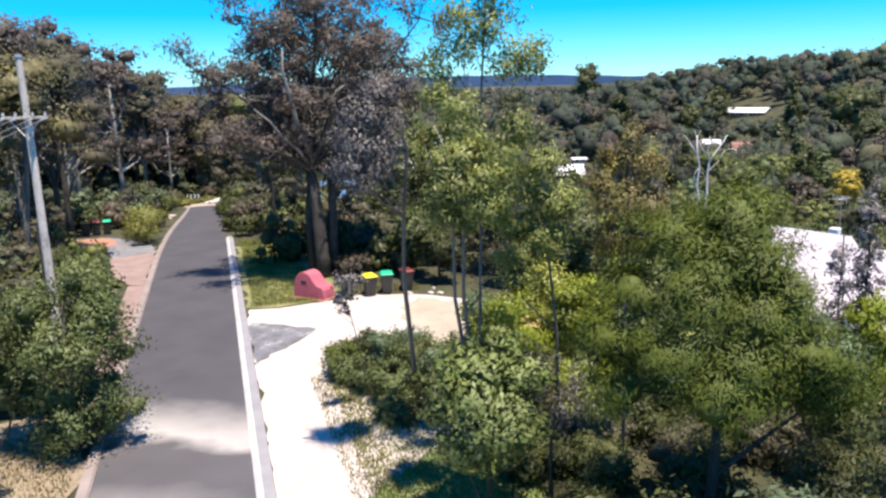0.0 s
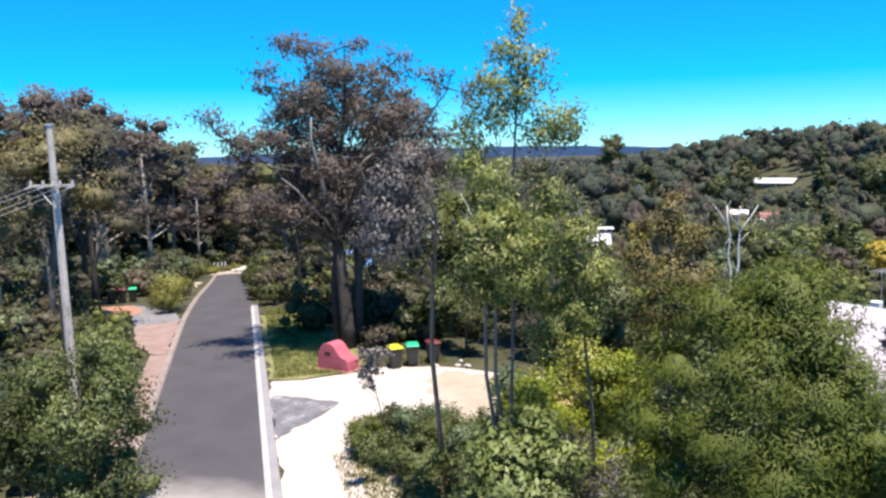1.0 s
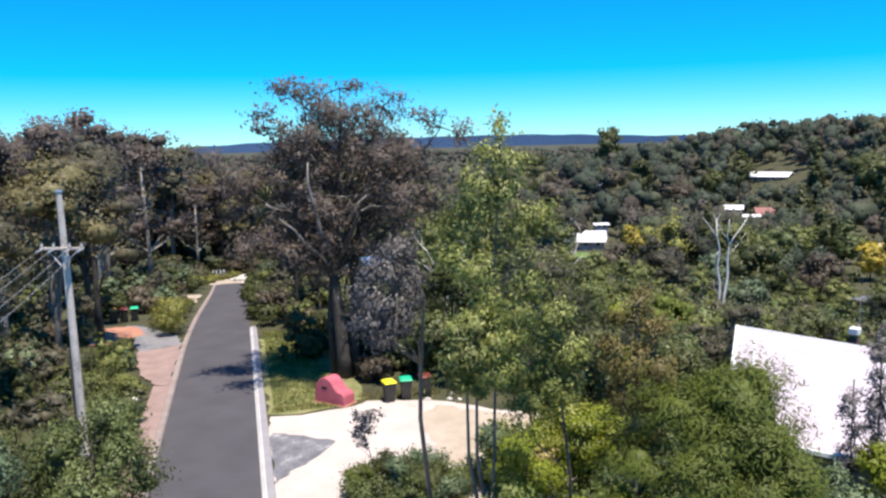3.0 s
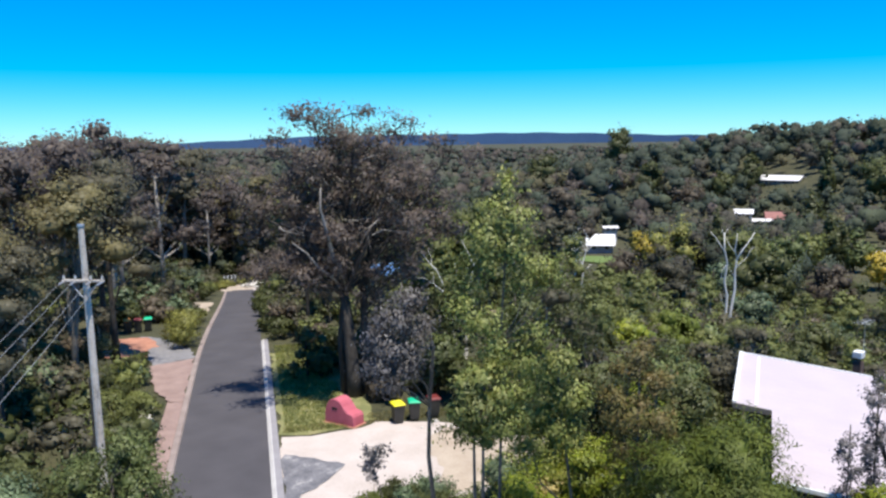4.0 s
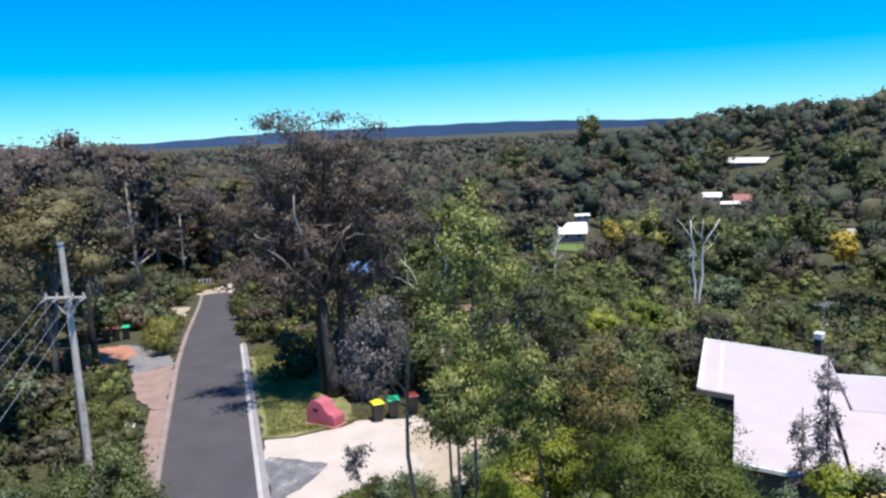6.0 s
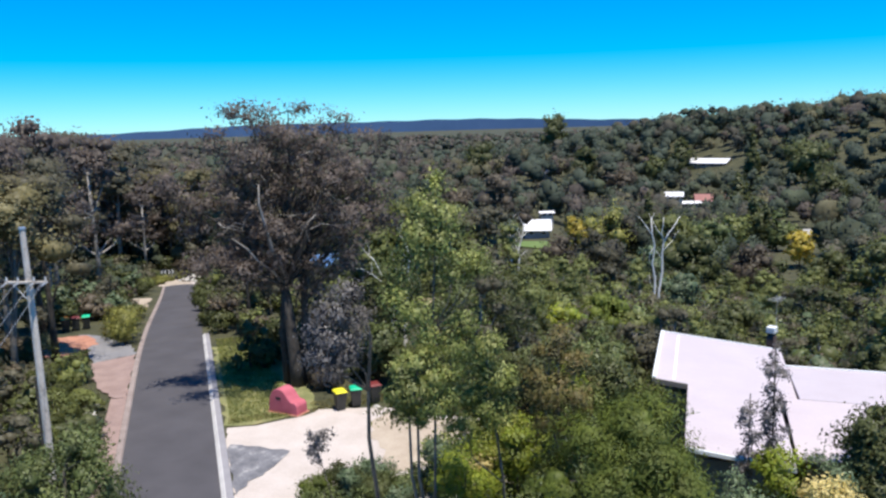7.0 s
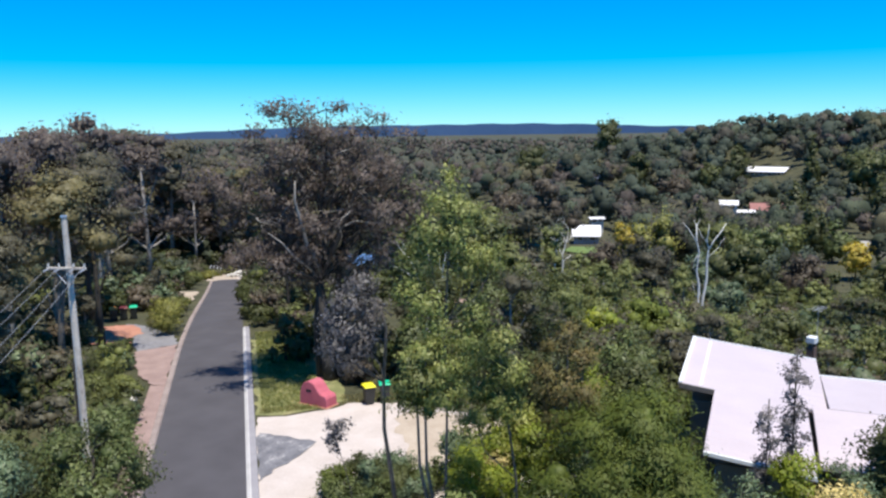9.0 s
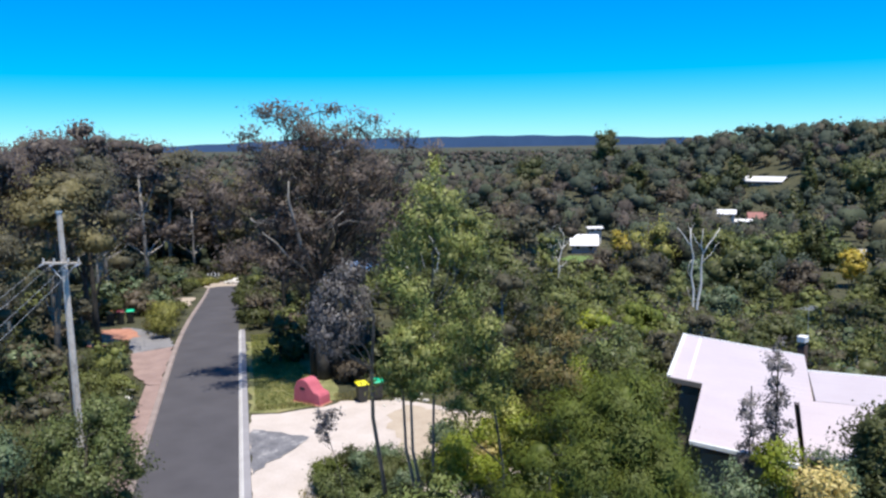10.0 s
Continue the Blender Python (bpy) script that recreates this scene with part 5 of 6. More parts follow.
for x0, y0, x1, y1, many in VERGE:
    for k in range(many):
        x, y = FILL.uniform(x0, x1), FILL.uniform(y0, y1)
        if (x - HO.x) * HU.x + (y - HO.y) * HU.y > -1.5 and -1.5 < (x - HO.x) * HV.x + (y - HO.y) * HV.y < 17:
            continue
        dark_side = x > 0
        h, w = (FILL.uniform(1.2, 2.8), FILL.uniform(0.9, 1.5)) if dark_side else (FILL.uniform(1.6, 3.6), FILL.uniform(1.1, 1.7))
        if -7.6 < x < 0 and h > 2.4:
            h *= 0.6
        if math.hypot(x - PX, y - PY) < 1.2:
            continue
        lf = FILL.choice(("dark", "umber", "olive", "dark", "dark")) if dark_side else FILL.choice(("dark", "umber", "olive", "dark", "teal", "dark"))
        grow("bush", (x, y, gz(x, y)), [(0, 0, 0), (0, 0, h * 0.4), (0, 0, h * 0.8)], lobes(int(FILL.random() * 1e6), (0, 0, h * 0.5), (w * 0.8, w * 0.8, h * 0.4), 9, w * 0.52), lf, 370, 0.39, {"shrub": "mid-green leafy shrub in the roadside bush", "dark": "dark green shrub in the roadside bush", "olive": "olive shrub in the roadside bush", "umber": "brownish shrub in the roadside bush", "moss": "mid-green shrub in the roadside bush", "teal": "grey-green leafy shrub in the roadside bush"}[lf], "shrub", "roadside shrubs", radius=0.04, slim=0.5, seed=int(FILL.random() * 1e6), core=0.6, twigs=1)
END = [(-4.4, 57.5, 0.7, 1.0, "tussock"), (-3.3, 60.5, 0.5, 1.0, "tussock"), (-2.2, 62.2, 0.6, 0.9, "tussock"), (-4.5, 62.5, 0.6, 1.2, "tussock"), (-1.8, 65.5, 0.7, 1.2, "tussock"), (-5.4, 63, 1.4, 1.3, "dark"), (-5.9, 59, 1.7, 1.2, "olive"), (-5.7, 55, 1.5, 1.1, "dark"), (-5.6, 51, 1.6, 1.1, "moss"), (-5.7, 47, 1.5, 1.0, "dark"), (-6.2, 33.5, 1.2, 1.0, "olive"), (-5.7, 30.5, 1.3, 1.0, "moss"), (-5.6, 27.0, 1.2, 0.9, "olive"), (0.3, 24.0, 1.9, 1.1, "dark"), (0.5, 27.5, 2.2, 1.2, "dark"), (0.2, 31.5, 1.9, 1.2, "dark"), (0.4, 35.5, 2.3, 1.3, "dark"), (0.2, 39.5, 1.5, 1.2, "dark"), (0.5, 44.0, 1.2, 1.1, "olive"), (0.8, 49.0, 1.6, 1.2, "dark"), (1.9, 53.5, 1.4, 1.1, "dark"), (0.9, 20.5, 1.5, 1.0, "dark")]
for k, (x, y, h, w, lf) in enumerate(END):
    grow("bush", (x, y, gz(x, y)), [(0, 0, 0), (0, 0, h * 0.4), (0, 0, h * 0.8)], lobes(900 + k, (0, 0, h * 0.5), (w * 0.8, w * 0.8, h * 0.4), 10, min(w, h) * 0.5), lf, 1100, 0.24, {"moss": "mid-green leafy shrub overhanging the road edge", "dark": "dark green shrub overhanging the road edge", "olive": "olive shrub overhanging the road edge", "tussock": "low yellowish tussock at the lane's end"}[lf], "shrub", "roadside shrubs", radius=0.03, slim=0.45, seed=930 + k, core=0.55, twigs=1)
UNDERGROWTH = [(3.6, -11.9, 1.0), (4.5, -10.4, 1.1), (5.6, -12.5, 1.5), (6.1, -10.6, 1.2), (5.3, -14.0, 1.3), (6.2, -15.0, 1.7), (3.9, -14.3, 0.7), (6.0, -16.6, 1.6), (5.6, -9.6, 1.3), (3.2, -10.7, 1.1), (4.2, -9.5, 1.2), (5.0, -8.9, 0.9), (7.4, -10.2, 1.1)]
for k, (x, y, h) in enumerate(UNDERGROWTH):
    lf = ("shrub", "dark", "teal")[k % 3]
    grow("shrub", (x, y, gz(x, y)), [(0, 0, 0), (0, 0, h * 0.4), (0, 0, h * 0.8)], lobes(820 + k, (0, 0, h * 0.5), (0.65, 0.65, h * 0.42), 10, 0.42), lf, 3200, 0.12, {"shrub": "low mid-green undergrowth shrub on the verge", "dark": "low dark green undergrowth shrub on the verge", "teal": "low grey-green undergrowth shrub on the verge"}[lf], "shrub", radius=0.03, slim=0.42, seed=840 + k)
# saplings before the white roof
B = (17.2, -18.0, gz(17.2, -18.0))
SAP = [(17.2, -18.0, 6.5, 0.22, 0.22, 0.28), (17.0, -18.1, 6.1, 0.36, 0.3, 0.3), (17.45, -18.0, 5.8, 0.34, 0.3, 0.26), (17.1, -18.0, 5.3, 0.28, 0.26, 0.26), (17.2, -18.1, 4.8, 0.46, 0.36, 0.36), (17.0, -18.0, 4.3, 0.4, 0.36, 0.36), (17.3, -18.0, 3.7, 0.45, 0.4, 0.4), (17.1, -18.0, 3.0, 0.4, 0.4, 0.4)]
grow("gum_sapling", B, [(0, 0, 0), (0, 0, 4), (0, 0, 6), (0, 0, 7.8)], rel(B, SAP), "grey", 2600, 0.12, "slender grey-leaved gum sapling in front of the roof", radius=0.05, droop=0.8, slim=0.4, seed=91)
B = (16.0, -18.3, gz(16.0, -18.3))
SAP = [(16.0, -18.3, 4.9, 0.36, 0.3, 0.26), (15.85, -18.3, 4.5, 0.3, 0.3, 0.25), (16.1, -18.3, 3.9, 0.3, 0.3, 0.3), (15.9, -18.4, 3.3, 0.35, 0.3, 0.3), (15.7, -18.4, 2.8, 0.4, 0.3, 0.3)]
grow("gum_sapling", B, [(0, 0, 0), (0, 0, 3), (0, 0, 6.0)], rel(B, SAP), "grey", 1400, 0.12, "short thin gum sapling in front of the roof", radius=0.04, droop=0.8, slim=0.4, seed=92)
for k, (x, y, h, w, lf, lb) in enumerate([(16.3, -19.2, 4.9, 1.1, "lime", "yellow-green shrub below the white roof"), (15.6, -21.8, 5.4, 1.4, "cream", "cream-flowering shrub below the white roof"), (14.2, -19.6, 3.9, 1.1, "teal", "grey-green shrub below the white roof"), (13.2, -21.6, 3.2, 1.2, "shrub", "mid-green shrub below the wattle"), (12.4, -25.0, 4.6, 1.2, "teal", "grey-green leafy shrub near the wattle"), (18.6, -19.0, 4.6, 1.2, "teal", "grey-green shrub below the white roof"), (12.4, -18.4, 4.0, 1.3, "shrub", "mid-green shrub behind the wattle")]):
    grow("shrub", (x, y, gz(x, y)), [(0, 0, 0), (0, 0, h * 0.4), (0, 0, h * 0.8)], lobes(110 + k, (0, 0, h * 0.62), (w * 0.8, w * 0.8, h * 0.36), 11, w * 0.5), lf, 4200, 0.135, lb, "shrub", radius=0.05, slim=0.42, seed=120 + k)
B = (21.2, -18.6, gz(21.2, -18.6))
h = 5.0 - B[2]
grow("tree", B, [(0, 0, 0), (0, 0, h * 0.4), (0.05, 0, h * 0.85)], lobes(118, (0, 0, h * 0.55), (1.2, 1.2, h * 0.42), 22, 0.75), "dark", 8000, 0.17, "dense dark green tree at the end of the white roof", radius=0.1, slim=0.5, seed=127, core=0.6)
for k, (x, y, h, w) in enumerate([(7.5, -18.0, 1.2, 1.0), (7.8, -19.9, 1.3, 1.1), (9.8, -17.8, 1.4, 1.2), (9.6, -20.4, 1.3, 1.2), (11.7, -18.8, 1.5, 1.2), (6.1, -19.0, 0.9, 0.7), (8.7, -18.8, 1.1, 1.1), (10.8, -19.6, 1.3, 1.2), (6.9, -18.9, 1.0, 0.9), (12.6, -20.0, 1.5, 1.2)]):
    grow("shrub", (x, y, gz(x, y)), [(0, 0, 0), (0, 0, h * 0.4), (0, 0, h * 0.8)], lobes(180 + k, (0, 0, h * 0.5), (w * 0.8, w * 0.8, h * 0.4), 11, w * 0.48), "dark" if k % 3 else "olive", 2600, 0.13, "low dark brush in the shade of the wattle", "shrub", radius=0.03, slim=0.4, seed=190 + k, core=0.5)
# low brush under the wattle and beside the left driveway
for k, (x, y, h, w, lf, lb) in enumerate([(7.9, -27.0, 4.2, 1.2, "teal", "grey-green leafy shrub near the wattle"), (9.4, -27.6, 4.0, 1.3, "dark", "dark green shrub near the wattle"), (5.9, -23.2, 2.0, 0.9, "dark", "dark green low brush under the wattle"), (6.7, -24.6, 2.3, 1.1, "dark", "dark green low brush under the wattle"), (7.6, -25.2, 1.6, 1.2, "teal", "grey-green low brush under the wattle"), (9.6, -26.4, 2.0, 1.3, "shrub", "mid-green low brush under the wattle"), (6.8, -22.6, 1.2, 1.0, "dark", "dark green low brush under the wattle"), (8.4, -26.2, 1.5, 1.3, "dark", "dark green low brush under the wattle"), (10.6, -25.6, 1.8, 1.4, "dark", "dark green low brush under the wattle"), (7.2, -24.0, 1.2, 1.1, "teal", "grey-green low brush under the wattle"), (11.6, -23.4, 2.0, 1.4, "dark", "dark green low brush under the wattle"), (9.2, -22.2, 1.6, 1.5, "dark", "dark green low brush under the wattle"), (-5.5, 19.4, 2.6, 1.5, "tussock", "olive-green tussocky bush at the driveway corner"), (-5.9, 21.6, 2.7, 1.5, "tussock", "olive-green tussocky bush at the driveway corner"), (-7.8, 2.5, 2.4, 1.3, "moss", "mid-green leafy shrub beside the road"), (-7.9, -1.5, 3.0, 1.5, "moss", "mid-green leafy shrub beside the road"), (-8.8, 6.5, 2.4, 1.3, "dark", "dark green leafy shrub beside the road"), (-7.9, 8.2, 1.5, 1.0, "moss", "mid-green leafy shrub beside the road"), (-7.7, 10.6, 1.3, 0.9, "teal", "grey-green leafy shrub beside the road"), (-7.9, 13.0, 1.4, 0.9, "dark", "dark green leafy shrub beside the road"), (-6.7, 4.6, 1.3, 0.9, "moss", "mid-green leafy shrub beside the road"), (-6.4, 0.6, 1.2, 0.9, "teal", "grey-green leafy shrub beside the road"), (-6.3, -3.0, 1.4, 0.9, "shrub", "mid-green leafy shrub beside the road"), (-6.4, -6.2, 1.5, 1.0, "teal", "grey-green leafy shrub beside the road"), (-10.6, 12.5, 3.0, 1.6, "dark", "dark green leafy shrub beside the road"), (-8.8, 9.6, 1.8, 1.0, "dark", "dark green leafy shrub beside the road")]):
    grow("shrub", (x, y, gz(x, y)), [(0, 0, 0), (0, 0, h * 0.4), (0, 0, h * 0.8)], lobes(140 + k, (0, 0, h * 0.52), (w * 0.8, w * 0.8, h * 0.4), 12, w * 0.48), lf, 2500, 0.17, lb, "shrub", radius=0.05, slim=0.4, seed=150 + k)


# ---- dead white trees ----
def dead_tree(x, y, foot, h, seed, label, lean=0.0, s=1.0):
    """Two bleached stems that fork into crooked, tapering limbs."""
    rng = np.random.default_rng(seed)
    root_z = min(gz(x, y), foot)
    g = Geo()

    def limb(a, d, length, r, depth):
        pts = [a]
        n = 4
        for i in range(n):
            d = (d + Vector(rng.normal(size=3) * (0.16, 0.16, 0.06))).normalized()
            pts.append(pts[-1] + d * length / n)
        g.tube(pts, [r * (1 - 0.7 * i / n) for i in range(n + 1)], 6 if r > 0.08 else 4, False)
        if depth:
            for _ in range(3 if depth > 1 else 2):
                k = rng.integers(1, n + 1)
                turn = (d + Vector((rng.choice((-1, 1)) * rng.uniform(0.3, 0.9), rng.normal() * 0.4, rng.uniform(-0.1, 0.5)))).normalized()
                limb(pts[k], turn, length * rng.uniform(0.4, 0.65), r * 0.45, depth - 1)

    for side, tall in ((-1, 0.62), (1, 0.7)):
        foot_at = Vector((side * 0.32, 0, -0.3))
        knee = Vector((side * 0.42 + rng.normal() * 0.08 + lean * h * 0.3, 0.1, h * 0.3))
        fork = Vector((side * 0.5 + rng.normal() * 0.15 + lean * h * 0.6, 0, h * tall * 0.9))
        g.tube([foot_at, knee, fork.lerp(knee, 0.4) + Vector((0.12 * side, 0, 0)), fork], [0.2 * s, 0.17 * s, 0.15 * s, 0.12 * s], 7, False)
        limb(fork, Vector((side * 0.25, 0, 1)), h * (1 - tall * 0.9) * 1.02, 0.11 * s, 2)
        limb(fork, Vector((-side * 0.45, 0.2, 1)), h * 0.28, 0.07 * s, 1)
        limb(fork.lerp(knee, 0.35), Vector((side * 0.8, 0.1, 0.8)), h * 0.2, 0.05 * s, 1)
    ob = part("dead_tree", g, BARK_WHITE)
    ob.matrix_basis = Matrix.Translation((x, y, root_z))
    return tagged(ob, label, "tree")


def forked_dead_tree(x, y):
    """Two crooked bleached stems side by side, bare forks above."""
    z0 = gz(x, y)
    g = Geo()
    foot = z0 + 0.4
    lines = [
        ([(-0.4, 0, -1.0), (-0.42, 0, 2.6), (-0.3, 0.1, 4.6), (-0.65, 0.1, 6.1), (-0.45, 0, 8.0), (-0.85, -0.1, 9.3), (-0.87, 0, 11.0)], 0.155),
        ([(0.2, 0.3, -1.0), (0.3, 0.3, 2.8), (0.72, 0.3, 5.2), (0.66, 0.3, 7.0), (0.73, 0.2, 8.0), (0.78, 0.2, 8.5)], 0.17),
        ([(-0.85, -0.1, 9.1), (-1.35, 0, 9.9), (-1.8, 0.1, 10.6), (-2.4, 0.1, 11.2)], 0.07),
        ([(-0.87, 0, 10.7), (-1.15, 0, 11.4)], 0.035), ([(-0.87, 0, 10.7), (-0.45, 0, 11.5)], 0.035),
        ([(-0.45, 0, 7.9), (-0.85, 0.2, 7.2), (-0.9, 0.3, 6.4), (-0.66, 0.2, 5.9)], 0.05),
        ([(0.76, 0.2, 8.4), (0.5, 0.2, 9.2), (0.62, 0.1, 10.1), (0.6, 0, 10.9)], 0.08),
        ([(0.5, 0.2, 9.0), (0.0, 0.3, 9.6), (-0.5, 0.3, 10.5)], 0.05),
        ([(0.76, 0.2, 8.2), (1.25, 0.1, 9.1), (1.8, 0, 9.8), (2.6, 0, 10.9)], 0.10),
        ([(2.0, 0, 10.1), (2.5, 0.1, 10.3)], 0.03), ([(2.0, 0.3, 8.4), (2.3, 0.3, 9.0), (2.75, 0.3, 9.4)], 0.04), ([(0.73, 0.2, 7.4), (1.4, 0.3, 7.9), (2.0, 0.3, 8.4)], 0.045),
        ([(0.3, 0.3, 3.2), (-0.1, 0.2, 3.7), (-0.32, 0.1, 4.0)], 0.04), ([(-0.42, 0, 3.0), (-0.95, 0, 4.2), (-1.1, 0, 5.0)], 0.035),
        ([(0.66, 0.3, 6.4), (0.2, 0.2, 7.0), (-0.3, 0.1, 7.5)], 0.035),
    ]
    for pts, r in lines:
        n = len(pts)
        g.tube([(px, py, pz * (4.7 - foot) / 11.5) for px, py, pz in pts], [r * (1 - 0.65 * i / (n - 1)) for i in range(n)], 6)
    ob = part("dead_tree", g, BARK_WHITE, smooth=True)
    ob.matrix_basis = Matrix.Translation((x, y, foot))
    return tagged(ob, "bare bleached white dead tree with two crooked stems", "tree")


forked_dead_tree(46.0, 33.1)
dead_tree(41.5, 61.0, -9.0, 9.5, 4, "forked pale dead gum in the valley", 0.02, 0.9)
dead_tree(11.8, 10.5, -1.0, 7.0, 6, "thin pale bare trunk among green trees", 0.0, 0.7)


# ---- woods ----
def gum_variant(k, leaf, h, w, label, count=1650, size=0.385, flat=0.72, low=0.3, category="tree", name="gum_tree", core=0.58):
    """A woodland gum of height h and crown half-width w, standing at the origin."""
    rng = np.random.default_rng(300 + k)
    blobs = []
    n = 17 if h > 5 else 8
    for i in range(n):
        a = rng.uniform(0, 2 * math.pi)
        r = w * rng.uniform(0.15, 0.85)
        z = h * (low + (0.93 - low) * rng.uniform(0, 1) ** 0.8)
        r *= 1.05 - 0.5 * max(0, (z / h - 0.6) / 0.4)
        s = w * rng.uniform(0.33, 0.5)
        blobs.append((r * math.cos(a), r * math.sin(a), z, s, s, s * flat))
    blobs.append((0, 0, h * 0.94, w * 0.35, w * 0.35, w * 0.25))
    lean = rng.normal(size=2) * 0.04 * h
    tr = [(0, 0, -0.3), (lean[0] * 0.2, lean[1] * 0.2, h * 0.25), (lean[0] * 0.7, lean[1] * 0.7, h * 0.5), (lean[0], lean[1], h * 0.75)]
    return grow(name, (0, 0, 0), tr, blobs, leaf, count, size, label, category, bark=(BARK, BARK_GREY, BARK_LIMB)[k % 3], radius=0.013 * h + 0.05, slim=0.5, droop=0.4, tight=0.34, hollow=0.5, subs=9, seed=400 + k, twigs=1 if h < 10 else 2, core=core, loose=0.45)


SEEDS = {
    "left": [gum_variant(0, "olive", 14, 3.6, "olive-brown woodland gum in dense bush"), gum_variant(1, "gold", 12, 3.4, "golden-olive woodland gum in dense bush"), gum_variant(2, "brown", 15, 3.4, "brown-leaved woodland gum in dense bush"), gum_variant(3, "olive", 11, 3.4, "olive woodland gum in dense bush", low=0.2)],
    "near": [gum_variant(30, "olive", 14, 3.6, "olive-brown woodland gum near the road", 4000, 0.235, 0.62, low=0.42), gum_variant(31, "gold", 12, 3.4, "golden-olive woodland gum near the road", 4000, 0.235, 0.62, low=0.42), gum_variant(32, "brown", 15, 3.4, "brown-leaved woodland gum near the road", 4000, 0.235, 0.62, low=0.42)],
    "slope": [gum_variant(33, "dark", 8, 2.8, "dark green bushy tree on the near slope", 2300, 0.25, low=0.14), gum_variant(34, "moss", 7, 2.6, "mid-green bushy tree on the near slope", 2300, 0.25, low=0.14), gum_variant(35, "olive", 8, 2.8, "olive bushy tree on the near slope", 2300, 0.25, low=0.14)],
    "back": [gum_variant(20, "olive", 14, 3.6, "olive-brown woodland gum beyond the road", 850, 0.56, 0.62), gum_variant(21, "gold", 14, 3.6, "golden-olive woodland gum beyond the road", 850, 0.56, 0.62), gum_variant(22, "brown", 14, 3.8, "brown-leaved woodland gum beyond the road", 850, 0.56, 0.62)],
    "valley": [gum_variant(4, "dark", 8, 2.8, "dark green bushy tree in the valley", 850, 0.42, low=0.14), gum_variant(5, "moss", 7, 2.6, "mid-green bushy tree in the valley", 850, 0.42, low=0.14), gum_variant(6, "olive", 9, 3.0, "olive gum in the valley", 850, 0.42, low=0.14), gum_variant(7, "moss", 7.5, 2.6, "mid-green gum in the valley", 850, 0.42, low=0.14), gum_variant(8, "moss", 9, 3.0, "grey-green gum in the valley", 850, 0.42, low=0.14)],
    "under": [gum_variant(9, "dark", 2.6, 1.5, "dark green understorey shrub in the bush", 270, 0.34, 0.8, 0.2, "shrub", "shrub"), gum_variant(10, "moss", 2.2, 1.4, "mid-green understorey shrub in the bush", 270, 0.33, 0.8, 0.2, "shrub", "shrub"), gum_variant(11, "olive", 3.0, 1.5, "olive understorey shrub in the bush", 270, 0.34, 0.8, 0.2, "shrub", "shrub")],
}
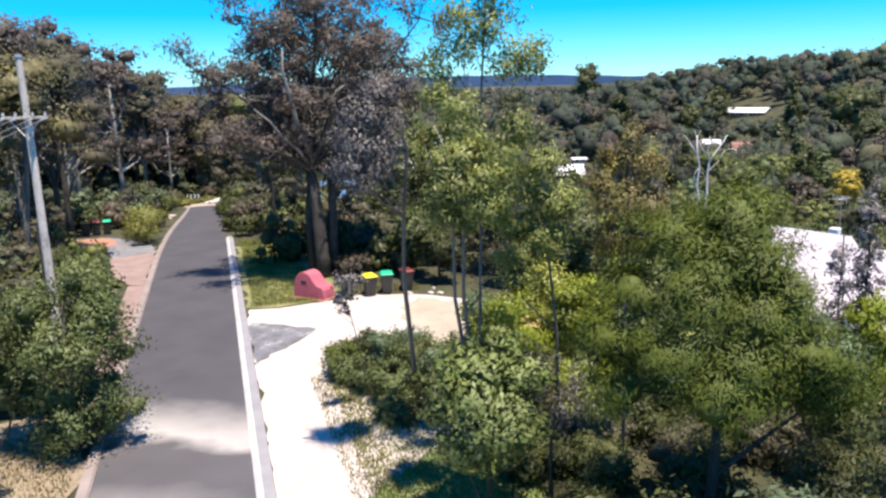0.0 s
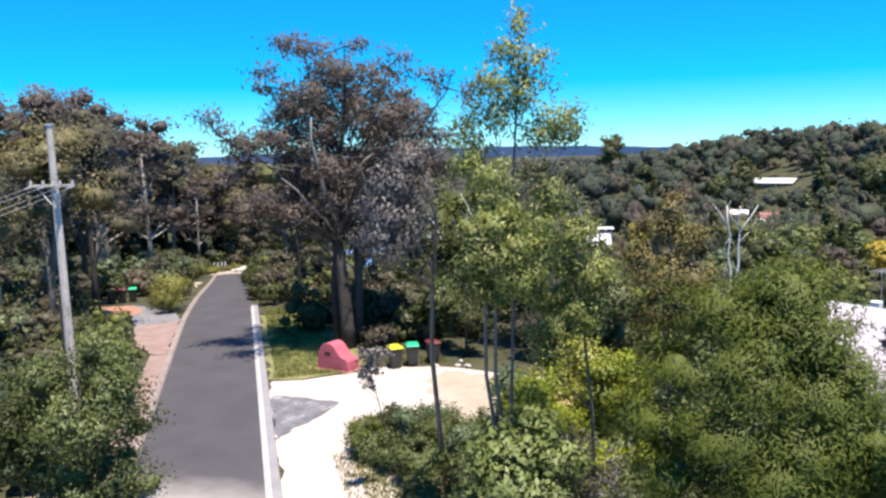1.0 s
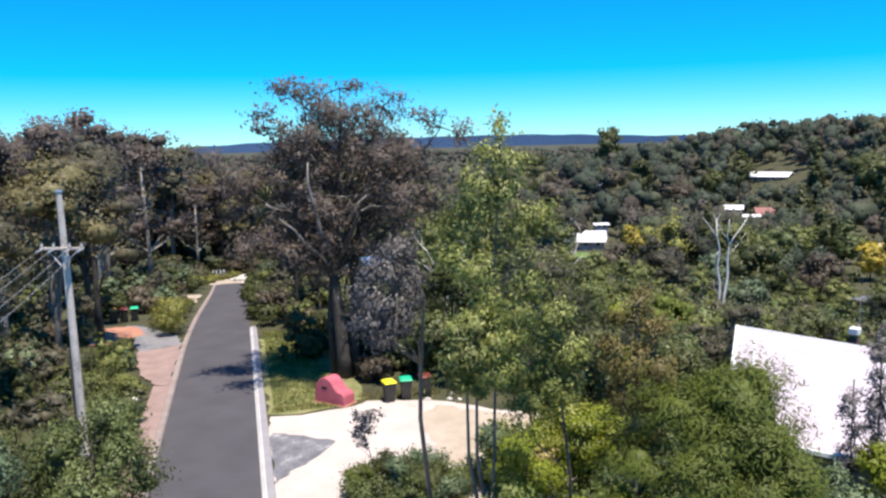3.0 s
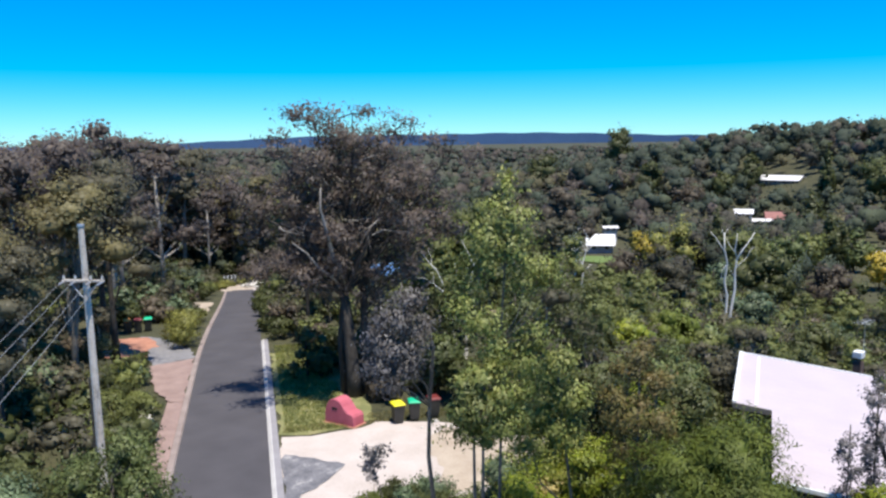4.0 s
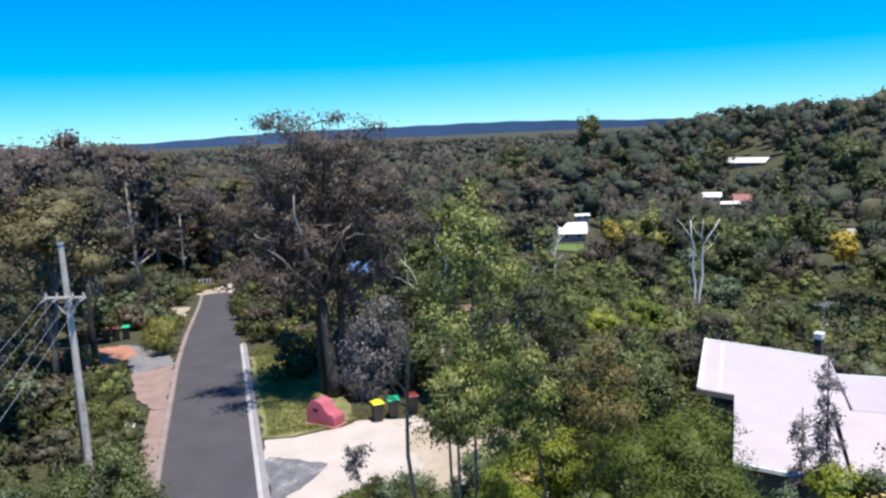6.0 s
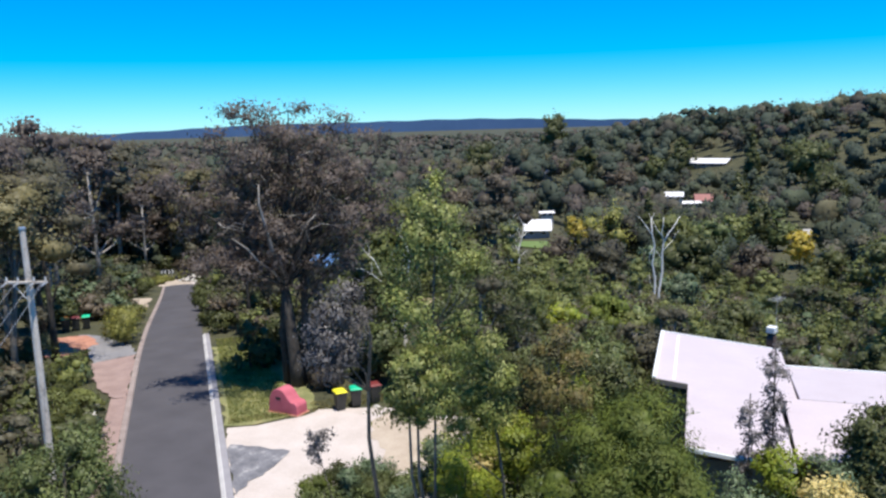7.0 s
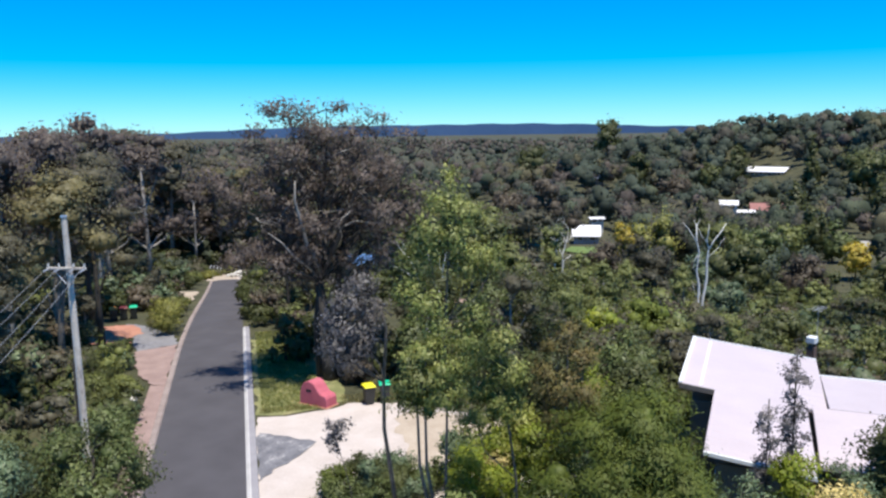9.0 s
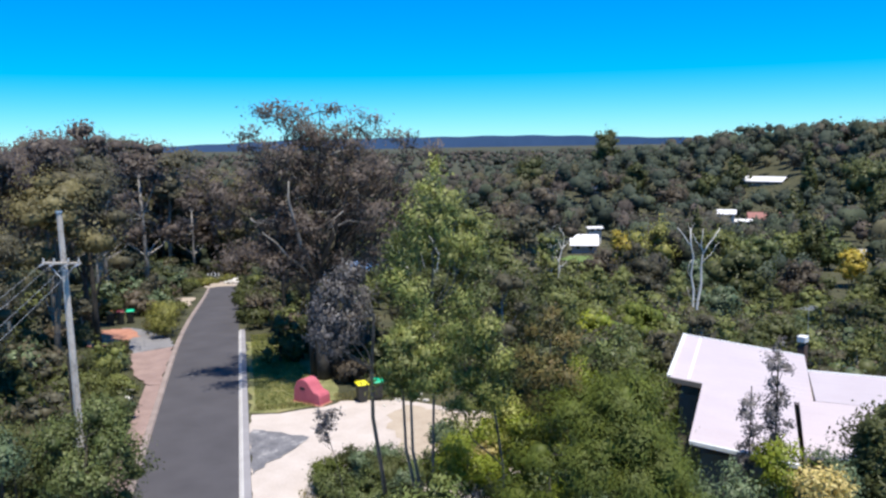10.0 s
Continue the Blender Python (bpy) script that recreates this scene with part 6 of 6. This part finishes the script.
# trees set one by one across the valley: place, top, half-width
VALLEY = [
    (211, 400, 21.5, 11.0, "dark", "tall dark gum standing above the far canopy", "round", "tree"),
    (207, 217, 11.5, 4.0, "dark", "dark pointed pine on the hillside", "cone", "pine_tree"),
    (219.8, 282.5, 6.0, 9.0, "dark", "broad dark conifer on the hillside", "cone", "conifer_tree"),
    (105.6, 129, -2.5, 3.4, "dark", "dark upright conifer in the valley", "cone", "conifer_tree"),
    (78, 102, -1.4, 6.0, "tussock", "golden-green wattle tree in the valley", "round", "wattle_tree"),
    (71, 100, -3.2, 2.8, "yellow", "yellow flowering wattle in the valley", "round", "wattle_tree"),
    (106.3, 79.4, -6.4, 3.3, "yellow", "yellow flowering wattle in the valley", "round", "wattle_tree"),
    (69.1, 133.3, 3.2, 8.4, "umber", "broad brown-leaved gum beside the white roofed house", "round", "gum_tree"),
    (59.3, 83.8, -3.6, 4.0, "umber", "grey-brown gum below the lawn", "round", "gum_tree"),
    (56.5, 65.4, -1.0, 4.0, "olive", "olive gum below the lawn", "round", "gum_tree"),
    (81.3, 83.0, -1.6, 5.0, "moss", "soft pale green rounded tree in the valley", "round", "tree"),
    (86.0, 79.6, -2.2, 5.2, "shrub", "soft green rounded tree in the valley", "round", "tree"),
    (104.6, 97.2, -4.0, 4.4, "moss", "soft pale green rounded tree in the valley", "round", "tree"),
    (66.1, 67.8, -4.4, 4.0, "teal", "dark grey-green tree beyond the dead tree", "round", "tree"),
    (67.5, 57.6, -2.2, 5.4, "dark", "broad dark green tree beyond the dead tree", "round", "tree"),
    (50.0, 34.9, -1.8, 3.2, "teal", "grey-green tree behind the dead tree", "round", "tree"),
    (75.7, 54.7, -3.6, 4.4, "umber", "twiggy grey-brown tree in the valley", "round", "tree"),
    (50.8, 26.3, -4.0, 2.8, "dark", "dark green bushy tree beyond the roof", "round", "tree"),
    (33.7, 21.9, -0.2, 3.0, "wattle", "bright green feathery wattle in the valley", "round", "wattle_tree"),
    (27.7, 17.9, -0.3, 2.4, "lime", "yellow-green bushy tree in the valley", "round", "tree"),
    (175.5, 185.3, -3.8, 6.2, "dark", "dark broad conifer below the red roof", "cone", "conifer_tree"),
    (114.9, 102.7, -3.4, 4.4, "dark", "dark green tree on the far slope", "round", "tree"),
    (118.2, 99.4, -5.8, 3.8, "shrub", "green tree on the far slope", "round", "tree"),
    (164.5, 240.9, -4.0, 8.4, "umber", "brown-crowned gum below the grey roofed house", "round", "gum_tree"),
    (163.3, 269.8, 5.0, 6.0, "dark", "dark tall gum beside the grey roofed house", "round", "gum_tree"),
    (194.4, 265.6, -0.3, 4.8, "dark", "dark rounded tree by the long house", "round", "tree"),
    (145.9, 349.2, 7.3, 12.0, "dark", "dark broad gum on the far side of the valley", "round", "gum_tree"),
    (89.7, 226.3, -6.4, 7.4, "umber", "brown-crowned gum by the clearing", "round", "gum_tree"),
    (213.9, 195.5, 6.3, 11.5, "dark", "broad green tree on the hillside", "round", "tree"),
    (195.3, 166.3, -3.6, 7.4, "dark", "dark green tree on the hillside", "round", "tree"),
    (85.2, 50.3, -4.2, 4.2, "dark", "dark green tree in the valley", "round", "tree"),
]
EYE_AT = Vector((-0.3, -38.3, 14.3))
KEEP_CLEAR = [((96.2, 172.7, -15.0), 6.0, 40), ((86, 146, -17.5), 7, 30), ((231, 277, -6.0), 12, 40), ((172, 208, -13.0), 8, 35), ((45.9, 33.1, -3.0), 2.6, 22), ((35, 3, 0.3), 1.6, 12), ((13.8, 60, -1.4), 3.2, 20), ((19.6, 31.5, -1.6), 2.0, 14), ((93, 260, -8.0), 13, 40), ((150, 125, -10.5), 9, 30), ((24, -5, 2.2), 5, 0), ((-7.0, 20, 0.5), 3.4, 22), ((-9.2, 20.5, 0.2), 2.2, 8), ((-9.6, 27, 0.3), 2.2, 8), ((-2.4, 40, -1.5), 3.6, 30), ((-2.6, 60, -3.2), 3.2, 24), ((-3.6, 65.5, -3.0), 2.0, 6), ((112, 200, -15), 4, 20), ((2.4, 5, 0.6), 3.5, 20), ((78, 102, -6), 7, 30), ((80, 49, -5), 3, 15)]


for tree in VALLEY:
    KEEP_CLEAR.append(((tree[0], tree[1], tree[2] - 0.4 * (tree[2] - gz(tree[0], tree[1]))), tree[3] * 0.45, 0))


def free(x, y, r, top):
    """Whether a plant there leaves the open lines of sight of the valley free."""
    if -5.6 - r < x < 0.5 + r * 0.6 and y < 69:
        return False
    if (x - HO.x) * HU.x + (y - HO.y) * HU.y > -2.5 - r * 0.3 and -2.5 < (x - HO.x) * HV.x + (y - HO.y) * HV.y < 17.5:
        return False
    for (tx, ty, tz), w, need in KEEP_CLEAR:
        if math.hypot(x - tx, y - ty) < w * 0.7 + r:
            return False
        d = Vector((tx - EYE_AT.x, ty - EYE_AT.y))
        L = d.length
        d.normalize()
        s = (x - EYE_AT.x) * d.x + (y - EYE_AT.y) * d.y
        if 10 < s < L:
            off = abs((x - EYE_AT.x) * d.y - (y - EYE_AT.y) * d.x)
            if off < w * s / L * 0.8 + r * 0.75 and top > EYE_AT.z + (tz - EYE_AT.z) * s / L - 0.3:
                return False
    return True


def azimuth(x, y):
    return math.degrees(math.atan2(x - EYE_AT.x, y - EYE_AT.y))


FOREST = random.Random(77)
low_spots = []
taken = {}


def try_spot(x, y, gap):
    c = (int(x // 8), int(y // 8))
    for i in (-1, 0, 1):
        for j in (-1, 0, 1):
            for q in taken.get((c[0] + i, c[1] + j), ()):
                if math.hypot(q[0] - x, q[1] - y) < gap:
                    return False
    taken.setdefault(c, []).append((x, y))
    return True


def plant(kind, x, y, sink=0.0, lo=0.8, hi=1.2):
    src = FOREST.choice(SEEDS[kind])
    s = FOREST.uniform(lo, hi)
    ob = copy_thing(src, pose(x, y, gz(x, y) - sink, 0, 0, FOREST.uniform(0, 360)))
    ob.scale = (s, s, s * FOREST.uniform(0.92, 1.1))
    ob["group"] = {"left": "woodland gums", "near": "woodland gums", "slope": "valley trees", "valley": "valley trees", "under": "understorey shrubs"}[kind]
    return ob


HEIGHTS = {"left": 14.0, "valley": 8.2, "under": 2.6}
WIDTHS = {"left": 3.4, "valley": 2.7, "under": 1.4}
counts = {"left": 0, "valley": 0, "under": 0}
for _ in range(12000):
    a = radians(FOREST.uniform(-22, 52))
    d = math.sqrt(FOREST.uniform(30 ** 2, 116 ** 2))
    x, y = EYE_AT.x + d * math.sin(a), EYE_AT.y + d * math.cos(a)
    if x < -7.5 or (y > 72 and x < 14):
        kind = "left"
    elif x > 8 + max(0, (14 - y)) * 0.3 and y > -6:
        kind = "valley"
    elif x > 0.5 and y > 9:
        kind = "under" if FOREST.random() < 0.75 or y < 16 else "valley"
    else:
        continue
    if FOREST.random() < 0.4 and d < 130:
        kind = "under"
    if kind == "left" and counts["left"] > 70 or kind == "valley" and counts["valley"] > 140 or kind == "under" and counts["under"] > 330:
        continue
    if kind == "left" and x < 0 and d < 48 and x > -11:
        continue
    s = FOREST.uniform(0.75, 1.12)
    if kind == "left" and x > -7.5:
        s *= 0.8
    elif kind == "left" and d > 62:
        s *= 1.16
    elif kind == "valley":
        s *= 1.25
    if kind == "left":
        s = min(s, (14.6 - gz(x, y)) / 15)
    g0 = gz(x, y)
    r, top = WIDTHS[kind] * s, g0 + HEIGHTS[kind] * s
    if kind == "valley" and not free(x, y, r, top):
        s *= 0.55
        r, top = r * 0.55, g0 + HEIGHTS[kind] * s
    if not free(x, y, r, top) or not try_spot(x, y, {"left": 4.0, "valley": 3.0, "under": 1.8}[kind]):
        continue
    counts[kind] += 1
    if kind == "under" and d > 78:
        low_spots.append((x, y, 2.6 * s, 1.5 * s))
        continue
    if d < 62:
        kind = {"left": "near", "valley": "slope"}.get(kind, kind)
    plant(kind, x, y, 0.0, s, s)
for q, (x, y, k, top) in enumerate([(-10.8, 10.0, 1, 12.6), (-13.8, 12.0, 2, 14.4), (-9.6, 16.5, 0, 13.8), (-12.6, 19.0, 2, 15.0), (-16.5, 15.0, 0, 14.2), (-15.5, 6.0, 0, 13.4), (-18.5, 9.5, 2, 13.6), (-11.6, 25.0, 0, 14.4), (-13.0, 1.5, 1, 11.0)]):
    src = SEEDS["near"][k]
    ob = copy_thing(src, pose(x, y, gz(x, y), 0, 0, 47 * q))
    sc = (top - 0.4 - gz(x, y)) / (14, 12, 15, 11)[k]
    ob.scale = (sc, sc, sc)
    ob["group"] = "woodland gums"
for q, (x, y, k, top) in enumerate([(3.0, 20.6, 0, 8.0), (2.8, 31.5, 2, 7.6), (3.4, 41.5, 0, 7.0), (5.6, 27.0, 1, 8.4), (6.4, 15.5, 0, 8.0)]):
    ob = copy_thing(SEEDS["near"][k], pose(x, y, gz(x, y), 0, 0, 80 + 61 * q))
    sc = (top - gz(x, y)) / (14, 12, 15)[k]
    ob.scale = (sc * 1.1, sc * 1.1, sc)
    ob["group"] = "woodland gums"
for q in range(400):
    y = FOREST.uniform(73, 128)
    x = FOREST.uniform(-34, 18) - (y - 73) * 0.1
    top = 14.0 if x < -15 else (12.0 if x < -9 else 8.0)
    top += FOREST.uniform(-2.5, 1.6)
    if not free(x, y, 3.0, top) or not try_spot(x, y, 3.9) or counts["left"] > 130:
        continue
    counts["left"] += 1
    k = FOREST.choice((0, 0, 2, 2, 1))
    ob = copy_thing(SEEDS["back"][k], pose(x, y, gz(x, y), 0, 0, FOREST.uniform(0, 360)))
    sc = (top - gz(x, y)) / 14
    ob.scale = (sc * 1.1, sc * 1.1, sc)
    ob["group"] = "woodland gums"
for srcs in SEEDS.values():
    for q, src in enumerate(srcs):
        src.matrix_basis = pose(-30 - 7 * q, -30 - 14 * list(SEEDS.values()).index(srcs), gz(-30 - 7 * q, -30 - 14 * list(SEEDS.values()).index(srcs)), 0, 0, 0)


def far_woods(name, leaf, spots, clumps, loose, size, label, seed, core=0.74):
    """Crowns of many distant trees in one mesh: broad merging lobes with a ragged skin of leaves."""
    rng = np.random.default_rng(seed)
    cs, rs, mids, quads, tilts = [], [], [], [], []
    for x, y, h, w in spots:
        z0 = gz(x, y)
        mid = np.array((x, y, z0 + h * 0.56))
        u = rng.normal(size=(clumps, 3))
        u[:, 2] += 0.25
        u /= np.linalg.norm(u, axis=1, keepdims=True)
        c = mid + u * np.array((w * 0.5, w * 0.5, h * 0.3)) * rng.uniform(0.3, 1.0, (clumps, 1))
        r = w * rng.uniform(0.36, 0.62, (clumps, 1)) * np.array((1, 1, 0.9))
        cs.append(c)
        rs.append(r * core)
        k = rng.integers(0, clumps, loose)
        d = rng.normal(size=(loose, 3))
        d[:, 2] += 0.35
        d /= np.linalg.norm(d, axis=1, keepdims=True)
        p = c[k] + d * r[k] * rng.normal(0.98, 0.26, (loose, 1))
        whole = (p - mid) / np.array((w, w, h * 0.45))
        whole[:, 2] += 0.15
        way = d + 1.3 * whole
        way /= np.linalg.norm(way, axis=1, keepdims=True) + 1e-9
        q, n = leaf_quads(rng, p, size, 0.55, 0.0, way, 0.6)
        mids.append(np.broadcast_to(mid, (clumps, 3)))
        quads.append(q)
        tilts.append(n)
    me = ico_crown(name, np.concatenate(cs), np.concatenate(rs), np.concatenate(quads), np.concatenate(tilts), LEAF[leaf], rng, np.concatenate(mids))
    return tagged(new(name, me), label, "woods", kind="stuff")


KINDS = ("olive", "dark", "brown", "gold", "shrub")
spots_mid, spots = {k: [] for k in KINDS}, {k: [] for k in KINDS}
spots_far = {k: [] for k in ("olive", "dark", "brown")}
for near, far, tries, most, store in ((104, 215, 14000, 440, spots_mid), (215, 500, 50000, 1560, spots)):
    made = 0
    for _ in range(tries):
        a = radians(FOREST.uniform(-24, 54))
        d = math.sqrt(FOREST.uniform(near ** 2, far ** 2))
        x, y = EYE_AT.x + d * math.sin(a), EYE_AT.y + d * math.cos(a)
        left_side = x < -6 or (y > 72 and x < 14)
        h = FOREST.uniform(10.5, 15) if left_side else FOREST.uniform(7, 12.5)
        w = FOREST.uniform(2.4, 6.4) if d < 215 else 3.2 + 6.0 * FOREST.random() ** 1.6
        if d > 330 and x > 90:
            h *= 1.25
        if made >= most or not free(x, y, w, gz(x, y) + h) or not try_spot(x, y, w * 0.86):
            continue
        made += 1
        patch = math.sin(x * 0.043 + 1.7) + math.sin(y * 0.037 + x * 0.016) + FOREST.gauss(0, 0.9)
        leaf = "dark" if patch < -0.7 else "shrub" if patch < 0 else "olive" if patch < 0.8 else FOREST.choice(("brown", "brown", "gold"))
        if azimuth(x, y) > 24 and leaf in ("brown", "gold") and FOREST.random() < 0.55:
            leaf = FOREST.choice(("dark", "shrub"))
        store[leaf].append((x, y, h, w))
for _ in range(2300):
    a = radians(FOREST.uniform(-24, 54))
    d = math.sqrt(FOREST.uniform(450 ** 2, 1700 ** 2))
    x, y = EYE_AT.x + d * math.sin(a), EYE_AT.y + d * math.cos(a)
    h = FOREST.uniform(9, 14)
    spots_far[FOREST.choice(("olive", "dark", "brown"))].append((x, y, h, h * FOREST.uniform(0.5, 0.9)))
for _ in range(150):
    y = FOREST.uniform(79, 135)
    x = FOREST.uniform(-32, 14)
    if free(x, y, 1.5, gz(x, y) + 3.5):
        low_spots.append((x, y, FOREST.uniform(2.4, 4.4), FOREST.uniform(1.8, 2.8)))
for _ in range(520):
    a = radians(FOREST.uniform(17, 54))
    d = math.sqrt(FOREST.uniform(470 ** 2, 760 ** 2))
    x, y = EYE_AT.x + d * math.sin(a), EYE_AT.y + d * math.cos(a)
    h = FOREST.uniform(11, 16)
    spots_far[FOREST.choice(("olive", "dark", "dark"))].append((x, y, h, h * FOREST.uniform(0.5, 0.75)))
for _ in range(46):
    a = radians(FOREST.uniform(21, 50))
    d = FOREST.uniform(235, 470)
    x, y = EYE_AT.x + d * math.sin(a), EYE_AT.y + d * math.cos(a)
    h = FOREST.uniform(16, 21)
    if free(x, y, 6, gz(x, y) + h):
        spots["dark"].append((x, y, h, FOREST.uniform(5.0, 8.0)))
slope_spots = {k: [] for k in ("moss", "dark", "olive", "umber", "teal", "shrub")}
for _ in range(2600):
    a = radians(FOREST.uniform(8, 52))
    d = math.sqrt(FOREST.uniform(48 ** 2, 128 ** 2))
    x, y = EYE_AT.x + d * math.sin(a), EYE_AT.y + d * math.cos(a)
    h, w = FOREST.uniform(1.8, 4.2), FOREST.uniform(1.3, 2.6)
    if x < 13 or y < 2 or sum(map(len, slope_spots.values())) > 520 or not free(x, y, w * 0.6, gz(x, y) + h):
        continue
    mix = math.sin(x * 0.13 + 0.6) + math.sin(y * 0.11 + x * 0.05) + FOREST.gauss(0, 0.7)
    slope_spots["moss" if mix < -1.0 else "shrub" if mix < -0.5 else "dark" if mix < 0.2 else "olive" if mix < 0.8 else "teal" if mix < 1.3 else "umber"].append((x, y, h, w))
SLOPE_LABEL = {"moss": "mid-green", "shrub": "green", "dark": "dark green", "olive": "olive", "teal": "grey-green", "umber": "brownish"}
for q, (leaf, sp) in enumerate(slope_spots.items()):
    far_woods("undergrowth", leaf, sp, 6, 130, 0.32, SLOPE_LABEL[leaf] + " undergrowth covering the valley side", 560 + q, 0.5)
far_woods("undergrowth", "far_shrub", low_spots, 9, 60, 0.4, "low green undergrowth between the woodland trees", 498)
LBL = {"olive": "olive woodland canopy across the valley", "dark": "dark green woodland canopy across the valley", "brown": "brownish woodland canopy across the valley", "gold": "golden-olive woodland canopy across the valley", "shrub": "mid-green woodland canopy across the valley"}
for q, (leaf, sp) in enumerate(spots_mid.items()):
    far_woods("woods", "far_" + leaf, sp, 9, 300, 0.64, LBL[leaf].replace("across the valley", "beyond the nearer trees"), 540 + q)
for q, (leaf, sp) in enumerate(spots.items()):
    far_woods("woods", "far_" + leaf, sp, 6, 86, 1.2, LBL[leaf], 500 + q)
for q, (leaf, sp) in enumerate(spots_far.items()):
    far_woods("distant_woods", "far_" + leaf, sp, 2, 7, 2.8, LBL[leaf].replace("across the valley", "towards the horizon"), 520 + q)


# single trees that stand out across the valley
def lone(x, y, top, w, leaf, label, shape="round", count=1500, size=0.6, name="tree"):
    z0 = gz(x, y)
    h = top - z0
    if shape == "cone":
        blobs = [(0, 0, h * (0.12 + 0.1 * i), w * (1 - i / 9.5), w * (1 - i / 9.5), h * 0.08) for i in range(9)]
    else:
        blobs = lobes(int(abs(x)) + 7, (0, 0, h * 0.52), (w * 0.78, w * 0.78, h * 0.46), 22, w * 0.42, 0.85)
    return grow(name, (x, y, z0), [(0, 0, -0.3), (0, 0, h * 0.3), (0, 0, h * 0.6), (0, 0, h * 0.85)], blobs, leaf, count, size, label, radius=0.02 * h, slim=0.6, droop=0.2, seed=int(abs(x * 3)) + 9, tight=0.33, core=0.62, loose=0.5)


for x, y, top, w, leaf, label, shape, kind in VALLEY:
    away = math.hypot(x - EYE_AT.x, y - EYE_AT.y)
    lone(x, y, top, w, leaf, label, shape, 2000, 0.0036 * away, kind)
# lawns and clearings in the valley
lawn = sheet("lawn", [(81, 140), (87, 140), (93, 158), (88, 164), (80, 154)], surface("lawn_grass", [(0.3, (0.09, 0.15, 0.035)), (0.7, (0.16, 0.22, 0.06))], 0.2, 2, 0.95, 0.3), "bright green lawn below the white roofed house", "lawn", 0.3, 4, 0.4, 21)
clearing = sheet("clearing", [(78, 246), (100, 240), (112, 262), (84, 284)], surface("dry_field", [(0.3, (0.26, 0.29, 0.12)), (0.7, (0.40, 0.40, 0.19))], 0.1, 1, 0.95, 0.3), "dry grassy clearing among the woods", "field", 0.3, 5, 0.8, 22)
far_lane = sheet("far_lane", [(139, 118), (160, 112), (168, 128), (148, 136)], surface("far_gravel", [(0.3, (0.30, 0.28, 0.26)), (0.7, (0.46, 0.43, 0.40))], 0.1, 1, 0.95, 0.3), "pale bare ground on the far slope", "ground", 0.3, 5, 0.8, 23)


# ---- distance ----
def hazy_ridge():
    """A low forested ridge on the horizon, its blue haze painted into the colour."""
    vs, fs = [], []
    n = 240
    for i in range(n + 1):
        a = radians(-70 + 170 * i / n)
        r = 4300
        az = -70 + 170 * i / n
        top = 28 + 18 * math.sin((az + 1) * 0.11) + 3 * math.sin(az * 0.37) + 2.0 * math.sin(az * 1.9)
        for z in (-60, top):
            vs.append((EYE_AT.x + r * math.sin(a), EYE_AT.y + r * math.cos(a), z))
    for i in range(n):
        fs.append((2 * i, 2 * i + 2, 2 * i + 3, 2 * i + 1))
    ob = part("backdrop", Geo().face_list(vs, fs), RIDGE_HAZE_BLUE)
    return tagged(ob, "low forested ridge on the horizon, painted haze blue", "ridge", kind="structure")


hazy_ridge()


# ---- grass ----
def tufts(name, boxes, count, size, leaf, label, seed):
    rng = np.random.default_rng(seed)
    area = np.array([(b[2] - b[0]) * (b[3] - b[1]) for b in boxes])
    k = rng.choice(len(boxes), count, p=area / area.sum())
    bx = np.array(boxes)[k]
    x = bx[:, 0] + (bx[:, 2] - bx[:, 0]) * rng.random(count)
    y = bx[:, 1] + (bx[:, 3] - bx[:, 1]) * rng.random(count)
    z = ground_z(x, y) + 0.03
    h = size * rng.uniform(0.5, 1.5, count)
    a = rng.uniform(0, 2 * math.pi, count)
    s = np.stack([np.cos(a), np.sin(a), np.zeros(count)], 1) * 0.022
    tip = np.stack([rng.normal(0, 0.4, count) * h, rng.normal(0, 0.4, count) * h, h], 1)
    p = np.stack([x, y, z], 1)
    q = np.stack([p - s, p + s, p + tip + s * 0.2, p + tip - s * 0.2], 1)
    return tagged(new(name, quad_mesh(name, q, LEAF[leaf])), label, "grass", kind="stuff")


tufts("grass", [(0.4, 0.2, 3.6, 8.0), (0.4, 8.0, 3.2, 18.0), (2.4, -14.0, 6.0, -9.8), (2.3, -22, 6.4, -14)], 26000, 0.085, "grass", "green grass blades on the verge", 601)
tufts("dry_grass", [(1.8, -20, 3.0, -10), (4.5, 0.4, 8.5, 1.8), (0.3, 0.1, 3.4, 0.9), (-8.6, -22, -5.0, -12)], 7000, 0.10, "straw", "dry straw-coloured grass blades on the verge", 602)
